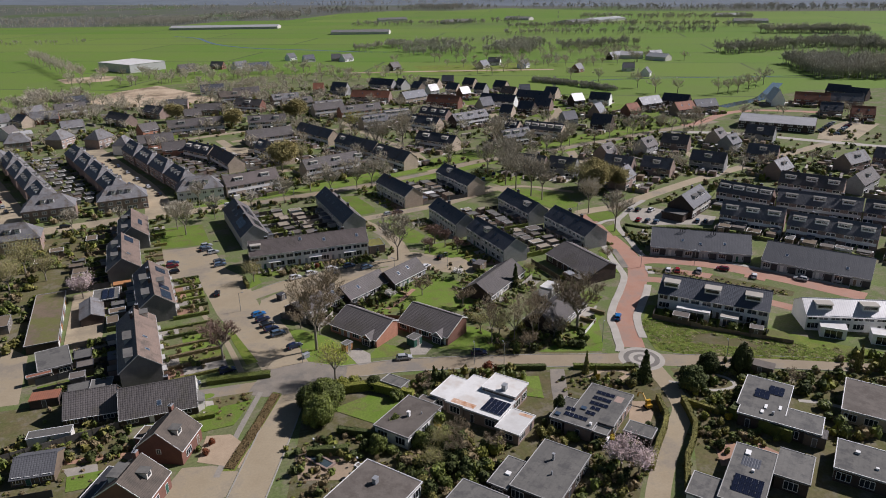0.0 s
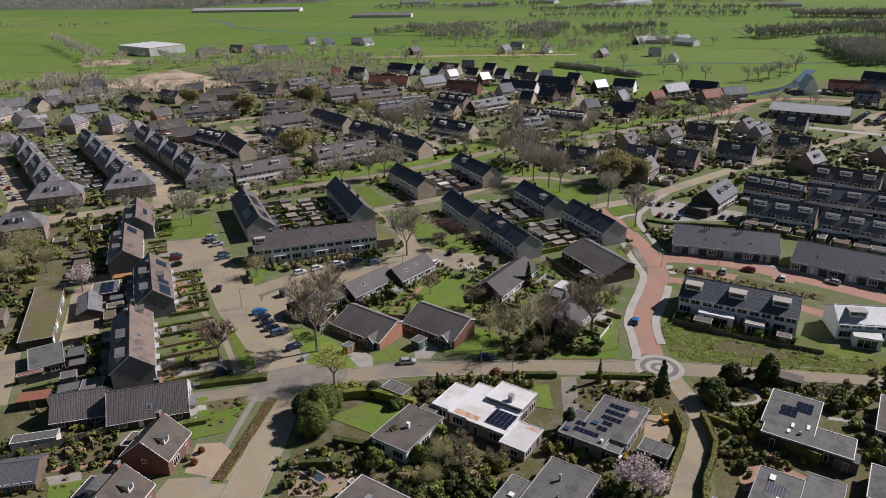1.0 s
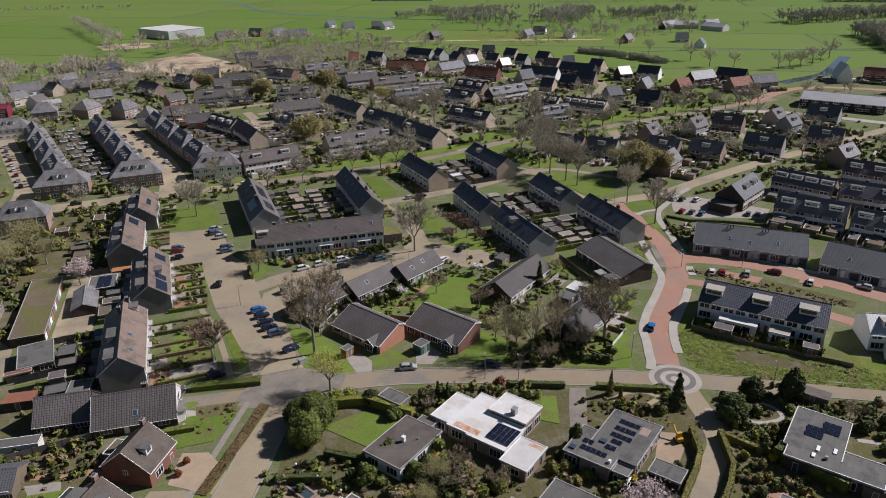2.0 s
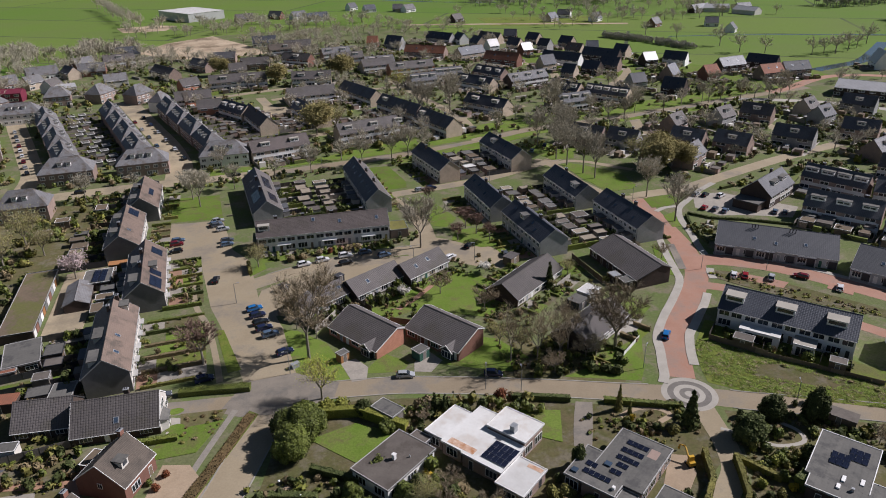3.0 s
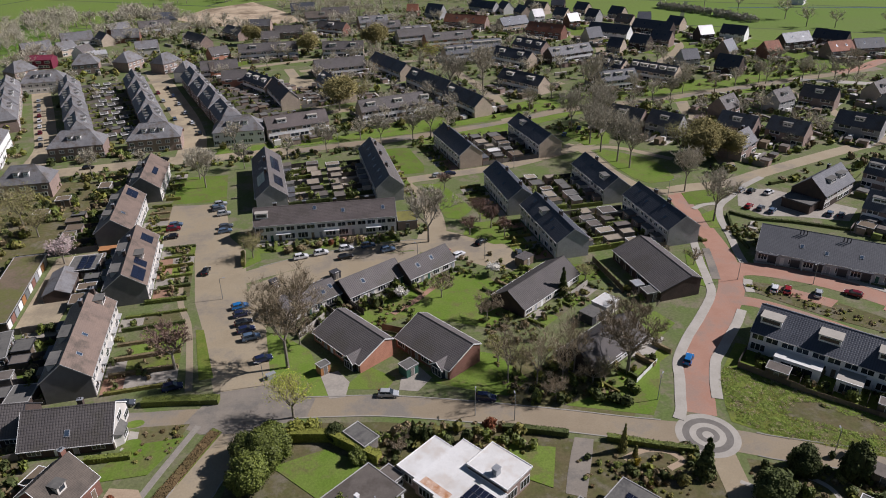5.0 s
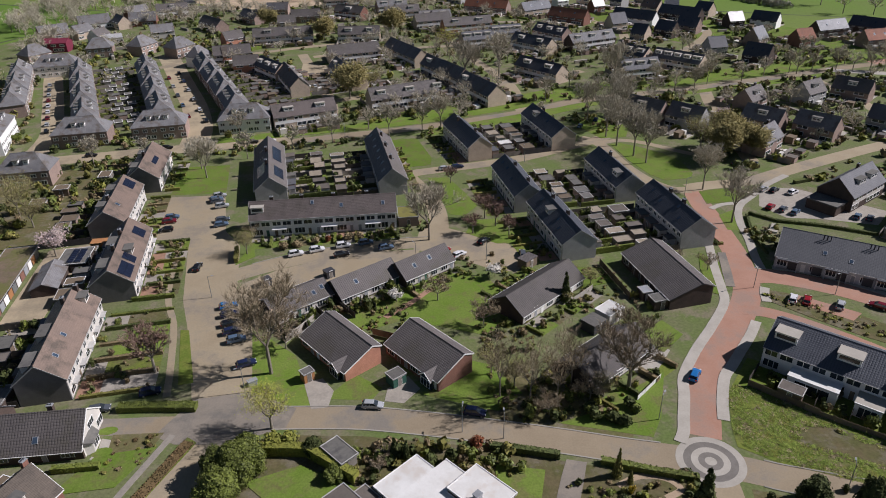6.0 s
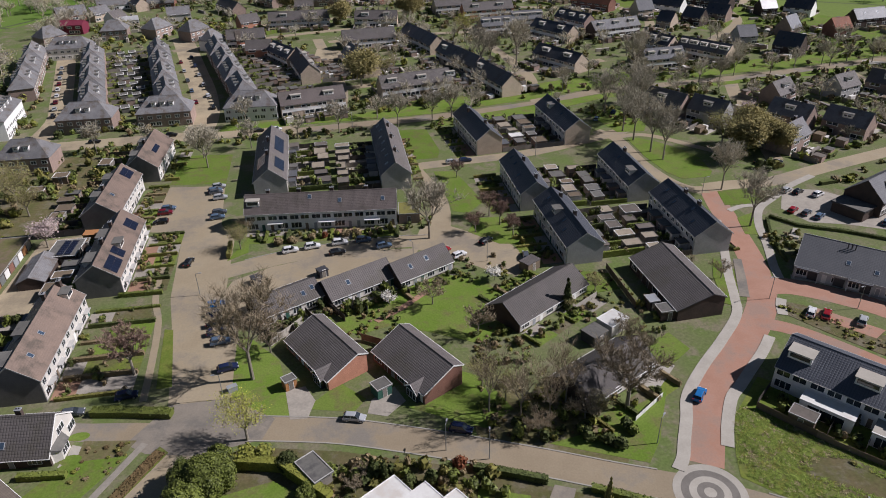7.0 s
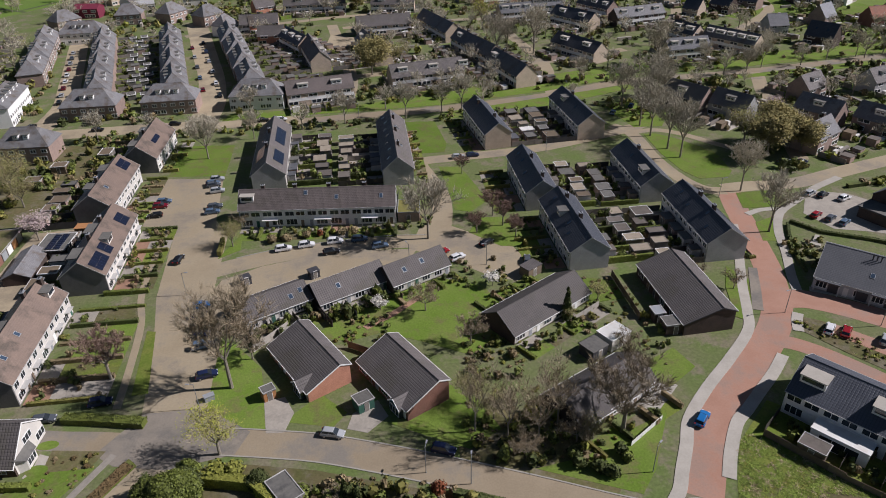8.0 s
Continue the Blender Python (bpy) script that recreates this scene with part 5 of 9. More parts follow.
gable("house", "dark red brick house under weathered taupe tiles, blue-glazed dormer", -11.3, 121.0, 58.0, 8.4, 10.4, 3.9, 7.7, "roof_weathered", "brick_red", 1, chim=((3.6, 1),), dorm=((-1, 0.6, 1.6), (1, 0, 4)), trim="white", category="house", ends="A")
gable("barn", "low outbuilding with a dark sheet roof", -29.1, 138.4, -10.7, 8.0, 8.4, 2.1, 4.2, "roof_grey", "wood", 2, trim=None, category="shed", windows="r")
A56 = -56.0
BNG = "flat-roofed bungalow with "
flat("flat_roofed_house", BNG + "a brown gravel roof and pale windows", 36.9, 120.0, A56, ((-0.2, -0.2, 9.1, 13.3, 3.2), (2, 13.3, 6, 16, 2.5)), "felt_warm", "render_white", extras=(("chimney", 4.3, 6.2, 4.9, 6.8, 3.2, 4.3, "render_white"), ("vent", 6.5, 8.5, 6.7, 8.7, 3.2, 3.7, "zinc")))
white_house = flat("flat_roofed_house", BNG + "a bright white stepped roof and rust stains", 53.55, 126.55, A56, ((0, -1.4, 4.4, 8.4, 3.2), (4.4, -1.9, 9.4, 11.2, 3.2), (9.4, -2.3, 18.5, 6.2, 3.2), (9.4, 6.2, 18.3, 13.3, 4.1), (18.5, -4.4, 24.5, 4.0, 2.8)), "white_roof", "brick_brown", "white",
                   extras=(("chimney", 14.2, 7.2, 15.2, 8.4, 4.1, 5.5, "zinc"), ("rust_patch", 5.6, -1.4, 11.6, 0.2, 3.2, 3.209, "rust"), ("rust_patch", 21.0, 2.4, 24.0, 3.4, 2.75, 2.812, "rust")))
tilted_panels(white_house, 13.6, 0.0, 5, 3, 3.2, gap=1.75, lean=4)
h3 = flat("flat_roofed_house", BNG + "a grey felt roof with solar panel rows", 74.8, 108.4, A56, ((3.6, 0.6, 13.8, 14.6, 3.3), (0.4, -3.0, 3.6, 6.3, 3.3), (3.6, -3.0, 10.2, 0.6, 3.3), (10.2, -2.4, 13.4, 0.6, 2.7)), "felt", "brick_brown", extras=(("roof_light", 5.2, 3.2, 6.4, 4.3, 3.3, 3.6, "skyglass"), ("roof_light", 1.1, -1.7, 2.2, -0.6, 3.3, 3.6, "skyglass"), ("vent", 9.0, -1.6, 9.5, -1.0, 3.3, 3.9, "white"), ("stain", 10.5, 9.8, 12.3, 12.3, 3.25, 3.306, "brick_brown")))
for gx, gy, k in ((6.6, 11.4, 4), (6.6, 9.0, 4), (6.7, 6.7, 4), (7.6, 4.8, 2), (7.3, 2.6, 2), (3.0, 1.9, 2), (3.4, -0.1, 5)):
    tilted_panels(h3, gx, gy, k, 1, 3.3, deep=0.5)
flat("flat_roofed_house", BNG + "a grey felt roof and carport", 58.4, 99.2, A56, ((0, -9.2, 4.4, 0.1, 2.7), (4.4, -8.4, 14.6, 8.1, 3.3)), "felt", "brick_dark", extras=(("chimney", 8.4, 2.6, 8.8, 3.0, 3.3, 4.7, "zinc"), ("vent", 10.0, -1.6, 10.3, -1.3, 3.3, 4.1, "zinc"), ("roof_light", 2.0, -5.4, 3.0, -4.4, 2.7, 3.0, "white")))
h5 = flat("flat_roofed_house", BNG + "an L-shaped white-edged grey roof", 124.3, 100.5, A56, ((0, -13.4, 10.2, 0.5, 3.3), (10.2, -17.0, 17.5, -9.6, 3.3), (0.8, -17.0, 10.2, -13.4, 3.3)), "felt", "brick_dark", "white", extras=(("roof_light", 5.6, -12.5, 6.2, -10.9, 3.3, 3.55, "white"), ("roof_light", 5.2, -14.8, 5.8, -13.6, 3.3, 3.6, "white"), ("roof_light", 8.4, -11.6, 9.0, -10.0, 3.3, 3.5, "white"), ("vent", 7.4, -14.2, 7.9, -13.7, 3.3, 4.0, "zinc")))
tilted_panels(h5, 3.4, -7.8, 3, 2, 3.3, lean=6)
tilted_panels(h5, 6.0, -5.0, 3, 2, 3.3, lean=6)
h6 = flat("flat_roofed_house", BNG + "a stained grey roof and blue panels", 102.3, 82.3, A56, ((0, -18.4, 7.9, 0.4, 3.3), (7.9, -6.4, 14.4, 3.2, 3.3)), "felt", "brick_dark", "trim", extras=(("roof_light", 2.2, -3.0, 3.2, -1.4, 3.3, 3.6, "white"), ("vent", 4.2, -8.0, 4.7, -7.5, 3.3, 3.8, "white"), ("stain", 2.0, -6.6, 5.4, -3.4, 3.25, 3.306, "roof_slate")))
tilted_panels(h6, 2.2, -14.4, 5, 3, 3.3, gap=1.7)
flat("flat_roofed_house", BNG + "a plain grey felt roof and roof vents", 122.5, 74.8, A56, ((0, -10.8, 16, 0, 3.2),), "felt", "brick_dark", "white", extras=(("vent", 3.4, -4, 4.2, -3.2, 3.2, 3.7, "white"), ("vent", 7, -7.5, 7.6, -7, 3.2, 3.6, "white")))
flat("flat_roofed_house", BNG + "a grey roof and tan brick walls", 144.7, 90.0, A56, ((0, -15, 12, 0, 3.2),), "felt_warm", "brick_tan", "white")
flat("flat_roofed_house", BNG + "a brown gravel roof and silver chimney", 32.0, 109.8, A56, ((0, -14, 13.4, 0, 3.2), (-1.4, -2.6, 1, -1.4, 2.7)), "felt_warm", "render_white", "white", extras=(("chimney", 5.4, -5.4, 6.2, -4.4, 3.2, 4.4, "zinc"),))
flat("flat_roofed_house", BNG + "a dark felt roof at the lower edge", 47.0, 96.5, A56, ((0, -14, 10, 0, 3.1),), "felt", "brick_dark")
flat("carport", "dark carport with a flat felt roof", 88.3, 98.5, A56, ((-0.2, -4.2, 6.0, 0.2, 2.6),), "felt", "brick_dark", category="carport", win=False)
flat("garage", "flat-roofed garage with a pale roof", 89.1, 79.7, A56, ((-0.2, -7, 5.2, 0.2, 2.6),), "felt", "render_white", category="garage", win=False)
flat("garden_shed", "flat-roofed shed with a grey roof and pale edge", 47.2, 139.4, A56, ((0, -3.6, 6.2, 0.2, 2.4),), "felt", "wood_grey", category="shed", win=False)
# long garages and yard buildings
gar = flat("garage_row", "row of flat-roofed garages with coloured doors", -37.0, 193.5, 90.0, ((0, -8.4, 36, 0, 2.7),), "felt_moss", "brick_dark", category="garage", win=False)
for i in range(12):
    s = Shape()
    s.box(0, 0, 0, 2.4, 0.06, 2.2)
    part("garage_door", s, M[("white", "brick_red", "grey_panel", "white", "wood_orange", "steel")[i % 6]], gar, at=pose(0.8 + i * 2.9, -8.18, 0.05))
patch("garage_yard", "sandy yard in front of the garages", [(-28, 192), (-18.5, 192), (-16.5, 232), (-27, 231)], M["sandy_paver"])
flat("outbuilding", "flat grey outbuilding beside the yard", -34, 189, -82, ((0, 0, 11.5, 8, 2.6),), "felt", "brick_dark", category="shed")
flat("outbuilding", "long flat shed with a rust-red roof strip", -35, 177.5, 5, ((0, -1.6, 5.8, 0, 2.3),), "roof_red", "wood", category="shed", win=False)
gable("shed", "dark shed with a mossy pitched roof", -21, 212, 92, 13, 6.2, 2.3, 3.7, "roof_taupe", "brick_dark", 2, trim=None, category="shed", windows="")
# ---- houses further off ----
FAR = "two-storey brick terrace further off"
for x, y, ang, L, w, he, hr, roof, wall, n, lab, dm in (
        (215.4, 185.0, -55.7, 22.9, 9.3, 5.1, 9.4, "roof_grey", "brick_brown", 4, "brick terrace under dark tiles, broad white dormers", 2),
        (228.3, 159.9, -59.5, 29.7, 8.8, 5.4, 9.2, "roof_grey", "brick_brown", 5, "brick terrace under dark tiles, white dormers in a row", 3),
        (246.0, 131.0, -60.0, 32.0, 8.8, 5.4, 9.2, "roof_grey", "brick_brown", 5, "brick terrace under dark tiles, white window bands", 3),
        (234.8, 207.1, -63.3, 22.1, 8.5, 5.4, 9.2, "roof_grey", "brick_brown", 4, "brick terrace under dark tiles, pale dormers", 3),
        (250.2, 183.6, -54.1, 30.9, 9.2, 5.2, 9.3, "roof_grey", "brick_brown", 5, "brick terrace under dark tiles, white upper windows", 2),
        (268.0, 158.0, -57.0, 30.0, 9.2, 5.2, 9.3, "roof_grey", "brick_brown", 5, "brick terrace under dark tiles, white dormers", 2),
        (272.0, 205.0, -60.0, 26.0, 9.0, 5.2, 9.3, "roof_umber", "brick_brown", 5, "brick terrace under umber tiles", 2)):
    gable("terraced_house_row", lab, x, y, ang, L, w, he, hr, roof, wall, n, far=2, facade="render_white", dorm_side="white", chim=((-L / 4, 1), (L / 4, 1)), dorm=tuple((-1, -L / 2 + L * (i + 0.5) / (dm + 1), 4.4) for i in range(dm + 1)), yard=2, category="terrace", group="back terraces")
gable("house", "dark brown brick house with a broad blind gable and roof terrace", 207.3, 211.0, 26.2, 20.2, 10.7, 4.9, 9.5, "roof_grey", "brick_dark", 3, far=2, facade="cream", dorm=((-1, -2, 4), (-1, 5, 4)), chim=((3, 1),))
ROWS_FAR = (
    (73.5, 427.7, 6.2, 28, 9.2, "roof_umber", 5, 0), (67.2, 384.4, -74.5, 33, 8.3, "roof_shale", 5, 1), (101.2, 420.1, -72, 37.3, 8.5, "roof_shale", 6, 0), (114.3, 376.3, -70.6, 36.3, 8.2, "roof_shale", 6, 1),
    (123.5, 342, -74.2, 29.1, 9.1, "roof_shale", 5, 1), (88, 341, 12, 31, 8.5, "roof_umber", 5, 3))
for x, y, ang, L, w, roof, n, dm in ROWS_FAR:
    gable("terraced_house_row", FAR + " under " + {"roof_umber": "umber", "roof_shale": "dark"}[roof] + " tiles", x, y, ang, L, w, 5.2, 9.3, roof, "brick_tan", n, far=2, facade="render_white", chim=((-L / 4, 1), (L / 5, 1)), dorm_roof="pavement", dorm_side="white", dorm=tuple((-1, -L / 3 + i * L / 2.4, 3.8) for i in range(dm)), yard=2, category="terrace", group="far terraces")
for x, y, ang, L, roof in ((35.6, 484.9, 0.4, 35.6, "roof_umber"), (8.6, 443, 3.4, 20, "roof_umber"), (45, 326.5, 12, 26, "roof_plum"), (130.6, 503.9, 7.7, 23.5, "roof_umber"), (40.6, 380.5, 101.9, 33.5, "roof_umber")):
    gable("terraced_house_row", FAR + " under brown tiles", x, y, ang, L, 8.8, 5.3, 9.2, roof, "brick_tan", max(3, int(L / 5.6)), far=2, facade="render_white", dorm_roof="pavement", dorm_side="white", dorm=((-1, -L / 4, 4), (-1, L / 4, 4)) if L > 25 else (), chim=((0, 1),), yard=2, category="terrace", group="far terraces")
for x, y, ang, L in ((218.5, 273.1, -58, 14.6), (205.5, 253.7, 32, 13.5), (232.8, 261.3, -58, 14.8), (179.9, 295.8, -57.4, 18.2), (192, 283, -56, 14), (257.9, 301, 20, 12), (277.5, 299.0, -56, 15), (309, 300, 21, 11), (304, 285, 18, 11), (228.7, 298.3, 27, 12), (264, 259.5, -57, 17), (338, 295, -60, 16), (300, 258, -56, 15), (282.5, 232.3, 16, 13),
                     (326, 226, 8, 18), (298, 200, 18, 20), (348, 222, -66, 13), (322, 176, -57, 26), (345, 200, -57, 22), (290, 160, -57, 26), (372, 222, 33, 16)):
    gable("semi_detached_house", "brick house under dark tiles with roof windows", x, y, ang, L, 8.6, 5.1, 9.4, random.choice(("roof_shale", "roof_umber", "roof_grey", "roof_taupe")), random.choice(("brick_tan", "brick_brown", "brick_grey")), 2, far=2, facade=None, chim=((L / 4, 1),), dorm=((-1, 0, 3.4),), yard=2, category="house", group="houses by the green")


def estate_house(x, y, ang, L, w, wall="brick_brown", roof="roof_taupe", label="hipped brick estate house with white window frames under taupe tiles", dm=2):
    gable("estate_house", label, x, y, ang, L, w, 5.9, 10.6, roof, wall, max(3, int(L / 2.9)), far=2, hipA=w * 0.42, hipB=w * 0.42, dorm=tuple((-1, (i - (dm - 1) / 2) * 3.2, 1.7) for i in range(dm)), trim="trim", dorm_side="white", category="house", group="estate houses")


estate_house(-39.5, 323.5, 0.5, 20, 11.5)
estate_house(-11.0, 325.0, 1.5, 20, 11.5, dm=3)
estate_house(21.7, 325.0, -1.5, 20, 11.5, "render_white", label="white-painted hipped estate house under taupe tiles", dm=3)
estate_house(-48, 286, -1, 17, 11.0, dm=2)
estate_house(-76, 283, -1, 20, 11.0, dm=2)
for i in range(4):
    for bx, by, dx, dy in ((-43.4, 344, -6.4, 24.0), (-14.2, 346, -5.8, 24.0), (16, 347, -6.2, 23.0), (-74, 350, -6.4, 25.0)):
        if i == 0 and bx == -74:
            continue
        x, y = bx + dx * i, by + dy * i
        # slate on the l slope stands for shade; the roof itself is taupe
        gable("estate_house", "narrow brick estate house, steep roof with shade painted on one slope", x, y, 104, 23.0, 10.0, 6.0, 10.4 + 0.5 * (i % 2), "roof_taupe", "brick_brown", 6, far=2, hipA=5.0, hipB=2.0, dorm=((1, -4, 1.6), (1, 0.6, 1.6), (1, 5.2, 1.6), (-1, -1, 1.4), (-1, 5, 1.4)), roof_shade_l="roof_slate", dorm_side="white", category="house", group="estate houses")
gable("apartment_block", "white three-storey block with tall windows under taupe tiles", -73.5, 328, 97, 27, 12, 7.6, 11.0, "roof_taupe", "render_white", 6, far=True, hipA=3, hipB=3, dorm=tuple((-1, -9 + 4.5 * i, 1.7) for i in range(5)), dorm_side="white", category="apartments")
estate_house(-80, 440, 4, 22, 11, "render_white", label="white-painted estate house under taupe tiles", dm=3)
for x, y, ang in ((-67.6, 478.5, 5), (-44.5, 478, 60), (-22.3, 467, 50), (-100, 470, 50)):
    estate_house(x, y, ang, 14, 10.5, dm=0)
estate_house(-8.7, 440, 60, 11, 9, "render_white", label="small white gabled house among brick houses", dm=0)
gable("workshop", "maroon-clad workshop under a low maroon roof", -97, 500, -8, 15, 9, 5.5, 7.4, "maroon", "maroon", 3, far=2, windows="r", category="workshop")
for x, y, ang, L, roof, wall in ((-91.5, 535, 49, 12, "roof_taupe", "brick_tan"), (-77, 518, 60, 11, "roof_umber", "render_white"), (-73, 563, -60, 14, "roof_grey", "brick_tan"), (-70.7, 516, 17, 14, "metal_sheet", "cream"), (-40, 521, 12, 14, "roof_taupe", "cream"), (-10, 536, -60, 26, "roof_umber", "brick_brown"), (5.7, 486, 27, 12, "roof_umber", "brick_salmon"), (10, 443, 12, 14, "roof_weathered", "brick_salmon"),
                                 (37.5, 529, 2, 12, "roof_umber", "brick_tan"), (31, 581, -12, 16, "roof_shale", "brick_brown"), (50.5, 547, -7, 20, "roof_umber", "brick_brown"), (14, 556, -56, 20, "roof_shale", "brick_brown"), (17.3, 419, 0, 13, "roof_umber", "brick_salmon")):
    gable("house", "house further off under " + {"roof_taupe": "taupe", "roof_umber": "umber", "roof_grey": "grey", "roof_weathered": "weathered brown", "roof_shale": "dark", "metal_sheet": "pale sheet"}[roof] + " roof among bare trees", x, y, ang, L, 9.0, 3.4 if roof == "metal_sheet" else 4.6, 5.0 if roof == "metal_sheet" else 8.6, roof, wall, max(2, int(L / 5)), far=2, windows="lr", category="house", group="houses at the village edge", chim=((L / 4, 1),))

ex = pose(207.3, 211.0, 0, 0, 0, 26.2) @ Vector((-13.4, 0.5, 0))
flat("house_extension", "flat black-roofed extension beside the dark brick house", ex.x, ex.y, 26.2, ((-3.2, -4.7, 3.2, 4.7, 3.2),), "felt", "brick_dark", "dark_trim", category="annex", win=False, far=True)
# generic blocks of terraces in the middle distance
rg = random.Random(5)
TERRACE_ROOF = {"roof_taupe": "taupe", "roof_umber": "umber", "roof_grey": "grey", "roof_shale": "dark", "roof_dark": "black", "roof_weathered": "weathered brown"}
for x, y, ang, L, roof, wall, dm in ((134.2, 514.8, 4, 21.4, "roof_taupe", "brick_tan", 1), (149.5, 485.6, 6.4, 31.7, "roof_umber", "brick_salmon", 1), (145.4, 442, 7.8, 18.4, "roof_grey", "brick_tan", 2), (166.1, 454.1, 3.2, 18.7, "roof_grey", "brick_tan", 3), (192.5, 445.7, -62, 23.8, "roof_dark", "brick_brown", 2), (173.3, 421.8, -60, 27.3, "roof_dark", "brick_tan", 1),
                                     (206.5, 421.2, 15, 29.4, "roof_shale", "brick_dark", 2), (159.8, 366.9, -61, 27.4, "roof_dark", "brick_tan", 1), (216.9, 382.2, -62, 14.4, "roof_dark", "brick_tan", 1), (205.7, 357, 5.4, 20, "roof_grey", "brick_tan", 2), (231.8, 365.4, -56.5, 26, "roof_shale", "brick_tan", 4), (80.9, 476, -10, 25, "roof_umber", "brick_tan", 1), (81.7, 551.4, -44, 24, "roof_umber", "brick_red", 0),
                                     (30.8, 404, -61.8, 23.4, "roof_dark", "brick_tan", 2), (116, 540, 5, 24, "roof_umber", "brick_tan", 1), (112, 566, 8, 22, "roof_taupe", "brick_brown", 1), (78, 602, 3, 26, "roof_weathered", "brick_brown", 0), (-45, 600, 12, 22, "roof_umber", "brick_brown", 0)):
    gable("terraced_house_row", FAR + " under " + TERRACE_ROOF[roof] + " tiles, pale window bands", x, y, ang, L, 8.8, 5.2, 9.0, roof, wall, max(3, int(L / 5.4)), far=2, facade="render_white", dorm_roof="pavement", dorm_side="white", dorm=tuple((-1, -L / 2 + L * (i + 0.5) / (dm + 1), rg.uniform(3.0, 4.4)) for i in range(dm + 1)), chim=((-L / 5, 1), (L / 4, 1)), yard=2, category="terrace", group="far terraces")
patch("parking_court", "sandy paved parking court among brown terraces", [(42, 384), (64, 376), (68, 392), (60, 420), (46, 428), (44, 406)], M["sandy_paver"], 0.05)
# belt of newer houses along the meadow
WALLS = {"brick_dark": "dark brick", "render_white": "white-walled", "brick_tan": "tan brick", "brick_red": "red brick", "brick_grey": "grey brick", "brick_brown": "brown brick"}
ROOFS = {"roof_dark": "a blue-black", "roof_red": "an orange-red", "roof_slate": "a slate-grey", "roof_grey": "a grey", "metal_sheet": "a glare-painted", "roof_umber": "an umber", "roof_brown": "a brown"}


def newer_house(x, y, ang, L, roof, wall, hr=9.4):
    gable("house", "newer %s house under %s roof" % (WALLS[wall], ROOFS[roof]), x, y, ang, L, 9.0, 4.8, hr, roof, wall, max(2, int(L / 5)), far=2, trim=None, windows="lr", category="house", group="newer houses", yard=3, sky=((-1, -L / 5, .5), (-1, L / 5, .5)) if L > 12 else ())


# the two pale sheet roofs here put sun glare into the roof colour
for row in ((210, 607, -57, 26, "roof_slate", "brick_grey"), (225, 597, -80, 12, "roof_dark", "render_white"), (249, 589, -58, 21, "roof_umber", "brick_tan"), (231, 572, -80, 13, "roof_dark", "brick_tan"), (235, 551, 10, 9, "metal_sheet", "render_white"), (271, 598, -30, 11, "roof_dark", "brick_dark"), (255, 551, -55, 11, "roof_dark", "brick_tan"), (252, 524, 10, 9, "metal_sheet", "brick_red"),
            (281, 571, -62, 12, "roof_dark", "brick_tan"), (275, 537, -60, 10, "roof_dark", "brick_grey"), (297, 542, -62, 12, "roof_dark", "brick_tan"), (286, 507, -60, 13, "roof_brown", "brick_tan"), (303, 512, -20, 9, "roof_slate", "render_white"), (259, 476, -53, 29, "roof_dark", "render_white"), (292, 478, -55, 28, "roof_dark", "brick_dark"), (261, 436, -58, 12, "roof_dark", "brick_dark"),
            (279, 443, -52, 13, "roof_dark", "brick_brown"), (242, 431, -52, 9, "roof_dark", "brick_tan"), (241, 464, 10, 11, "roof_grey", "brick_tan", 10.2), (178, 544, -40, 33, "roof_red", "brick_brown"), (220, 492, -50, 27, "roof_red", "brick_red"), (207, 525, 18, 23, "roof_slate", "brick_tan"), (166, 592, -54, 16, "roof_slate", "brick_grey", 11), (151, 609, -21, 9, "roof_red", "brick_red")):
    newer_house(*row)
# sun glare is painted with pale sheet on two of these roofs too
for row in ((313, 450, 0, 10, "metal_sheet", "brick_dark"), (332, 445, -53, 16, "roof_dark", "render_white"), (315, 488, -62, 11, "roof_dark", "brick_tan"), (297, 401, 30, 11, "roof_slate", "brick_brown", 10.4), (321, 394, 8, 11, "roof_red", "brick_red"), (351, 412, 7, 21, "roof_slate", "brick_dark"), (377, 411, -60, 20, "roof_dark", "brick_dark"), (357, 382, 4, 17, "roof_red", "brick_brown"),
            (378, 383.5, -4, 19, "roof_grey", "brick_brown"), (265, 389, 0, 10, "roof_grey", "brick_grey"), (275, 364.5, -55, 13, "roof_dark", "brick_dark", 10.4), (446, 381, 58, 16, "metal_sheet", "render_white", 12.5), (468, 367, -50, 24, "roof_red", "brick_red"), (442, 330, -49, 14, "roof_slate", "brick_brown"), (447, 310, -48, 14, "roof_red", "brick_red"), (520, 385, -70, 17, "roof_dark", "brick_dark"),
            (517, 366, -74, 15, "roof_dark", "brick_dark"), (486, 352, -50, 22, "roof_grey", "brick_brown")):
    newer_house(*row)
gable("school_hall", "long brick hall under a pale metal roof", 378, 318, -54, 44, 22, 5.0, 8.0, "metal_sheet", "brick_dark", 8, far=2, windows="r", category="hall")
hall = flat("industrial_hall", "large white flat-roofed industrial hall", -31, 912, -58, ((0, 0, 62, 46, 9.0),), "white_roof", "metal_sheet", "white", category="hall", win=False)
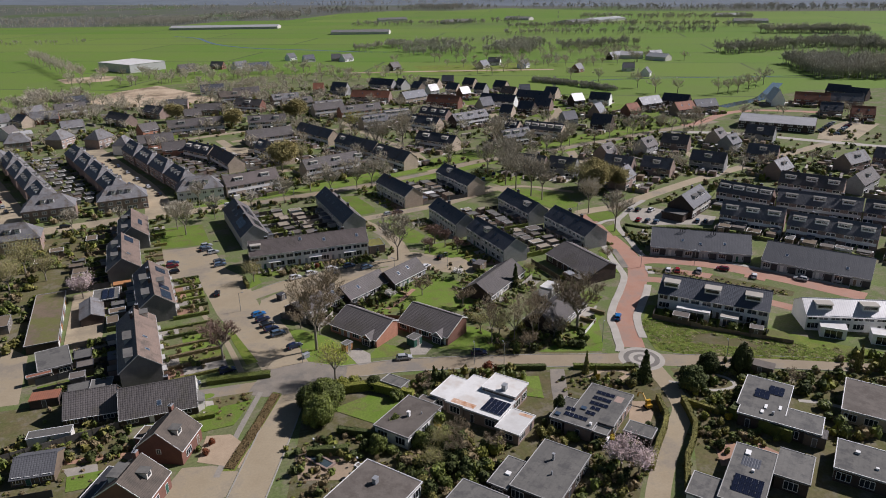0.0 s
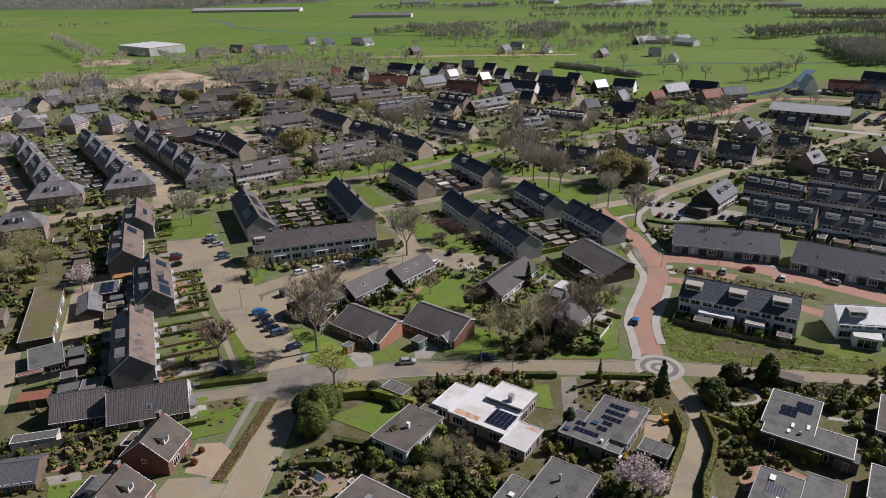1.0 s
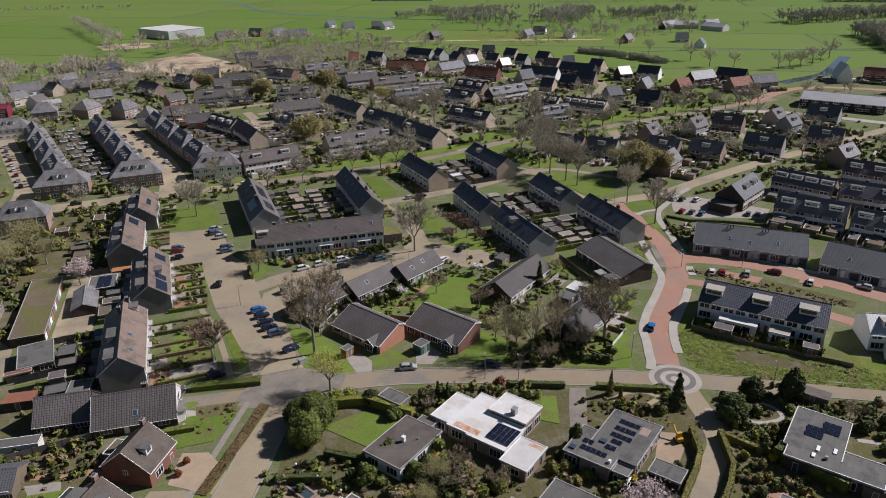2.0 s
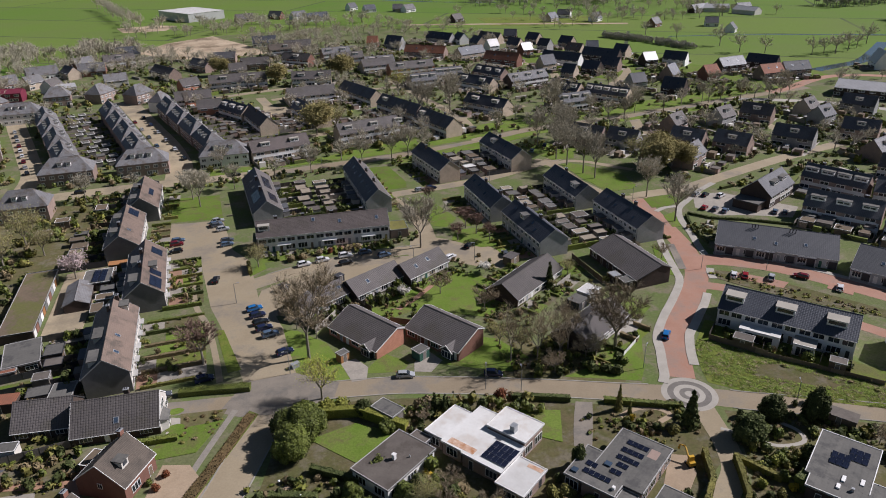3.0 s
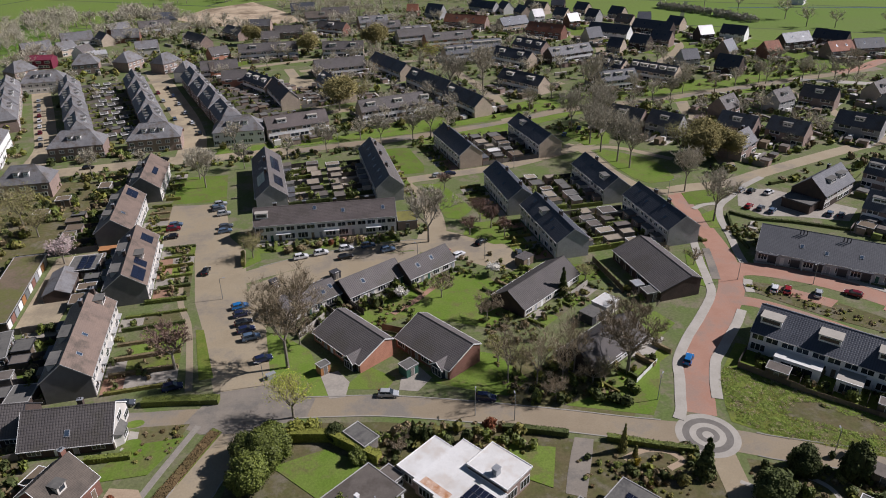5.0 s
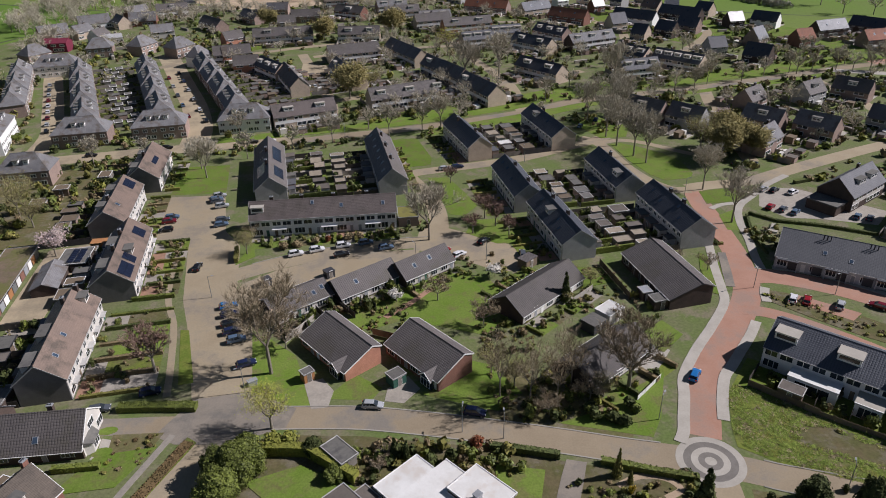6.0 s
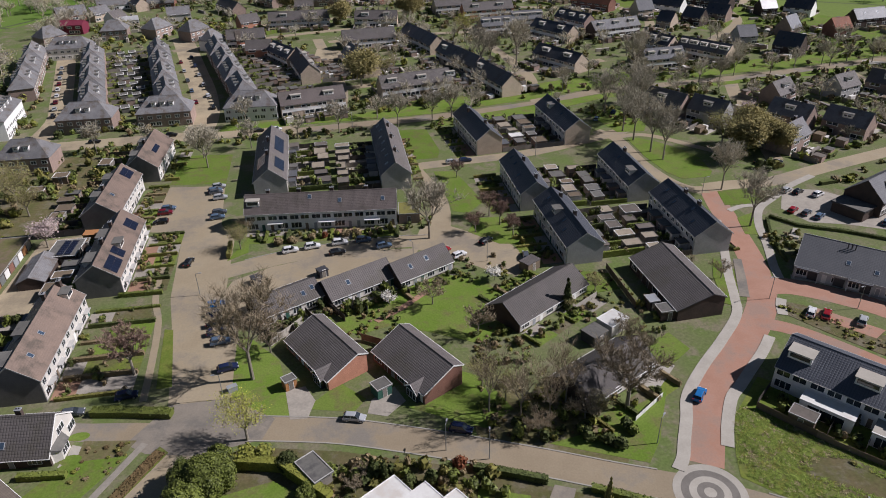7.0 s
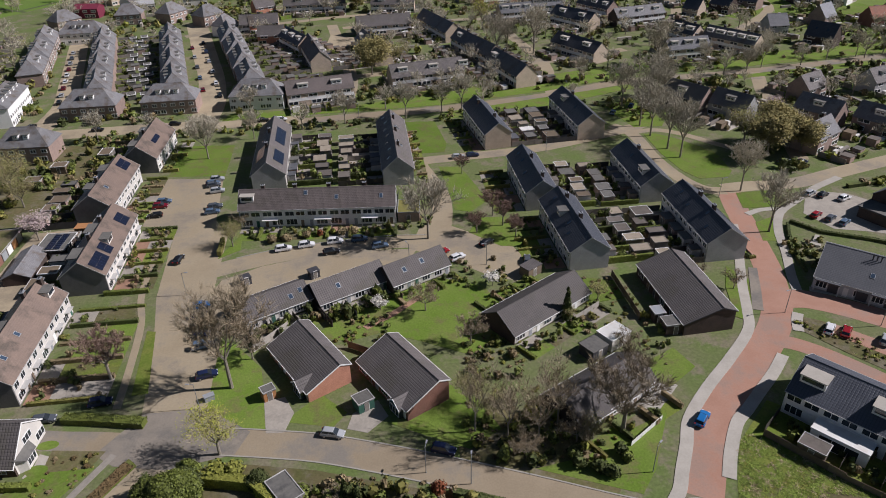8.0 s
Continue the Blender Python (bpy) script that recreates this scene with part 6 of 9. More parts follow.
for x, y, ang, L in ((60, 840, 20, 20), (95, 850, -40, 16), (118, 838, 30, 18), (135, 815, 10, 24), (205, 868, 10, 14), (190, 900, 30, 12), (248, 850, 30, 16), (268, 735, 30, 14), (238, 860, -20, 12), (-42, 640, 10, 18), (66, 655, 0, 20), (-70, 600, 40, 16), (-92, 570, 20, 20), (-110, 540, 30, 18), (-60, 570, 0, 18), (90, 620, 0, 22), (360, 700, 30, 14), (385, 720, -40, 14), (400, 680, 30, 12), (430, 620, 30, 14), (480, 600, -30, 12), (540, 700, 20, 30), (590, 690, 0, 18), (470, 560, 40, 12)):
    gable("farmhouse", "distant house under a dark roof among trees", x, y, ang, L, 9.5, 3.6, 8.6, rg.choice(("roof_dark", "roof_umber", "roof_grey", "roof_taupe")), rg.choice(("brick_red", "brick_tan", "render_white", "brick_dark")), max(2, int(L / 5)), far=2, windows="r", category="house", group="distant houses")
for x, y, ang, L, w in ((204, 1600, -24, 229, 34), (404, 1282, -28, 108, 24), (905, 1310, 10, 80, 50), (990, 1340, 15, 110, 40), (862, 1495, -60, 66, 24), (1186, 1108, -38, 66, 26), (690, 1478, 2, 66, 30), (557, 698, -32, 32, 18), (573, 663, -70, 26, 14), (1320, 1300, -30, 70, 26), (600, 1650, -10, 70, 26)):
    gable("farm_barn", "long distant barn with a pale sheet roof", x, y, ang, L, w, 4.5, 8.0, rg.choice(("metal_sheet", "roof_taupe")), "cream", 4, far=2, windows="", trim=None, category="barn", group="distant barns")
patch("parking_court", "sandy paved parking court by the newer houses", [(372, 283), (398, 302), (436, 312), (446, 296), (410, 280), (384, 268)], M["sandy_paver"], 0.05)
strip("village_road", "pale through road by the newer houses", [(300, 344), (340, 318), (362, 286), (378, 264), (400, 236), (440, 190)], 6.5, M["pavement"], 0.052)
strip("village_road", "red clinker street between newer houses", [(330, 350), (352, 356), (374, 366), (396, 372), (420, 366), (450, 340)], 7.0, M["red_brick_road"], 0.056)
patch("green_strip", "grass round the newer houses", [(222, 560), (280, 520), (330, 470), (352, 425), (405, 402), (398, 366), (330, 372), (300, 372), (262, 420), (236, 470)], M["lawn"], 0.02)
# ---- plants ----
def branch_tree(seed, height, spread, twigs, trunk_r, lean=0.0, fork=0.28, thick=0.035, sides=5):
    """Trunk with limbs, and a crown of fine twigs, as two shapes; also the twig tips."""
    r = random.Random(seed)
    wood, fine, tips = Shape(), Shape(), []

    def grow(p, d, length, rad, level):
        if level > 3:
            for k in range(3):
                q = p + d * length * 0.22 * k
                e = q + (d + Vector((r.uniform(-1, 1), r.uniform(-1, 1), r.uniform(-0.25, 0.6))) * (0.25 + 0.3 * k)).normalized() * length * r.uniform(0.75, 1.1)
                fine.blade(q, e, thick * 1.15, r.uniform(0, 3.1))
            tips.append(e)
            return
        seg = 3 if level < 2 else 2
        q = p.copy()
        for i in range(seg):
            d = (d + Vector((r.uniform(-1, 1), r.uniform(-1, 1), r.uniform(-0.25, 0.5))) * (0.10 + 0.07 * level)).normalized()
            nq = q + d * length / seg
            r0, r1 = rad * (1 - 0.45 * i / seg), rad * (1 - 0.45 * (i + 1) / seg)
            if level < 3:
                wood.limb(q, nq, r0, r1, sides if level < 2 else 4)
            else:
                fine.limb(q, nq, max(r0, thick * 0.6), max(r1, thick * 0.4), 3)
            if level < 4 and (i > 0 or level > 0):
                for k in range(2 if level < 3 else twigs):
                    away = Vector((r.uniform(-1, 1), r.uniform(-1, 1), r.uniform(-0.2, 0.9)))
                    nd = (d * 0.62 + away.normalized() * spread).normalized()
                    grow(nq, nd, length * r.uniform(0.45, 0.72), r1 * 0.55, level + 1)
            q = nq
        if level < 3:
            for k in range(2):
                away = Vector((r.uniform(-1, 1), r.uniform(-1, 1), r.uniform(0, 0.8)))
                grow(q, (d * 0.7 + away.normalized() * spread * 0.8).normalized(), length * r.uniform(0.5, 0.75), r1 * 0.6, level + 1)

    top = Vector((lean * height * fork, 0, height * fork))
    wood.limb((0, 0, -0.2), top, trunk_r * 1.15, trunk_r * 0.85, 7)
    for k in range(4):
        a = 6.28319 * k / 4 + r.uniform(-0.5, 0.5)
        grow(top, Vector((math.cos(a) * spread, math.sin(a) * spread, r.uniform(0.8, 1.3))).normalized(), height * r.uniform(0.3, 0.4), trunk_r * 0.6, 1)
    return wood, fine, tips


def leaf_quads(s, centre, size, count, spread, r, flat_up=0.9):
    for k in range(count):
        c = Vector(centre) + Vector((r.gauss(0, spread), r.gauss(0, spread), r.gauss(0, spread * 0.8)))
        n = Vector((r.uniform(-1, 1), r.uniform(-1, 1), r.uniform(-0.4, 1) + flat_up)).normalized()
        u = n.orthogonal().normalized()
        w = n.cross(u)
        h = size * r.uniform(0.6, 1.3) / 2
        s.face((c - u * h * 1.2 - w * h, c + u * h * 1.2 - w * h * 0.8, c + w * h * 1.3))


PROTO = {}


def place(key, x, y, size=1.0, turn=None, height=None, label=""):
    """Sets one plant of a kind at a place: the kind's first copy is itself."""
    r = random.Random(int(x * 31 + y * 17))
    turn = r.uniform(0, 360) if turn is None else turn
    m = pose(x, y, 0, 0, 0, turn) @ Matrix.Diagonal((size, size, height or size, 1))
    ob, used = PROTO[key]
    if not used:
        PROTO[key] = (ob, True)
        ob.matrix_basis = m
    else:
        ob = copy_thing(ob, m)
        ob.matrix_basis = m
    if label:
        ob["label"] = label
    return ob


def tree_kind(key, label, seed, height, spread, twigs, trunk_r, twig_mat, leaf=None, leaf_n=0, leaf_size=0.2, thick=0.035, fork=0.28, name="tree", category="tree", leaf_spread=0.45, group="bare trees"):
    wood, fine, tips = branch_tree(seed, height, spread, twigs, trunk_r, thick=thick, fork=fork)
    root = thing(name, label, category, 0, 0, group=group)
    part("trunk", wood, M["bark"], root)
    mats = [M[twig_mat]]
    if leaf:
        r = random.Random(seed + 9)
        mats.append(M[leaf])
        i0 = len(fine.f)
        for p in tips:
            leaf_quads(fine, p, leaf_size, leaf_n, leaf_spread, r)
        for i in range(i0, len(fine.f)):
            fine.m[i] = 1
    part("crown", fine, mats, root)
    PROTO[key] = (root, False)


BARE = "leafless tree with a broad crown of fine grey-brown twigs"
tree_kind("oak", BARE, 3, 14.5, 0.54, 8, 0.26, "twig_brown", thick=0.022, fork=0.34)
tree_kind("oak2", BARE, 8, 13.5, 0.66, 8, 0.32, "twig_brown", thick=0.026)
tree_kind("tall", "tall slender leafless tree with upright branches", 5, 15.0, 0.55, 6, 0.26, "twig", thick=0.03)
tree_kind("small", "small leafless garden tree, thin twigs", 12, 5.5, 0.9, 3, 0.13, "twig_brown", thick=0.022)
tree_kind("pollard", "pollarded tree with a dense reddish twig head", 14, 5.5, 0.75, 5, 0.17, "twig_red", thick=0.025, fork=0.4)
tree_kind("olive", "tree breaking into olive-yellow bud", 21, 10.5, 0.85, 1, 0.26, "twig_brown", "bud_olive", 12, 0.17, leaf_spread=0.9, group="budding trees")
tree_kind("ochre", "broad tree hung with ochre catkins", 22, 9.5, 0.66, 2, 0.24, "twig", "bud_ochre", 30, 0.36, leaf_spread=0.85, group="budding trees")
tree_kind("lime", "willow in fresh yellow-green bud", 23, 10.0, 0.8, 1, 0.26, "twig_brown", "bud_lime", 9, 0.16, leaf_spread=0.6, group="budding trees")
tree_kind("magnolia", "magnolia in full pale pink blossom", 25, 6.5, 0.9, 1, 0.18, "twig", "blossom", 6, 0.24, thick=0.03, leaf_spread=0.5, group="blossoming trees")
tree_kind("white_bloom", "small tree in white blossom", 26, 4.0, 0.9, 1, 0.1, "twig", "blossom_white", 5, 0.22, thick=0.02, leaf_spread=0.25, group="blossoming trees")
tree_kind("thin", "slim leafless garden tree with an open crown", 29, 12.0, 0.5, 2, 0.17, "twig_brown", thick=0.026, fork=0.34)
tree_kind("oak3", "tall leafless street tree with a high twiggy crown", 17, 12.5, 0.6, 5, 0.24, "twig", thick=0.032, fork=0.4)


def simple_tree(key, label, seed, height, limbs, twigs, leaf=None):
    """A lighter leafless tree for the distance."""
    r = random.Random(seed)
    wood, fine = Shape(), Shape()
    wood.limb((0, 0, -0.2), (0, 0, height * 0.4), 0.28, 0.2, 5)
    tips = []
    for k in range(limbs):
        a, el = r.uniform(0, 6.283), r.uniform(0.25, 1.35)
        b = Vector((0, 0, height * r.uniform(0.26, 0.42)))
        t = b + Vector((math.cos(a) * math.cos(el), math.sin(a) * math.cos(el), math.sin(el))) * height * r.uniform(0.32, 0.56)
        fine.limb(b, t, 0.12, 0.05, 3)
        for j in range(twigs):
            o = b.lerp(t, r.uniform(0.35, 1))
            d = ((t - b).normalized() * 0.7 + Vector((r.uniform(-1, 1), r.uniform(-1, 1), r.uniform(-0.3, 0.9)))).normalized()
            e = o + d * height * r.uniform(0.08, 0.17)
            fine.blade(o, e, 0.075, r.uniform(0, 3.1))
            tips.append(e)
            for q in range(7):
                o2 = o.lerp(e, r.uniform(0.2, 1))
                d2 = (d * 0.6 + Vector((r.uniform(-1, 1), r.uniform(-1, 1), r.uniform(-0.4, 0.8)))).normalized()
                fine.blade(o2, o2 + d2 * height * r.uniform(0.05, 0.14), 0.06, r.uniform(0, 3.1))
    mats = [M["twig"]]
    if leaf:
        n0 = len(fine.f)
        mats.append(M[leaf])
        for q in tips:
            leaf_quads(fine, q, 0.34, 4, 0.8, r)
        for i in range(n0, len(fine.f)):
            fine.m[i] = 1
    root = thing("tree", label, "tree", 0, 0, group="bare trees")
    part("trunk", wood, M["bark"], root)
    part("crown", fine, mats, root)
    PROTO[key] = (root, False)


simple_tree("fartree", BARE, 31, 11.5, 14, 7)
simple_tree("fartree2", BARE, 37, 12.5, 14, 7)
simple_tree("farochre", "distant tree in ochre catkins", 38, 10.5, 12, 4, "bud_ochre")


def bush_shape(seed, n, size, tall=1.0, lumps=5, cone=False):
    """A shrub of many leaf-sized faces round an uneven form, about one metre in radius."""
    r = random.Random(seed)
    s = Shape()
    blobs = [(Vector((0, 0, 0.75 * tall)), 0.8 if lumps < 8 else 0.66)] + [(Vector((r.uniform(-0.45, 0.45), r.uniform(-0.45, 0.45), r.uniform(0.4, 1.15) * tall)), r.uniform(0.4, 0.65)) for _ in range(lumps)]
    if lumps > 8:
        blobs += [(Vector((math.cos(a) * 0.68, math.sin(a) * 0.68, z * tall)), r.uniform(0.22, 0.4)) for a, z in ((r.uniform(0, 6.283), r.uniform(0.3, 1.1)) for _ in range(16))] + [(Vector((r.uniform(-0.3, 0.3), r.uniform(-0.3, 0.3), 1.35 * tall)), r.uniform(0.2, 0.34)) for _ in range(4)]
    if cone:
        blobs = [(Vector((r.uniform(-0.06, 0.06), r.uniform(-0.06, 0.06), tall * 2 * k / 7)), 0.95 * (1 - k / 7.6) + 0.05) for k in range(8)]
    light = lumps <= 2
    sides = 4 if light else 6
    for c, rad in blobs:
        ring = []
        for zz, rr in ((-0.6, 0.7), (0.6, 0.6)) if light else ((-0.75, 0.5), (0.0, 0.82), (0.7, 0.5)):
            ring.append([c + Vector((math.cos(6.28319 * k / sides) * rr * rad, math.sin(6.28319 * k / sides) * rr * rad, zz * rad * (tall if not cone else 0.5))) for k in range(sides)])
        for low, high in zip(ring[:-1], ring[1:]):
            for k in range(sides):
                s.face((low[k], low[(k + 1) % sides], high[(k + 1) % sides], high[k]))
        s.face(ring[-1])
    for i in range(n):
        c, rad = r.choice(blobs)
        d = Vector((r.gauss(0, 1), r.gauss(0, 1), r.gauss(0.25, 1))).normalized()
        p = c + Vector((d.x * rad, d.y * rad, d.z * rad * (tall if not cone else 0.8))) * r.uniform(0.85, 1.12)
        if p.z < 0.03:
            p.z = 0.03
        nrm = (d + Vector((r.uniform(-1, 1), r.uniform(-1, 1), r.uniform(-1, 1))) * 0.75).normalized()
        u = nrm.orthogonal().normalized()
        w = nrm.cross(u)
        h = size * r.uniform(0.6, 1.4) / 2
        if light:
            s.face((p - u * h * 1.2 - w * h * 0.8, p + u * h * 1.2 - w * h, p + w * h * 1.3))
        else:
            s.face((p - u * h - w * h * 0.6, p + u * h * 0.3 - w * h, p + u * h + w * h * 0.5, p - u * h * 0.4 + w * h))
    return s


def bush_kind(key, label, seed, n, size, mat, tall=1.0, lumps=5, cone=False, name="shrub", category="shrub", group="shrubs"):
    ob = solid(name, bush_shape(seed, n, size, tall, lumps, cone), M[mat], label, category, group=group)
    PROTO[key] = (ob, False)


for k in range(3):
    bush_kind("green%d" % k, "rounded green evergreen garden shrub", 40 + k, 340, 0.26, "leaf_green")
    bush_kind("dark%d" % k, "dark dense evergreen garden shrub", 50 + k, 340, 0.26, "leaf_dark")
    bush_kind("olive_bush%d" % k, "loose olive-green garden shrub", 60 + k, 340, 0.25, "leaf_olive")
    bush_kind("brown%d" % k, "dry brown leafless shrub", 70 + k, 380, 0.2, "leaf_brown", 0.8)
for k in range(3):
    bush_kind("lowgreen%d" % k, "rounded green evergreen garden shrub", 140 + k, 44, 0.5, "leaf_green", 1.0, 1)
    bush_kind("lowdark%d" % k, "dark dense evergreen garden shrub", 150 + k, 44, 0.5, "leaf_dark", 1.0, 1)
    bush_kind("lowolive_bush%d" % k, "loose olive-green garden shrub", 160 + k, 44, 0.48, "leaf_olive", 1.0, 1)
    bush_kind("lowbrown%d" % k, "dry brown leafless shrub", 170 + k, 44, 0.46, "leaf_brown", 0.8, 1)
bush_kind("lime0", "yellow-green budding garden shrub", 90, 460, 0.22, "leaf_lime")
bush_kind("lowlime0", "yellow-green budding garden shrub", 91, 34, 0.58, "leaf_lime", 1.0, 1)
for k, key in enumerate(("leaf_brown", "leaf_olive", "leaf_lime", "leaf_verge", "leaf_green")):
    bush_kind("herb%d" % k, "low garden perennials", 190 + k, 90, 0.26, key, 0.6, 2)
bush_kind("yellow", "forsythia bush in yellow flower", 80, 420, 0.22, "leaf_yellow")
bush_kind("rust", "clipped rust-red garden shrub", 81, 420, 0.2, "leaf_rust")
bush_kind("conifer", "dark pointed garden conifer", 82, 800, 0.3, "leaf_dark", 1.6, cone=True, name="conifer", category="conifer", group="conifers")
bush_kind("conifer2", "slim olive-green garden conifer", 83, 800, 0.26, "leaf_olive", 1.6, cone=True, name="conifer", category="conifer", group="conifers")
bush_kind("big", "broad glossy green evergreen tree", 84, 4200, 0.105, "leaf_green", 1.05, 9, name="evergreen_tree", category="tree", group="evergreen trees")
bush_kind("huge", "broad glossy green evergreen tree", 86, 11000, 0.062, "leaf_green", 1.05, 9, name="evergreen_tree", category="tree", group="evergreen trees")
bush_kind("bigdark", "broad dark evergreen tree", 85, 4200, 0.105, "leaf_dark", 1.05, 9, name="evergreen_tree", category="tree", group="evergreen trees")


def hedge(label, pts, width, height, mat="leaf_green", dens=42, group="hedges"):
    """A clipped hedge along a line: a core and a coat of leaf faces."""
    r = random.Random(int(pts[0][0] * 9 + pts[0][1]))
    s = Shape()
    for (x0, y0), (x1, y1) in zip(pts[:-1], pts[1:]):
        d = Vector((x1 - x0, y1 - y0, 0))
        L = d.length
        d.normalize()
        n = Vector((-d.y, d.x, 0))
        a = Vector((x0, y0, 0))
        h = width / 2 - 0.06
        low = [a - n * h, a + d * L - n * h, a + d * L + n * h, a + n * h]
        s.prism(low, [p + Vector((0, 0, height - 0.06)) for p in low])
        for i in range(int(L * dens * (width + 2 * height) / 2.5)):
            q = r.uniform(-height, width + height)
            t = r.uniform(-0.1, L + 0.1)
            if 0 < q < width:
                p, nr = a + d * t + n * (q - width / 2) + Vector((0, 0, height + r.uniform(-0.05, 0.08))), Vector((0, 0, 1))
            elif q <= 0:
                p, nr = a + d * t - n * (width / 2 + r.uniform(-0.04, 0.06)) + Vector((0, 0, height + q)), -n
            else:
                p, nr = a + d * t + n * (width / 2 + r.uniform(-0.04, 0.06)) + Vector((0, 0, q - width)), n
            nr = (nr + Vector((r.uniform(-1, 1), r.uniform(-1, 1), r.uniform(-1, 1))) * 0.7).normalized()
            u = nr.orthogonal().normalized()
            w = nr.cross(u)
            e = r.uniform(0.05, 0.12)
            s.face((p - u * e - w * e, p + u * e - w * e, p + u * e + w * e, p - u * e + w * e))
    solid("hedge", s, M[mat], label, "hedge", group=group)


# trees near the streets
for key, x, y, size in (("oak", 35, 163, 1.4), ("lime", 35.5, 146.4, 1.0), ("thin", 79.3, 146, 1.0), ("olive", 83, 148.5, 0.6), ("thin", 84.4, 142.6, 1.05), ("thin", 89.5, 141.6, 1.0), ("thin", 94, 146, 0.95), ("olive", 99, 141.6, 0.5), ("small", 96, 141, 1.2), ("small", 87, 138.6, 1.0), ("olive", 79.4, 153, 0.6),
                        ("oak2", 104.6, 142.5, 1.2), ("small", 73.8, 182.5, 1.25), ("tall", 77.2, 213.4, 1.15), ("pollard", 91, 251, 0.9), ("pollard", 95.6, 223, 1.2), ("pollard", 97.4, 217.4, 1.1), ("pollard", 99.6, 211, 1.0), ("pollard", 90, 214.6, 0.95), ("tall", 11, 275, 0.95), ("tall", 8.4, 284, 0.8),
                        ("oak3", 23.9, 290, 0.7), ("small", 33.9, 177, 1.1), ("small", 38, 171, 1.2), ("magnolia", -24, 227, 1.25), ("olive", -43, 258, 1.2), ("olive", -46, 242, 1.1), ("olive", -36, 248, 0.9), ("pollard", 11.2, 168.6, 1.75),
                        ("oak3", 156.5, 297, 1.2), ("oak3", 157.4, 280, 1.15), ("oak3", 157.6, 270.5, 1.2), ("oak3", 159.1, 259.2, 1.25), ("oak3", 160.4, 252, 1.2), ("ochre", 66, 356, 1.5), ("olive", 77, 363, 1.1), ("ochre", 102, 484, 1.6), ("ochre", 26, 532, 1.2), ("ochre", 60, 484, 1.3), ("lime", 125, 425, 1.5), ("oak3", 141, 375, 1.5), ("tall", 189, 347, 1.3), ("oak3", 98, 304, 1.0), ("oak3", 166, 290, 1.2), ("oak3", 170, 300, 1.2), ("oak3", 176, 308, 1.1), ("oak3", 167.8, 227, 1.05), ("oak3", 164, 204, 1.1), ("ochre", 188, 250, 1.3), ("ochre", 194, 256, 1.3), ("olive", 184, 258, 1.3), ("ochre", 199, 250, 1.1), 
                        ("magnolia", 209, 286, 0.9), ("oak3", 77, 301, 0.9), ("oak3", 90.5, 304, 0.8), ("tall", 55, 299, 0.8), ("oak3", 123, 372, 1.3), ("oak3", 129, 378, 1.1), ("magnolia", 78.4, 88.6, 1.15), ("magnolia", 80.6, 85.8, 0.95), ("small", 137, 186, 0.8), ("small", 143.4, 181, 0.9), ("small", 112, 164, 0.9),
                        ("white_bloom", 64, 184, 0.8), ("white_bloom", 90, 190, 0.9), ("white_bloom", 94, 171.6, 0.7), ("olive", 27.4, 216.6, 0.65), ("small", 29, 226, 0.9), ("small", 82, 170, 1.3), ("olive", 112, 181, 0.45), ("small", 135, 96.5, 0.8), ("small", 50.5, 107, 0.9), ("olive", 48, 110.4, 0.5), ("olive", 44, 105, 0.45), ("small", 58, 103.8, 0.9), ("small", 53, 112, 0.9),
                        ("small", 55.6, 134.6, 0.55), ("small", 54, 131.4, 0.55), ("olive", 104, 175, 0.3)):
    place(key, x, y, size)
for i, (x, y) in enumerate(((207, 341), (217, 339), (223, 333), (231, 336), (249, 336.5), (264, 342), (279, 344), (293, 346), (281, 341), (304, 343), (311, 340), (319, 338), (325, 336), (199, 325), (211, 329), (220, 328), (315, 351), (330, 353), (346, 356), (178, 338), (190, 345), (150, 330), (108, 316), (70, 312), (20, 313), (40, 296), (-12, 298), (-30, 296))):
    place(("oak3", "fartree2", "fartree")[i % 3], x, y, 0.75 + 0.1 * (i % 3))
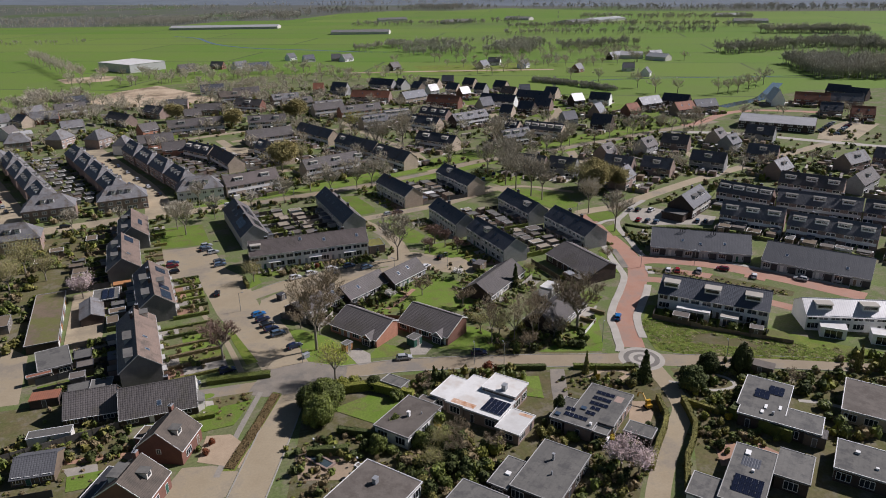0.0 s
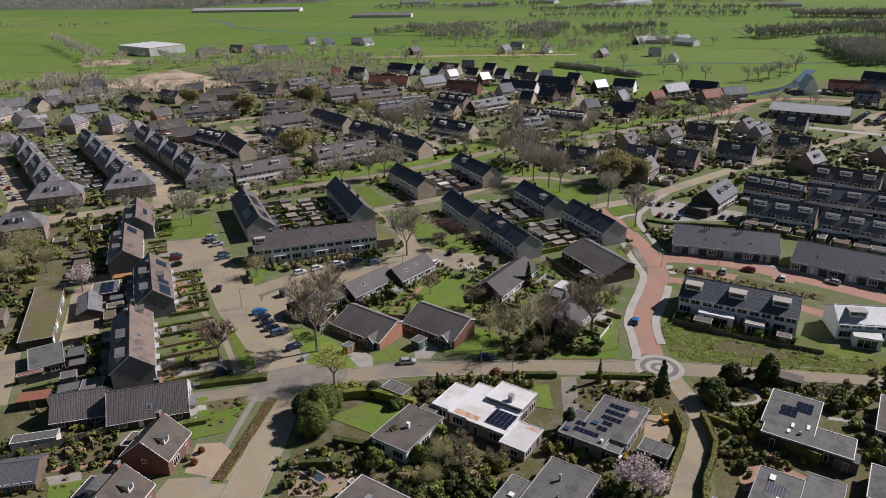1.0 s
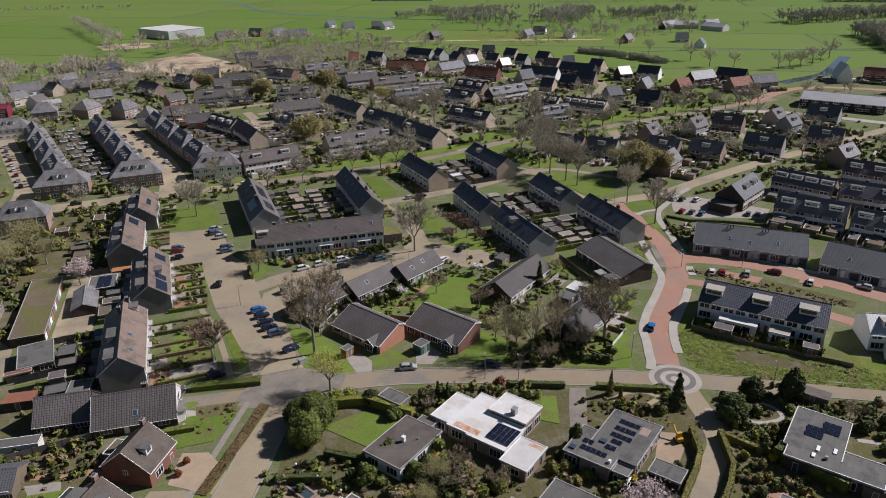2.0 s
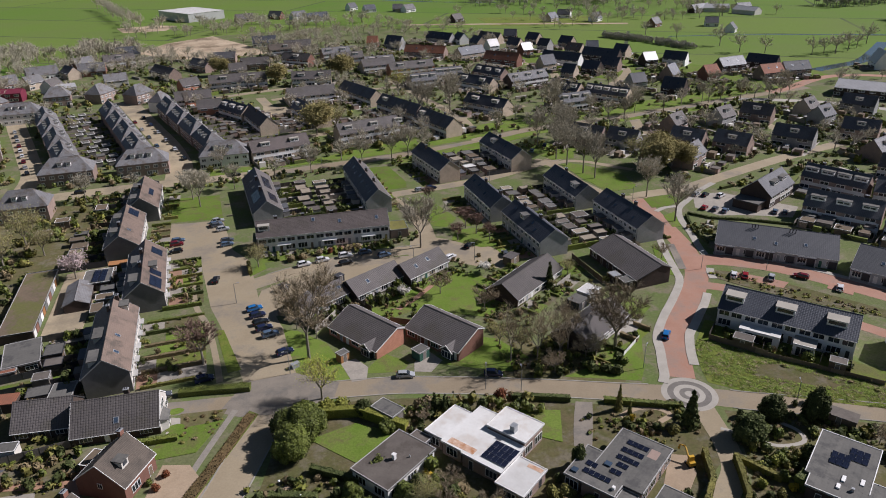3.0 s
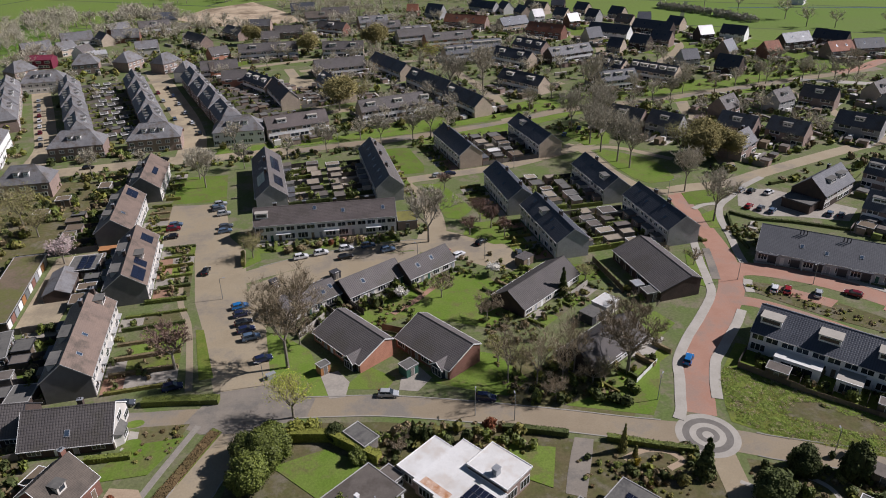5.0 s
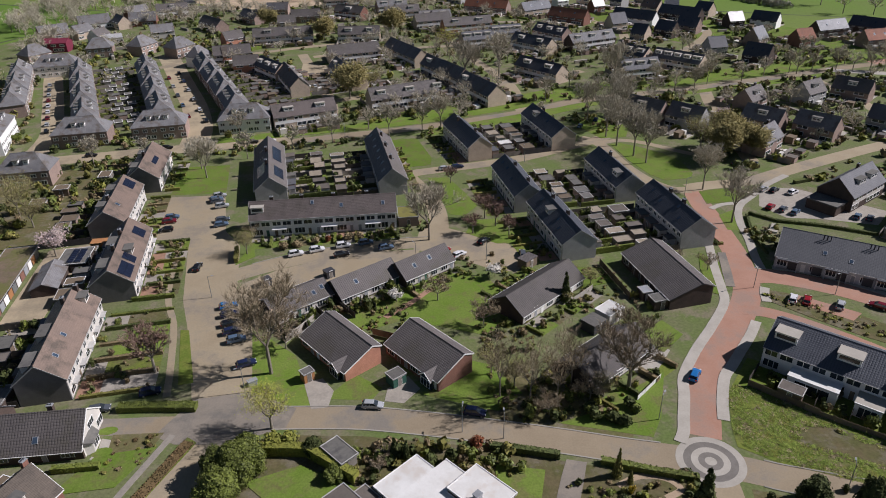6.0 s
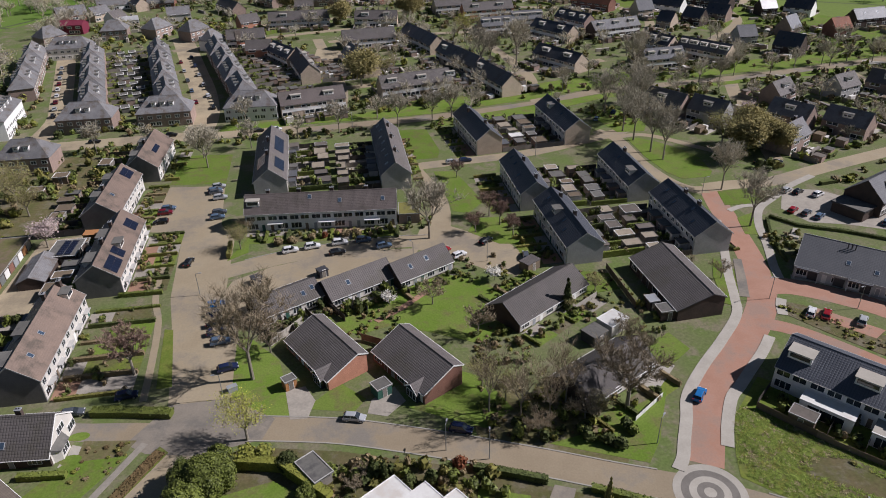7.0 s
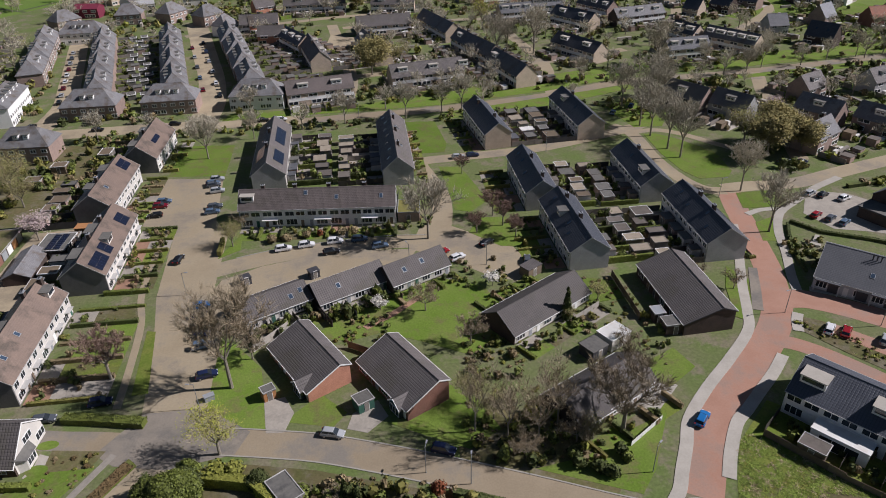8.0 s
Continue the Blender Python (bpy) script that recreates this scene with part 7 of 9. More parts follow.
# clipped and evergreen plants
for key, x, y, size, h in (("huge", 29, 134.6, 4.2, 4.4), ("huge", 27.2, 130.4, 3.8, 4.2), ("huge", 31.4, 136.2, 3.6, 3.8), ("bigdark", 31.6, 139.4, 2.6, 2.6), ("bigdark", 26.4, 138, 2.6, 3.0), ("lime0", 35.6, 141.8, 2.2, 1.9), ("lime0", 39.0, 141.0, 2.0, 1.7), ("bigdark", 43, 138.6, 2.0, 1.9), ("big", 31.4, 142.4, 2.0, 2.0), ("big", 46.4, 131.6, 1.8, 1.6), ("big", 42, 120.5, 2.0, 2.2), ("big", 35.8, 114.8, 2.1, 2.4), ("big", 44.6, 113, 2.1, 2.0), ("bigdark", 77.6, 109.6, 1.6, 3.2), ("bigdark", 112.6, 105.8, 3.4, 3.4),
                           ("bigdark", 121.4, 109.4, 2.8, 3.2), ("bigdark", 128.6, 106.4, 2.6, 4.6), ("dark0", 134.6, 92.6, 2.0, 1.8), ("conifer", 104.3, 113.2, 1.9, 2.5), ("conifer", 57, 134, 1.1, 1.5), ("conifer", 59, 133.2, 0.9, 1.4), ("conifer", 103.5, 175.8, 1.4, 2.3), ("conifer2", 93.4, 122.2, 0.9, 1.9),
                           ("conifer2", 95, 120.4, 0.6, 0.9), ("rust", 71.6, 133.4, 1.6, 1.7), ("rust", 2.6, 129.6, 0.9, 0.9), ("rust", 4.2, 132.6, 0.9, 0.9), ("green0", 1.4, 131.4, 0.8, 0.8), ("green1", 72.8, 129.2, 1.5, 1.4), ("yellow", 110.6, 92.2, 0.9, 1.0), ("yellow", 82.4, 96.6, 1.0, 1.0), ("yellow", 94.2, 118.2, 0.6, 1.0), ("yellow", 50.5, 116.6, 1.0, 0.9),
                           ("conifer2", 155, 94, 1.2, 2.2), ("conifer2", 160, 91, 1.3, 2.2), ("dark1", 125, 113.2, 1.6, 1.4), ("olive_bush0", 100, 112.6, 1.5, 1.2), ("olive_bush1", 113, 102, 1.2, 0.8), ("green2", 133.6, 86.4, 1.8, 1.4), ("green0", 131, 83, 1.4, 1.2), ("olive_bush2", 79.4, 96.4, 1.2, 1.4), ("dark2", 83.6, 92.6, 1.3, 1.7),
                           ("green1", 50, 136, 1.6, 1.2), ("dark0", 63, 131.6, 1.4, 1.6), ("dark1", 66.6, 131.2, 1.4, 1.9), ("olive_bush0", 69, 132, 1.2, 1.6), ("dark2", 76.6, 131.4, 1.2, 0.9), ("dark0", 98, 135, 1.6, 1.4), ("dark1", 100, 133.6, 1.5, 1.3), ("dark2", 95, 136, 1.4, 1.6), ("green0", 103.4, 136.4, 1.2, 1.2)):
    place(key, x, y, size, height=h)
for key, x, y, size in (("brown0", 37.4, 217.6, 1.7), ("brown1", 40.8, 218, 1.5), ("brown2", 46, 218.6, 1.4), ("rust", 49.4, 219, 1.1), ("brown0", 55, 219.4, 1.6), ("brown1", 58.4, 219.6, 1.4), ("brown2", 64, 219, 1.3), ("conifer2", 67.4, 219, 1.0)):
    place(key, x, y, size)
HED = "low clipped green garden hedge"
for label, pts, w, h, mat in ((HED, [(33, 140.6), (42, 138.4), (50, 130.2)], 1.6, 2.2, "leaf_lime"), (HED + " beside the street", [(6, 158), (12, 157), (21, 155)], 2.0, 1.3, "leaf_green"), (HED + " along the verge", [(74, 133), (80, 130.6), (85.4, 128.2)], 1.2, 1.3, "leaf_dark"), (HED, [(92, 125.6), (100, 121.4), (106.4, 118.4)], 1.2, 1.2, "leaf_green"),
                              ("tall curved hedge beside the lane", [(84, 86), (90, 91.1), (95, 95), (98.4, 98.3), (101.7, 105.2)], 1.0, 1.8, "leaf_olive"), ("tall curved hedge beside the lane", [(86, 78), (92.5, 85.3), (97.6, 89), (101.8, 93), (104.4, 98), (106.2, 102)], 1.0, 1.9, "leaf_olive"),
                              ("broad dark clipped garden hedge", [(112.6, 93.4), (114.6, 88), (117.4, 81)], 3.2, 2.9, "leaf_green"), (HED, [(106.6, 101.6), (110.4, 94.6)], 0.9, 1.4, "leaf_olive"), (HED, [(-2, 143.6), (6, 142.8)], 1.2, 1.2, "leaf_green"), ("low brown ground cover along the street", [(6.4, 122.6), (14, 134.6), (20.6, 146)], 2.2, 0.28, "leaf_verge"),
                              (HED, [(24.6, 219), (24.8, 212)], 1.0, 1.6, "leaf_olive"), (HED + " beside the gardens", [(1, 198.6), (11, 198.4)], 0.9, 1.1, "leaf_green"), (HED + " along the parking court", [(171.9, 208), (176.7, 201.4), (187, 196), (199, 187)], 0.8, 0.8, "leaf_dark"), (HED + " beside the path with steps", [(170.4, 206.6), (165.2, 195.4), (163, 185)], 0.7, 0.8, "leaf_dark"), (HED, [(22, 120), (30, 117)], 1.4, 2.0, "leaf_dark"), (HED, [(30, 125), (38, 119)], 1.2, 1.6, "leaf_dark"), (HED, [(44, 112), (53, 100)], 1.4, 1.8, "leaf_dark")):
    hedge(label, pts, w, h, mat)

# ---- cars ----
CARS = {}


def car_meshes(paint, tall):
    key = (paint, tall)
    if key in CARS:
        return CARS[key]
    h = 1.46 if not tall else 1.66
    belt = 0.92 if not tall else 1.0
    body = Shape()
    side = [(-2.08, 0.32, 0.8), (-2.14, 0.62, 0.86), (-2.06, belt - 0.04, 0.82), (-1.9, belt, 0.8), (0.95, belt + 0.02, 0.8), (1.92, belt - 0.2, 0.76), (2.12, 0.62, 0.8), (2.08, 0.32, 0.78)]
    L = [(x, w, z) for x, z, w in side]
    R = [(x, -w, z) for x, z, w in side]
    body.face(L)
    body.face(R[::-1])
    n = len(side)
    for i in range(n):
        j = (i + 1) % n
        body.face((L[j], L[i], R[i], R[j]))
    for x in (-1.3, 1.32):
        for k in (1, -1):
            body.box(x - 0.42, min(k * 0.8, k * 0.9), 0.3, x + 0.42, max(k * 0.8, k * 0.9), 0.68)
    glass, roof = Shape(), Shape()
    low = [(-1.92, -0.78, belt), (1.0, -0.78, belt), (1.0, 0.78, belt), (-1.92, 0.78, belt)]
    high = [(-1.6, -0.62, h - 0.06), (0.28, -0.62, h - 0.04), (0.28, 0.62, h - 0.04), (-1.6, 0.62, h - 0.06)]
    glass.prism(low, high)
    roof.prism([(-1.66, -0.64, h - 0.07), (-0.55, -0.64, h - 0.06), (0.3, -0.64, h - 0.05), (0.3, 0.64, h - 0.05), (-0.55, 0.64, h - 0.06), (-1.66, 0.64, h - 0.07)], [(-1.5, -0.55, h), (-0.55, -0.55, h + 0.01), (0.15, -0.55, h), (0.15, 0.55, h), (-0.55, 0.55, h + 0.01), (-1.5, 0.55, h)])
    for x, xt, zt in ((-0.55, -0.55, 0.06), (-1.88, -1.66, 0.07), (0.96, 0.3, 0.05)):
        for k in (1, -1):
            top = (xt, k * 0.64, h - zt)
            foot = [(x - 0.09, k * 0.8, belt), (x + 0.09, k * 0.8, belt), (x, k * 0.74, belt)]
            for i in range(3):
                roof.face((foot[i], foot[(i + 1) % 3], top))
    tyre, rim = Shape(), Shape()
    ring = [(0.32 * math.cos(6.28319 * k / 14), 0.32 * math.sin(6.28319 * k / 14)) for k in range(14)]
    tyre.prism([(x, 0.1, z) for x, z in ring][::-1], [(x, -0.1, z) for x, z in ring][::-1])
    rim.prism([(x * 0.62, 0.115, z * 0.62) for x, z in ring][::-1], [(x * 0.62, -0.115, z * 0.62) for x, z in ring][::-1])
    head, tail, plate = Shape(), Shape(), Shape()
    head.box(-0.12, -0.18, -0.08, 0.06, 0.18, 0.07)
    tail.box(-0.05, -0.14, -0.12, 0.1, 0.14, 0.12)
    if "tyre" not in CARS:
        CARS["tyre"] = (tyre.data("wheel", [M["tyre"]]), rim.data("rim", [M["rim"]]), head.data("headlight", [M["lamp_clear"]]), tail.data("tail_light", [M["lamp_red"]]))
    CARS[key] = (body.data("body", [PAINT[paint]]), glass.data("cabin_glass", [M["glass"]]), roof.data("roof", [PAINT[paint]])) + CARS["tyre"]
    return CARS[key]


def car(x, y, ang, paint, tall=False, where="parked at the kerb", far=False):
    names = {"silver": "silver", "navy": "dark blue", "blue": "bright blue", "red": "red", "white": "white", "black": "black", "grey": "dark grey", "steel": "steel-blue", "wine": "wine-red"}
    root = thing("car", "%s %s %s" % (names[paint], "estate car" if tall else "hatchback car", where), "car", x, y, ang, z=0.05, group="parked cars")
    b, g, r, ty, ri, hd, tl = car_meshes(paint, tall)
    part("body", b, None, root)
    part("cabin_glass", g, None, root)
    part("roof", r, None, root)
    for wx in (-1.3, 1.32):
        for k in (1, -1):
            w = part("wheel", ty, None, root, at=pose(wx, k * 0.8, 0.32))
            if not far:
                part("rim", ri, None, w)
    for k in () if far else (1, -1):
        part("headlight", hd, None, root, at=pose(2.04, k * 0.56, 0.66))
        part("tail_light", tl, None, root, at=pose(-2.12, k * 0.64, 0.78))
    return root


STREET = "parked at the street edge"
car(54.6, 148.2, -16, "silver", where=STREET)
car(73.4, 142.0, -22, "navy", True, STREET)
car(81.0, 97.0, 35, "white", True, "parked before the solar-roofed bungalow")
car(119.2, 143.2, 48, "blue", where="standing on the red clinker road")
for x, y, a, p, tl in ((3.6, 241.6, 5, "wine", True), (3.4, 236.0, 185, "black", False), (4.0, 244.6, 3, "steel", False), (15.0, 211.4, 80, "black", False), (16.8, 257.4, 8, "silver", True), (16.4, 253.4, 8, "grey", False), (18.2, 249.2, 8, "silver", True), (19.2, 239.2, 8, "grey", False), (19.0, 236.0, 8, "steel", False),
                       (24.4, 190.6, 12, "blue", False), (24.9, 186.8, 12, "navy", False), (25.4, 182.8, 12, "black", False), (26.0, 179.6, 12, "navy", False), (27.2, 176.0, 10, "steel", True), (29.8, 166.8, 14, "navy", False), (16.0, 254.8, 8, "steel", False)):
    car(x, y, a, p, tl, "parked in the paved court")
for x, y, a, p, tl in ((40.5, 212.8, 10, "white", True), (46.2, 213.8, 8, "white", True), (53.4, 214.6, 5, "white", True), (59.6, 214.8, 2, "steel", True), (64.8, 210.8, 8, "steel", True), (52.6, 209.6, 8, "black", False), (83.4, 202.6, 30, "white", False), (91.6, 208.4, 40, "black", False), (79.8, 205.6, 30, "red", False)):
    car(x, y, a, p, tl, STREET)
for x, y, a, p, tl in ((155.6, 163.9, 48, "white", False), (158.4, 162.6, 48, "red", False), (164.4, 159.0, 45, "silver", True), (177.4, 147.8, 42, "white", False), (172.6, 156.8, 130, "wine", False), (189, 139.6, 120, "silver", False)):
    car(x, y, a, p, tl, "parked in a clinker bay")
for x, y, a, p, tl in ((180.2, 209.9, 35, "red", False), (182.8, 207.6, 35, "grey", False), (185, 205, 35, "steel", False), (185.6, 222, 30, "silver", False), (188.4, 220.4, 30, "black", False), (193, 217.6, 25, "white", True), (200.4, 198.4, 40, "steel", False), (203, 196.6, 40, "grey", False), (189.6, 243.2, 20, "black", False), (194.6, 241.8, 20, "navy", False)):
    car(x, y, a, p, tl, "parked in the beige court")
for x, y, a, p, tl in ((91.4, 262.6, 6, "silver", False), (96, 263.2, 6, "navy", False), (25, 306.4, 2, "black", False), (31.7, 306, 2, "white", True), (-33.5, 306.5, 3, "black", False), (-56, 309, 20, "silver", False), (-59, 314, 80, "black", False), (161, 299, 60, "navy", False), (152, 293, 60, "steel", False), (-6.7, 308, 2, "black", False), (11.4, 161.6, 8, "navy", True), (2.5, 158.4, 5, "grey", False), (100, 199, 80, "grey", False)):
    car(x, y, a, p, tl, STREET, y > 250)
rc = random.Random(3)
COL = ("silver", "grey", "white", "black", "navy", "steel", "white", "silver", "wine")
for i in range(11):
    car(-1.6 - i * 2.2 if i % 2 else 4.4 - i * 2.2, 338 + i * 8.5, 104, rc.choice(COL), where="parked along the estate street", far=True)
for i in range(9):
    car(-58.4 - i * 2.5, 340 + i * 9.5, 104, rc.choice(COL), rc.random() > 0.6, "parked along the estate street", True)
for i in range(8):
    car(47 + rc.uniform(-3, 14), 372 + i * 4, rc.choice((15, 100)), rc.choice(COL), where="parked among the far terraces", far=True)
for i in range(14):
    car(392 + (i % 7) * 5.2 - 4 * (i // 7), 286 + (i % 7) * 2.6 + 9 * (i // 7), 120, rc.choice(COL), where="parked near the new houses", far=True)

# ---- gardens, sheds, fences ----
rp = random.Random(77)
KINDS = ("green0", "green1", "green2", "dark0", "dark1", "dark2", "green1", "dark0", "olive_bush0", "olive_bush1", "olive_bush2", "brown0", "brown1", "brown2", "brown0", "lime0")
LOOSE = []          # plants too many to count, joined below


def mesh_of(key):
    return PROTO[key][0].data


def loose(key, x, y, size, height):
    key = "low" + key if PROTO.get("low" + key) else key
    LOOSE.append((mesh_of(key), pose(x, y, 0, 0, 0, rp.uniform(0, 360)) @ Matrix.Diagonal((size, size, height, 1))))


def shed(x, y, ang, w, d, h=2.4, roof="felt_moss", wall="wood", edge="trim", label="flat-roofed garden shed with a mossy brown roof", name="garden_shed", category="shed"):
    root = thing(name, label, category, x, y, ang, group="garden sheds")
    s = Shape()
    s.box(-w / 2 + 0.12, -d / 2 + 0.12, 0, w / 2 - 0.12, d / 2 - 0.12, h - 0.2)
    part("wall", s, M[wall], root)
    s = Shape()
    s.box(-w / 2, -d / 2, h - 0.2, w / 2, d / 2, h)
    part("roof", s, M[roof], root)
    if edge:
        for x0, y0, x1, y1 in ((-w / 2, -d / 2, w / 2, -d / 2 + 0.14), (-w / 2, d / 2 - 0.14, w / 2, d / 2), (-w / 2, -d / 2 + 0.14, -w / 2 + 0.14, d / 2 - 0.14), (w / 2 - 0.14, -d / 2 + 0.14, w / 2, d / 2 - 0.14)):
            s = Shape()
            s.box(x0, y0, h - 0.22, x1, y1, h + 0.07)
            part("roof_edge", s, M[edge], root)
    part("door", door_mesh("wood_grey"), None, root, at=pose(0, -d / 2 + 0.12, 0.03))
    return root


PANEL = {}


def fence(x0, y0, x1, y1, h=1.8, mat="wood_grey", label="grey weathered garden fence of wooden panels"):
    """A fence of wooden panels between posts."""
    d = math.hypot(x1 - x0, y1 - y0)
    n = max(1, round(d / 2.6))
    step = d / n
    key = (round(step, 1), h, mat)
    if key not in PANEL:
        s = Shape()
        st = round(step, 1)
        s.box(0, -0.02, 0.06, st - 0.06, 0.02, h)
        s.box(st - 0.09, -0.05, 0, st, 0.05, h + 0.08)
        PANEL[key] = s.data("panel", [M[mat]])
    root = thing("fence", label, "fence", x0, y0, math.degrees(math.atan2(y1 - y0, x1 - x0)), group="garden fences")
    for i in range(n):
        part("panel", PANEL[key], None, root, at=pose(i * step, 0, 0))


def plot(label, x, y, ang, x0, y0, x1, y1, key, z):
    m = pose(x, y, 0, 0, 0, ang)
    s = Shape()
    q = [m @ Vector(p) for p in ((x0, y0, 0), (x1, y0, 0), (x1, y1, 0), (x0, y1, 0))]
    s.face([(p.x, p.y, z) for p in q])
    solid("garden_plot", s, M[key], label, "garden", kind="structure")


PLOTS = {"lawn": "small garden lawn behind the house", "garden_slab": "paved garden terrace of grey slabs", "terrace_red": "garden terrace of red brick", "soil": "bare planted garden soil", "rough_grass": "unmown garden grass with moss", "asphalt_grey": "garden terrace of dark grey slabs", "garden_ground": "planted garden bed of dark earth"}


def gardens(x, y, ang, L, w, k, depth, n, seed, sheds=0.7, fences=True, shed_roofs=("felt_moss", "felt_warm", "felt"), hedged=False, shrubs=3, count_plots=True):
    """Back or front gardens of a terrace, one strip a house, on side k."""
    r = random.Random(seed)
    m = pose(x, y, 0, 0, 0, ang)
    u = L / n
    y0, y1 = k * (w / 2 + 0.3), k * (w / 2 + depth)

    def at(px_, py_):
        p = m @ Vector((px_, py_, 0))
        return p.x, p.y
    for i in range(n):
        a, b = -L / 2 + u * i, -L / 2 + u * (i + 1)
        mid = y0 + (y1 - y0) * r.uniform(0.25, 0.55)
        z = 0.034 + 0.004 * (i % 2)
        near_key, far_key = r.choice(("garden_slab", "asphalt_grey", "garden_slab", "garden_slab")), r.choice(("lawn", "garden_ground", "garden_slab", "lawn", "garden_slab"))
        if not fences:
            near_key, far_key = r.choice(("terrace_red", "soil", "garden_slab", "garden_slab")), r.choice(("lawn", "rough_grass", "garden_ground", "garden_slab", "lawn"))
        plot(PLOTS[near_key], x, y, ang, a + 0.15, min(y0, mid), b - 0.15, max(y0, mid), near_key, z)
        plot(PLOTS[far_key], x, y, ang, a + 0.15, min(mid, y1), b - 0.15, max(mid, y1), far_key, z)
        for e in (a, b) if i == n - 1 else (a,):
            if hedged or (not fences):
                if r.random() < 0.8:
                    hx0, hy0 = at(e, y0 + k * 1.0)
                    hx1, hy1 = at(e, y1)
                    hedge("low clipped hedge between two gardens", [(hx0, hy0), (hx1, hy1)], r.uniform(0.6, 0.9), r.uniform(0.6, 1.1), r.choice(("leaf_green", "leaf_olive", "leaf_brown", "leaf_dark")), dens=24)
            else:
                fx0, fy0 = at(e, y0)
                fx1, fy1 = at(e, y1)
                if r.random() < 0.3:
                    hedge("dark clipped hedge between two back gardens", [(fx0, fy0), (fx1, fy1)], 0.7, r.uniform(1.2, 1.8), r.choice(("leaf_dark", "leaf_green")), dens=20)
                else:
                    fence(fx0, fy0, fx1, fy1, 1.7, r.choice(("wood_dark", "wood_dark", "wood_grey", "dark_trim")), "dark weathered garden fence of wooden panels")
        if r.random() < sheds:
            sw, sd = r.uniform(2.8, u - 0.5), r.uniform(3.0, 5.0)
            sx, sy = at((a + b) / 2 + r.uniform(-0.5, 0.5), y1 - k * (sd / 2 + r.choice((0.1, 0.2, 0.9, 1.6))))
            rf = r.choice(shed_roofs)
            shed(sx, sy, ang + (0 if k > 0 else 180), sw, sd, r.uniform(2.2, 2.6), rf, r.choice(("wood", "wood_grey", "brick_brown", "cream")), r.choice(("trim", "wood_grey", "dark_trim", "felt_warm", "white")), {"felt_moss": "garden shed with a mossy brown flat roof", "felt_warm": "garden shed with a brown gravel roof", "felt": "garden shed with a grey felt roof", "white_roof": "garden shed with a white-edged roof", "gravel_roof": "garden shed with a tan gravel roof"}[rf])
        if fences and depth > 8 and r.random() < 0.6:
            aw, ad = r.uniform(2.4, u - 1.0), r.uniform(2.2, 3.4)
            ax, ay = at((a + b) / 2 + r.uniform(-0.6, 0.6), y0 + k * (ad / 2 + 0.05))
            shed(ax, ay, ang + (0 if k < 0 else 180), aw, ad, r.uniform(2.6, 3.0), r.choice(("felt", "felt_warm", "roof_pale")), r.choice(("brick_grey", "cream", "brick_brown")), None, "flat-roofed annex behind the terraced house", "annex", "annex")
        for q in range(shrubs + (5 if fences else 0)):
            px_, py_ = at(r.uniform(a + 0.5, b - 0.5), r.uniform(min(y0, y1) + 1, max(y0, y1) - 0.5))
            sz = r.uniform(0.3, 0.95) if q % 4 or not fences else r.uniform(0.9, 1.5)
            loose(r.choice(KINDS[:8] + KINDS[11:14] if fences else KINDS), px_, py_, sz, sz * r.uniform(0.7, 1.5))


# terraces with gardens
gardens(-8.5, 177.8, 90.5, 29.6, 9.5, -1, 15.5, 5, 1, 0.0, False, shrubs=9)
gardens(-3.2, 213.8, 91.1, 29.2, 10.0, -1, 9.5, 5, 2, 0.0, False, shrubs=9)
gardens(-11.3, 247.3, 89.8, 27.4, 10.0, -1, 7.5, 5, 3, 0.0, False, shrubs=5)
gardens(-8.5, 177.8, 90.5, 29.6, 9.5, 1, 12, 5, 4, 0.8, True, ("felt", "felt_warm"), shrubs=5)
gardens(-3.2, 213.8, 91.1, 29.2, 10.0, 1, 9, 5, 5, 0.7, True, ("felt", "felt_moss"), shrubs=5)
gardens(-11.3, 247.3, 89.8, 27.4, 10.0, 1, 13, 5, 6, 0.8, True, shrubs=6)
gardens(-7.6, 278.6, 89.2, 24.5, 10.4, 1, 12, 4, 7, 0.8, True, shrubs=6)
gardens(-7.6, 278.6, 89.2, 24.5, 10.4, -1, 6, 4, 8, 0.0, False, shrubs=4)
gardens(32.9, 267.6, 92.0, 36, 9.7, -1, 13.5, 6, 9, 1.0, True, ("gravel_roof", "gravel_roof", "felt_warm"), shrubs=5)
gardens(71.2, 265.9, 90.9, 36, 8.9, 1, 13.5, 6, 10, 1.0, True, ("gravel_roof", "gravel_roof", "felt_warm"), shrubs=5)
gardens(71.2, 265.9, 90.9, 40, 8.9, -1, 4.5, 7, 11, 0.0, False, shrubs=4)
gardens(49.2, 228.5, -5.0, 41.4, 8.4, -1, 7.0, 7, 12, 0.0, False, shrubs=6)
gardens(49.2, 228.5, -5.0, 41.4, 8.4, 1, 9.0, 7, 13, 0.3, True, shrubs=4)
gardens(103.5, 282.1, 97.0, 28.6, 8.8, -1, 11.0, 5, 14, 1.0, True, ("gravel_roof", "felt", "white_roof"), shrubs=4)
gardens(103.5, 282.1, 97.0, 28.6, 8.8, 1, 7.0, 5, 15, 0.0, False, shrubs=5)
gardens(135.9, 285.9, 95.0, 29.9, 9.3, 1, 11.0, 5, 16, 0.8, True, ("felt_moss", "felt"), shrubs=5)
gardens(109.2, 237.0, 91.1, 25.4, 8.6, -1, 11.0, 5, 17, 1.0, True, ("felt", "gravel_roof", "felt_moss"), shrubs=9)
gardens(113.1, 207.1, 92.3, 24, 9.4, -1, 12.0, 5, 18, 1.0, True, ("gravel_roof", "gravel_roof", "felt_warm"), shrubs=6)
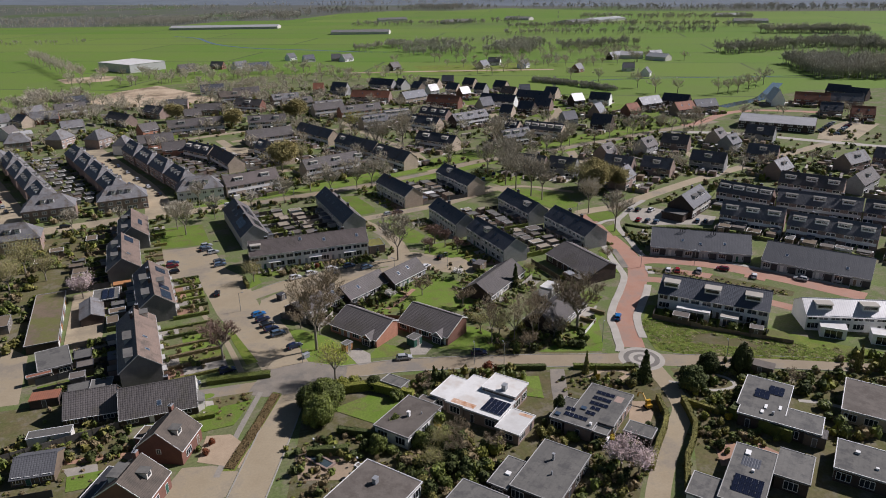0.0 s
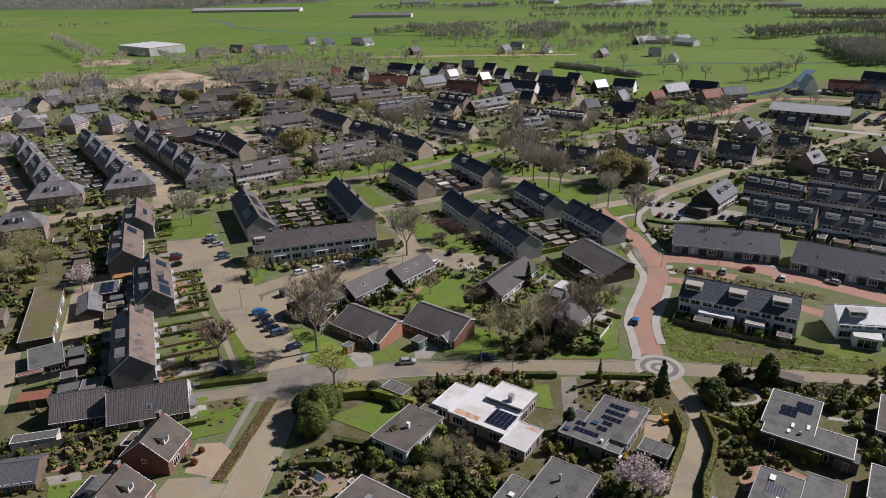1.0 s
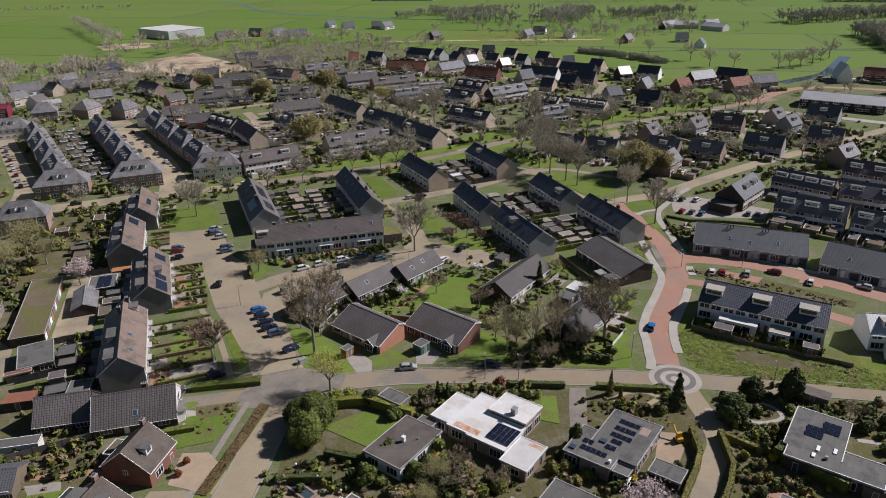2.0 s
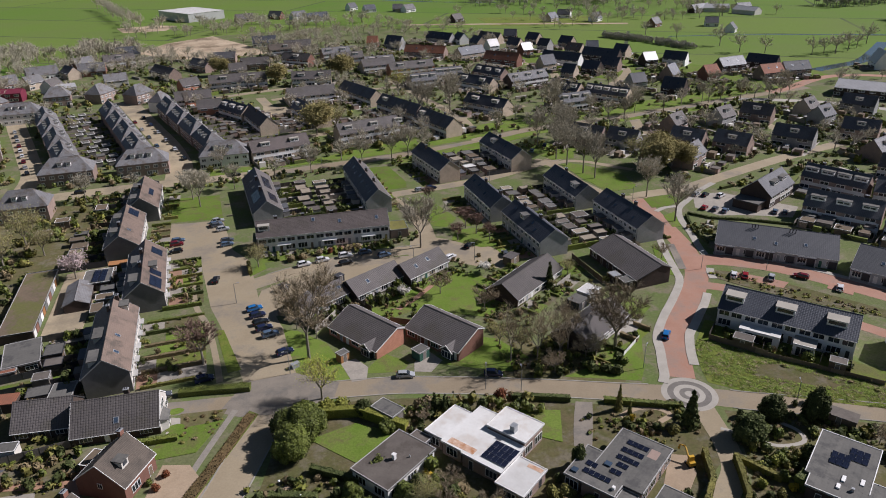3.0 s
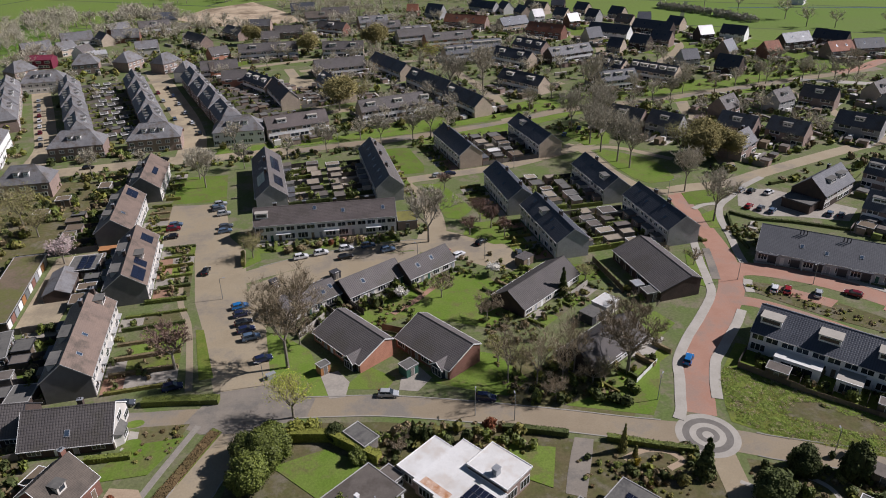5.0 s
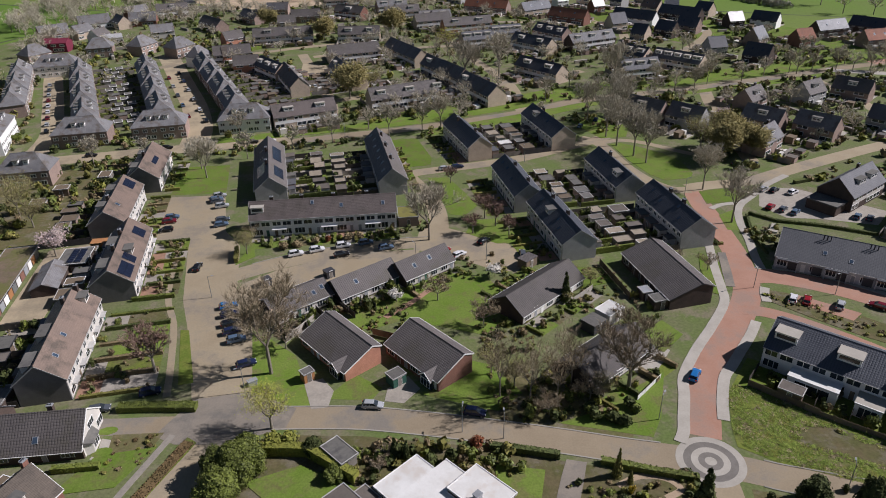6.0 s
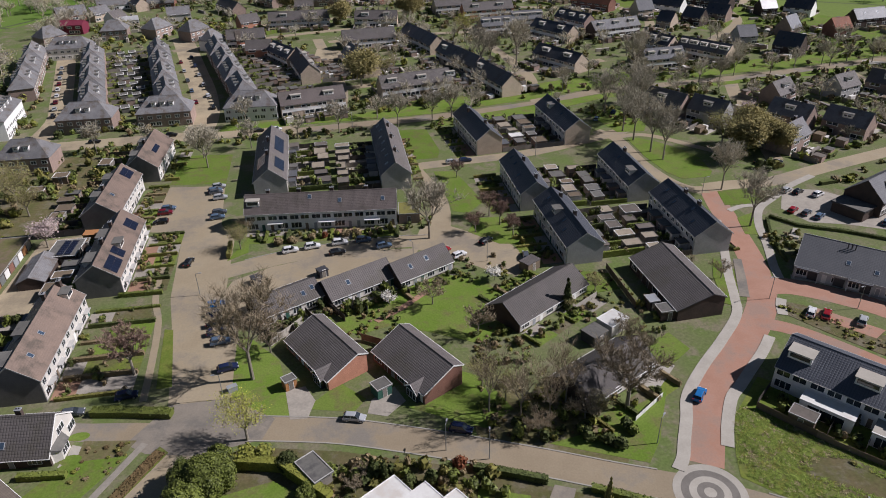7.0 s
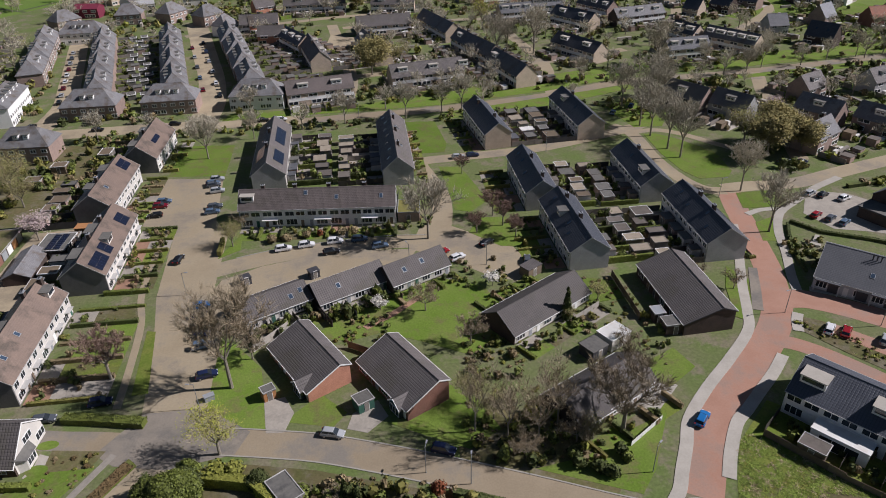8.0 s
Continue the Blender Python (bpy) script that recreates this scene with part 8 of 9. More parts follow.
gardens(141.4, 236.6, 91.1, 24.8, 9.2, 1, 11.0, 5, 19, 1.0, True, ("felt", "gravel_roof"), shrubs=9)
gardens(146.4, 205.9, 91.2, 26.8, 9.8, 1, 11.0, 5, 20, 1.0, True, ("gravel_roof", "felt_warm"), shrubs=6)
gardens(109.2, 237.0, 91.1, 25.4, 8.6, 1, 8.5, 5, 21, 0.0, False, shrubs=4)
gardens(113.1, 207.1, 92.3, 24, 9.4, 1, 9.5, 5, 22, 0.0, False, shrubs=5)
gardens(146.4, 205.9, 91.2, 26.8, 9.8, -1, 3.0, 5, 23, 0.0, False, shrubs=3)
gardens(215.4, 185.0, -55.7, 22.9, 9.3, -1, 9.0, 4, 24, 1.0, True, ("felt_moss", "felt_warm"), shrubs=3)
gardens(228.3, 159.9, -59.5, 29.7, 8.8, -1, 9.0, 5, 25, 1.0, True, ("felt_moss", "felt_warm", "felt"), shrubs=3)
gardens(56.7, 192.3, 27.3, 17.2, 8.6, -1, 6.0, 3, 26, 0.0, True, shrubs=6)
gardens(72.1, 196.8, 28.2, 15.7, 8.4, -1, 5.0, 3, 27, 0.0, False, shrubs=6)
gardens(40.5, 187.2, 27.5, 15.4, 8.6, -1, 6.0, 3, 28, 0.0, True, shrubs=6)
gardens(97.6, 178.8, 33.6, 23.4, 10.0, -1, 6.0, 4, 29, 0.0, False, shrubs=6)
gardens(97.6, 178.8, 33.6, 16, 10.0, 1, 6.0, 3, 30, 0.0, False, shrubs=6)
gardens(103.2, 151.4, 29.3, 19.5, 10.0, -1, 6.0, 3, 31, 0.0, False, shrubs=3)
gardens(148.6, 136.2, -50.4, 30.2, 13.2, -1, 7.0, 5, 32, 0.0, True, shrubs=3)

# garden rooms of the new terrace
def garden_room(x, y, ang, w, d, h, roof, label):
    root = thing("garden_room", label, "annex", x, y, ang, group="garden rooms")
    s = Shape()
    s.box(-w / 2, -d / 2, 0, w / 2, d / 2, h - 0.15)
    part("wall", s, M["render_white"], root)
    s = Shape()
    s.box(-w / 2 - 0.12, -d / 2 - 0.12, h - 0.15, w / 2 + 0.12, d / 2 + 0.12, h)
    part("roof", s, M[roof], root)
    add_window(root, pose(0, -d / 2, 0.1), w * 0.7, h - 0.6, False, 2)
    for q in ((-w / 2 - 0.12, -d / 2 - 0.12, w / 2 + 0.12, -d / 2 + 0.08), (-w / 2 - 0.12, d / 2 - 0.08, w / 2 + 0.12, d / 2 + 0.12)):
        s = Shape()
        s.box(q[0], q[1], h - 0.1, q[2], q[3], h + 0.1)
        part("roof_edge", s, M["white"], root)


def beside(x, y, ang, px_, py_):
    p = pose(x, y, 0, 0, 0, ang) @ Vector((px_, py_, 0))
    return p.x, p.y


for bx, by, ba, spots in ((148.6, 136.2, -50.4, ((-4.6, -8.6, 9.0, 3.4), (5.2, -8.8, 4.6, 4.4))), (173.8, 112.0, -45.0, ((-4.2, -7.4, 6.4, 4.0), (8, -7.4, 6.0, 4.0)))):
    for px_, py_, w, d in spots:
        gx, gy = beside(bx, by, ba, px_, py_)
        garden_room(gx, gy, ba, w, d, 3.0, "white_roof" if w > 5 else "pavement", "white-walled single-storey garden room with a pale flat roof")
for px_, py_, w, d in ((-7.4, -13.0, 4.6, 3.2), (12.5, -12.4, 3.6, 2.8)):
    gx, gy = beside(148.6, 136.2, -50.4, px_, py_)
    shed(gx, gy, -50.4, w, d, 2.5, "felt_warm", "wood", "trim", "dark wooden shed with a brown flat roof")
fence(128, 138.6, 136, 128, 1.6, "wood")
fence(136, 128, 152, 110.5, 1.2, "wood")

# small things between the bungalows
for px_, py_, w, d in ((171.4, 196.4, 3.4, 1.2), (173.6, 198.6, 1.2, 3.4)):
    s = Shape()
    s.box(-w / 2, -d / 2, 0, w / 2, d / 2, 0.5, 0, top=1)
    solid("planter", s, [M["white"], M["pavement"]], "low white garden planter beside the new terrace", "planter", px_, py_, -41, group="garden planters")
ax, ay = beside(-11.3, 121.0, 58.0, 0.4, 6.9)
shed(ax, ay, 58, 9.6, 3.2, 3.0, "dark_trim", "brick_red", "white", "flat black-roofed annex with a white roof edge", "annex", "annex")
ax, ay = beside(-4.0, 134.2, 59.3, 2.0, 6.4)
shed(ax, ay, 59.3, 4.6, 3.0, 2.7, "felt_moss", "brick_red", "white", "flat mossy annex beside the brick house", "annex", "annex")


def garden_lamp(x, y):
    root = thing("garden_lamp", "globe garden lamp on a dark post", "lamp", x, y, group="garden lamps")
    s = Shape()
    s.limb((0, 0, 0), (0, 0, 1.7), 0.05, 0.04, 6)
    part("post", s, M["dark_trim"], root)
    s = Shape()
    ring = [(math.cos(k * 0.7854), math.sin(k * 0.7854)) for k in range(8)]
    rings = [[(a * r, b * r, z) for a, b in ring] for r, z in ((0.1, 1.66), (0.24, 1.8), (0.24, 1.98), (0.1, 2.12))]
    for lo, hi in zip(rings[:-1], rings[1:]):
        for k in range(8):
            s.face((lo[k], lo[(k + 1) % 8], hi[(k + 1) % 8], hi[k]))
    s.face(rings[-1])
    part("globe", s, M["white"], root, "white globe", smooth=True)


for x, y in ((24.0, 122.5), (27.3, 117.7), (30.6, 112.6)):
    garden_lamp(x, y)
digger = thing("mini_excavator", "small yellow excavator standing on bare garden ground", "excavator", 97.5, 103.6, 84)
for nm, key, boxes in (("track", "tyre", ((-0.9, -0.7, 0, 0.9, -0.35, 0.45), (-0.9, 0.35, 0, 0.9, 0.7, 0.45))), ("cab", "machine_yellow", ((-0.9, -0.6, 0.5, 0.3, 0.6, 1.2), (-0.3, -0.5, 1.2, 0.3, 0.5, 2.2)))):
    for q in boxes:
        s = Shape()
        s.box(*q)
        part(nm, s, M[key], digger)
s = Shape()
s.limb((0.3, 0, 0.9), (2.3, 0, 2.6), 0.2, 0.16, 4), s.limb((2.3, 0, 2.6), (4.0, 0, 1.6), 0.16, 0.12, 4), s.limb((4.0, 0, 1.6), (4.2, 0, 0.5), 0.12, 0.25, 4)
part("boom", s, M["machine_yellow"], digger, "yellow boom and bucket")
shed(60.0, 154.6, 28, 3.4, 3.0, 2.4, "felt", "wood_green", "trim", "green-stained wooden shed with a flat roof")
shed(42.4, 159.4, 28, 2.6, 2.2, 2.3, "felt", "wood_orange", "trim", "orange-stained wooden shed with a flat roof")
shed(73.2, 226.6, -5, 6.0, 7.6, 3.0, "moss_roof", "brick_brown", "zinc", "flat annex under a yellow-green mossy roof", "annex", "annex")
shed(48.8, 199.6, 27, 2.5, 2.3, 2.0, "dark_trim", "dark_trim", None, "black wooden shed with a grey roof")
shed(33.0, 199.0, 27, 2.5, 2.3, 2.0, "dark_trim", "dark_trim", None, "black wooden shed with a grey roof")
shed(99.6, 193.6, 34, 4.6, 3.2, 2.6, "roof_umber", "wood", None, "brown shed with a low umber roof")
shed(105.6, 163.4, 30, 4.4, 4.0, 2.6, "felt", "dark_trim", None, "dark shed with a grey felt roof")
shed(110.6, 166.4, 30, 5.6, 4.4, 2.9, "white_roof", "cream", "white", "conservatory with a bright white roof", "conservatory", "annex")
shed(124.0, 168.6, 4, 4.6, 3.4, 2.6, "felt", "brick_dark", "trim", "flat annex with a grey felt roof")
shed(122.2, 172.6, 4, 2.6, 3.0, 2.5, "zinc", "brick_dark", "trim", "small annex with a zinc roof")
panel_annex = shed(-17.0, 221.0, 88, 9.0, 7.6, 2.7, "felt", "brick_dark", "white", "flat annex carrying solar panels beside the terrace", "annex", "annex")
tilted_panels(panel_annex, -3.4, -1.6, 7, 2, 2.7, lean=5)
shed(-12.4, 229.4, 88, 3.0, 5.4, 2.4, "wood_orange", "wood_orange", None, "orange wooden pergola roof beside the terrace")
shed(-17.6, 164.4, -6, 5.0, 6.0, 2.7, "felt", "brick_dark", "trim", "flat dark annex behind the terrace")
shed(-29.8, 165.6, -8, 6.4, 4.0, 2.4, "roof_red", "brick_dark", None, "low shed with a rust-red roof")
shed(-27.6, 148.6, -8, 9.0, 3.0, 2.4, "felt", "cream", "white", "long low shed with a pale roof edge")
shed(-45, 214, 90, 8, 5, 2.6, "felt_moss", "wood_grey", "trim", "long garden shed with a mossy roof")
shed(-38, 262, 0, 5, 4, 2.5, "felt_moss", "wood", "white", "garden shed with an ochre mossy roof")
shed(-34, 272, 0, 4.6, 4, 2.5, "felt_moss", "wood", "white", "garden shed with an ochre mossy roof")
shed(133.0, 104.2, -56, 6.4, 3.4, 2.4, "felt_warm", "wood", None, "open dark garden pavilion with a mossy roof", "garden_pavilion", "pavilion")
shed(120.8, 78.4, -56, 4.4, 3.6, 2.8, "roof_umber", "wood", None, "garden shed with a dark roof")
for pts, mat, lab in (([(-33, 175.4), (-12.6, 177.6)], "dark_trim", "black wooden garden fence of boards"), ([(-33, 170.4), (-13, 171.6)], "dark_trim", "black wooden garden fence of boards"), ([(38, 173), (44.4, 180.4)], "pavement", "pale garden wall of concrete panels"), ([(105, 174), (111.4, 178.4)], "pavement", "pale garden wall of concrete panels"), ([(105, 139.2), (112.4, 144.4)], "white", "low white garden fence of boards"), ([(-28, 192), (-13, 192)], "wood_grey", "grey wooden garden fence, weathered"), ([(-37.6, 232), (-16, 233)], "dark_trim", "black wooden garden fence of boards"), ([(118.6, 173), (118, 190)], "wood", "brown wooden garden fence, weathered"), ([(57, 172), (66, 166)], "wood", "brown wooden garden fence, weathered"), ([(30, 186), (37, 178)], "wood_grey", "grey wooden garden fence, weathered")):
    (ax, ay), (bx, by) = pts
    fence(ax, ay, bx, by, 1.1 if mat == "white" else 1.8, mat, lab)
patch("garden_path", "curving reddish garden path across the lawn", [(60, 178.6), (66, 182.6), (72.6, 188.4), (73.6, 187.4), (67, 181.4), (61, 177.4)], M["terrace_red"], 0.12)
patch("terrace", "red brick garden terrace", [(105.2, 87), (109.4, 85.6), (111.6, 79.1), (107.5, 77), (97.6, 81), (100.6, 85.6)], M["terrace_red"], 0.05)
patch("terrace", "sandy garden terrace beside the bungalow", [(88.4, 99), (95.6, 107.4), (98.6, 106), (97.4, 101.4), (90.6, 95.6)], M["terrace_tan"], 0.05)
patch("terrace", "tan garden terrace with a pond", [(19.6, 121), (25.2, 123.3), (31, 114.6), (27.6, 109), (18.4, 113)], M["terrace_tan"], 0.058)
patch("driveway", "beige driveway beside the white-roofed house", [(79.6, 115.4), (81.6, 119.4), (84.4, 124.4), (86.4, 127.6), (89.6, 126.2), (87.4, 122), (84.8, 117.4), (82.6, 113.6)], M["asphalt_grey"], 0.052)
patch("driveway", "pale driveway of the bungalow by the street", [(42.8, 150.2), (46, 150), (47.4, 154.6), (45.4, 159), (41.6, 158.4)], M["garden_slab"], 0.053)
patch("driveway", "pale driveway of the red-brick bungalow", [(57, 149.4), (60.6, 148), (64.4, 151.6), (62.6, 156), (58, 153)], M["garden_slab"], 0.055)
patch("driveway", "pale gravel yard beneath the tree", [(108, 147), (112.6, 146.4), (118.6, 152.4), (115.4, 157), (110, 153)], M["pavement"], 0.054)
patch("garden_bed", "dug garden bed with small plants", [(6.4, 151), (15.8, 149.6), (12.6, 142.6), (6.4, 144.6)], M["garden_ground"], 0.057)
for cx, cy, rx, ry in ((5.2, 152.3, 1.9, 1.1), (5.4, 146.7, 1.9, 1.2)):
    patch("lawn", "small oval lawn by the cream bay", [(cx + rx * math.cos(k * 0.4488), cy + ry * math.sin(k * 0.4488)) for k in range(14)], M["lawn"], 0.064, "lawn")
patch("garden_path", "pale brown garden path among shrubs", [(-26, 140.6), (-12, 137.2), (-9.4, 133.6), (-10.8, 132.8), (-13.4, 135.6), (-26, 138.8)], M["terrace_red"], 0.05)
patch("terrace", "paved garden terrace beside the outbuilding", [(-25, 137), (-18.4, 136), (-18, 132), (-23.6, 133.4)], M["garden_slab"], 0.054)
patch("driveway", "pale curved garden path by the white bay", [(4.6, 150.4), (7, 149.4), (6.6, 146.4), (4.8, 144.4), (3.6, 145.4), (4.6, 148)], M["pavement"], 0.056)
fence(-40, 144.6, -14, 147.4, 1.8, "wood_grey")
fence(-42, 131, -26, 128.6, 1.8, "dark_trim", "black wooden garden fence of boards")
# garden pond with a brick rim
s = Shape()
s.box(-3.4, -1.3, 0, 3.4, -0.9, 0.5), s.box(-3.4, 0.9, 0, 3.4, 1.3, 0.5), s.box(-3.4, -0.9, 0, -3.0, 0.9, 0.5), s.box(3.0, -0.9, 0, 3.4, 0.9, 0.5)
pond = thing("garden_pond", "raised rectangular garden pond with a brick rim", "pond", 23.9, 117.0, -61)
part("rim", s, M["brick_brown"], pond)
s = Shape()
s.box(-3.0, -0.9, 0, 3.0, 0.9, 0.4)
part("water", s, M["water"], pond)

# shrubs in the near gardens
BUNGALOWS = ((36.9, 120, 4.5, 7, 5, 9.6), (53.5, 126.5, 12, 4, 13, 9.8), (74.8, 108.4, 7, 6, 7.4, 9.4), (58.4, 99.2, 7.3, -0.6, 8.2, 9.6), (124.3, 100.5, 8.8, -8, 9.6, 9.8), (102.3, 82.3, 7, -7.5, 8.2, 11.6), (122.5, 74.8, 8, -5.4, 8.8, 6.2), (144.7, 90, 6, -7.5, 6.8, 8.2), (32, 109.8, 6, -7, 8, 7.8), (47, 96.5, 5, -7, 5.8, 7.8), (88.3, 98.5, 3, -2, 3.6, 2.8))


def in_bungalow(x, y):
    return any(abs((x - hx) * 0.559 - (y - hy) * 0.829 - ox) < hw and abs((x - hx) * 0.829 + (y - hy) * 0.559 - oy) < hd for hx, hy, ox, oy, hw, hd in BUNGALOWS)


LANE = curve_points([(72, 70), (80, 79.4), (90.6, 89), (98, 94.6), (104.2, 99.6), (107.4, 106), (109.4, 113), (111, 119)], 5)
n_near = 0
for x0, y0, x1, y1, n, lo, hi in ((38, 96, 60, 120, 170, 0.7, 1.9), (58, 100, 82, 114, 60, 0.7, 1.5), (100, 82, 122, 100, 150, 0.5, 1.2), (108, 98, 134, 112, 150, 0.5, 1.5), (18, 100, 36, 124, 90, 0.5, 1.3), (-44, 136, -12, 151, 110, 0.5, 1.4), (86, 113, 106, 122, 60, 0.4, 1.0), (70, 80, 92, 98, 70, 0.6, 1.4), (78, 136, 104, 150, 56, 0.6, 1.5), (124, 74, 165, 100, 200, 0.6, 1.8), (50, 126, 78, 138, 90, 0.6, 1.5), (60, 78, 76, 92, 30, 0.6, 1.4)):
    for i in range(n):
        sz = rp.uniform(lo, hi)
        px_, py_ = rp.uniform(x0, x1), rp.uniform(y0, y1)
        # keep the plants clear of houses and lanes
        if in_bungalow(px_, py_):
            continue
        if min((Vector((px_, py_, 0)) - q).length for q in LANE) < 3.2 + sz:
            continue
        if abs((py_ - 149) + (px_ - 44) * 0.37) < 4 and px_ < 90:
            continue
        if any(min((Vector((px_, py_, 0)) - q).length for q in line) < 0.5 + sz for line, width in ROADS if width < 1.6):
            continue
        key = rp.choice(KINDS)
        if n_near < 280:
            n_near += 1
            place(key, px_, py_, sz, height=sz * rp.uniform(0.7, 1.3))
        else:
            loose(key, px_, py_, sz, sz * rp.uniform(0.7, 1.3))
for x0, y0, x1, y1, n in ((38, 96, 60, 120, 190), (58, 96, 82, 114, 90), (98, 82, 122, 102, 230), (108, 96, 134, 112, 190), (14, 98, 36, 124, 90), (-44, 130, -12, 151, 160), (84, 110, 106, 122, 120), (70, 80, 92, 98, 90), (124, 74, 165, 100, 200), (50, 126, 78, 138, 110), (78, 138, 104, 156, 110), (104, 158, 120, 190, 120), (6, 141, 15, 150, 30), (80, 160, 92, 172, 60), (54, 170, 66, 182, 30)):
    for i in range(n):
        px_, py_, sz = rp.uniform(x0, x1), rp.uniform(y0, y1), rp.uniform(0.25, 0.75)
        if not in_bungalow(px_, py_) and not any(min((Vector((px_, py_, 0)) - q).length for q in line) < width / 2 + sz for line, width in ROADS if abs(line[0].x - px_) + abs(line[0].y - py_) < 260):
            loose("herb%d" % rp.choice((0, 0, 1, 1, 2, 3, 4)), px_, py_, sz, sz * rp.uniform(0.6, 1.0))
for x0, y0, x1, y1, n, lo, hi in ((-50, 196, -38, 262, 70, 0.7, 1.8), (-24, 232, -16, 275, 30, 0.6, 1.4), (104, 160, 124, 176, 24, 0.5, 1.1), (80, 190, 94, 201, 30, 0.4, 0.9), (56, 173, 66, 182, 20, 0.4, 0.8), (80, 158, 90, 170, 30, 0.5, 1.2), (-62, 258, -22, 298, 120, 0.6, 1.8), (70, 219, 79, 226, 24, 0.4, 1.0), (-30, 150, -14, 176, 30, 0.5, 1.2), (156, 284, 166, 300, 16, 0.6, 1.2), (190, 262, 214, 292, 40, 0.6, 1.6), (-40, 294, 70, 302, 90, 0.6, 1.4), (88, 296, 160, 306, 60, 0.6, 1.4), (100, 196, 108, 200, 6, .5, .9), (164, 184, 176, 198, 70, .4, 1.0), (152, 300, 180, 330, 20, .6, 1.4)):
    for i in range(n):
        sz = rp.uniform(lo, hi)
        loose(rp.choice(KINDS), rp.uniform(x0, x1), rp.uniform(y0, y1), sz, sz * rp.uniform(0.7, 1.2))
for i in range(12):
    px_, t = rp.uniform(122, 166), rp.uniform(0, 1)
    py_ = 119 - (px_ - 122) * 0.62 + t * (22 - abs(px_ - 140) * 0.3)
    if py_ > 150 or (px_ - 148) * 0.77 + (py_ - 136) * 0.64 > -10.5:
        continue
    sz = rp.uniform(0.3, 0.8)
    loose(rp.choice(("brown0", "olive_bush0", "olive_bush1", "lime0", "olive_bush2", "green0")), px_, py_, sz, sz * rp.uniform(0.4, 0.6))
for i in range(90):
    t = rp.random()
    loose(rp.choice(("brown0", "brown1", "olive_bush0", "lime0")), 151.6 + 25 * t + rp.uniform(-2.4, 2.4), 166 - 32 * t + rp.uniform(-2, 2), rp.uniform(0.3, 0.7), rp.uniform(0.2, 0.45))

# yards behind the terraces further off
BOX = {}
for key, mats in (("shed_a", ("wood", "felt_moss")), ("shed_b", ("brick_brown", "felt")), ("shed_c", ("brick_brown", "felt_warm")), ("hedge", ("leaf_dark", "leaf_green")), ("fence", ("wood_grey", "wood_grey")), ("slab", ("garden_slab", "pavement")), ("grass", ("lawn", "lawn")), ("pale", ("cream", "white_roof")), ("framed", ("white", "felt")), ("terrace", ("pavement", "pavement"))):
    s = Shape()
    if key[:4] == "shed":
        s.box(-0.46, -0.46, 0, 0.46, 0.46, 0.93, 0), s.box(-0.5, -0.5, 0.93, 0.5, 0.5, 1, 1)
    elif key == "framed":
        s.box(-0.44, -0.44, 0, 0.44, 0.44, 0.88, 1), s.box(-0.5, -0.5, 0.88, 0.5, 0.5, 0.96, 0), s.box(-0.42, -0.42, 0.96, 0.42, 0.42, 1, 1)
    else:
        s.box(-0.5, -0.5, 0, 0.5, 0.5, 1, 0, top=1)
    BOX[key] = s.data("yard_" + key, [M[mats[0]], M[mats[1]]])
yards = []
for x, y, ang, L, half, kind in YARD:
    n = max(2, int(L / 5.6))
    for k in (1, -1):
        for i in range(n):
            lx = -L / 2 + L * (i + 0.5) / n
            m = pose(x, y, 0, 0, 0, ang)
            yards.append((BOX[rp.choice(("slab", "grass", "slab", "grass", "terrace"))], m @ pose(lx, k * (half + 4.6), 0) @ Matrix.Diagonal((L / n * 0.92, 8.4, 0.06 + 0.004 * i, 1))))
            if rp.random() < 0.8:
                yards.append((BOX[rp.choice(("shed_a", "shed_b", "shed_c"))], m @ pose(lx + rp.uniform(-0.6, 0.6), k * (half + 8.0), 0) @ Matrix.Diagonal((rp.uniform(2.4, 3.6), rp.uniform(2.4, 4), rp.uniform(2.1, 2.6), 1))))
            yards.append((BOX["fence"], m @ pose(lx - L / n / 2, k * (half + 4.8), 0) @ Matrix.Diagonal((0.08, 8.6, 1.8, 1))))
            if rp.random() < 0.85:
                yards.append((BOX["pale"], m @ pose(lx + rp.uniform(-1.5, 1.5), k * (half + rp.uniform(1.4, 6)), 0) @ Matrix.Diagonal((rp.uniform(1.0, 3.8), rp.uniform(0.8, 2.8), rp.uniform(0.8, 2.5), 1))))
            if rp.random() < 0.6:
                yards.append((BOX["hedge"], m @ pose(lx + rp.uniform(-2, 2), k * (half + 9.4), 0) @ Matrix.Diagonal((L / n * rp.uniform(0.4, 1.0), 0.9, rp.uniform(1.0, 2.0), 1))))
            for q in range(4):
                p = m @ Vector((lx + rp.uniform(-2.6, 2.6), k * (half + rp.uniform(1.5, 10)), 0))
                sz = rp.uniform(0.5, 1.3)
                loose(rp.choice(KINDS), p.x, p.y, sz, sz * rp.uniform(0.7, 1.3))
            p = m @ Vector((lx + rp.uniform(-2, 2), k * (half + rp.uniform(2, 9)), 0))
            loose(rp.choice(KINDS), p.x, p.y, rp.uniform(0.6, 1.4), rp.uniform(0.6, 1.5))
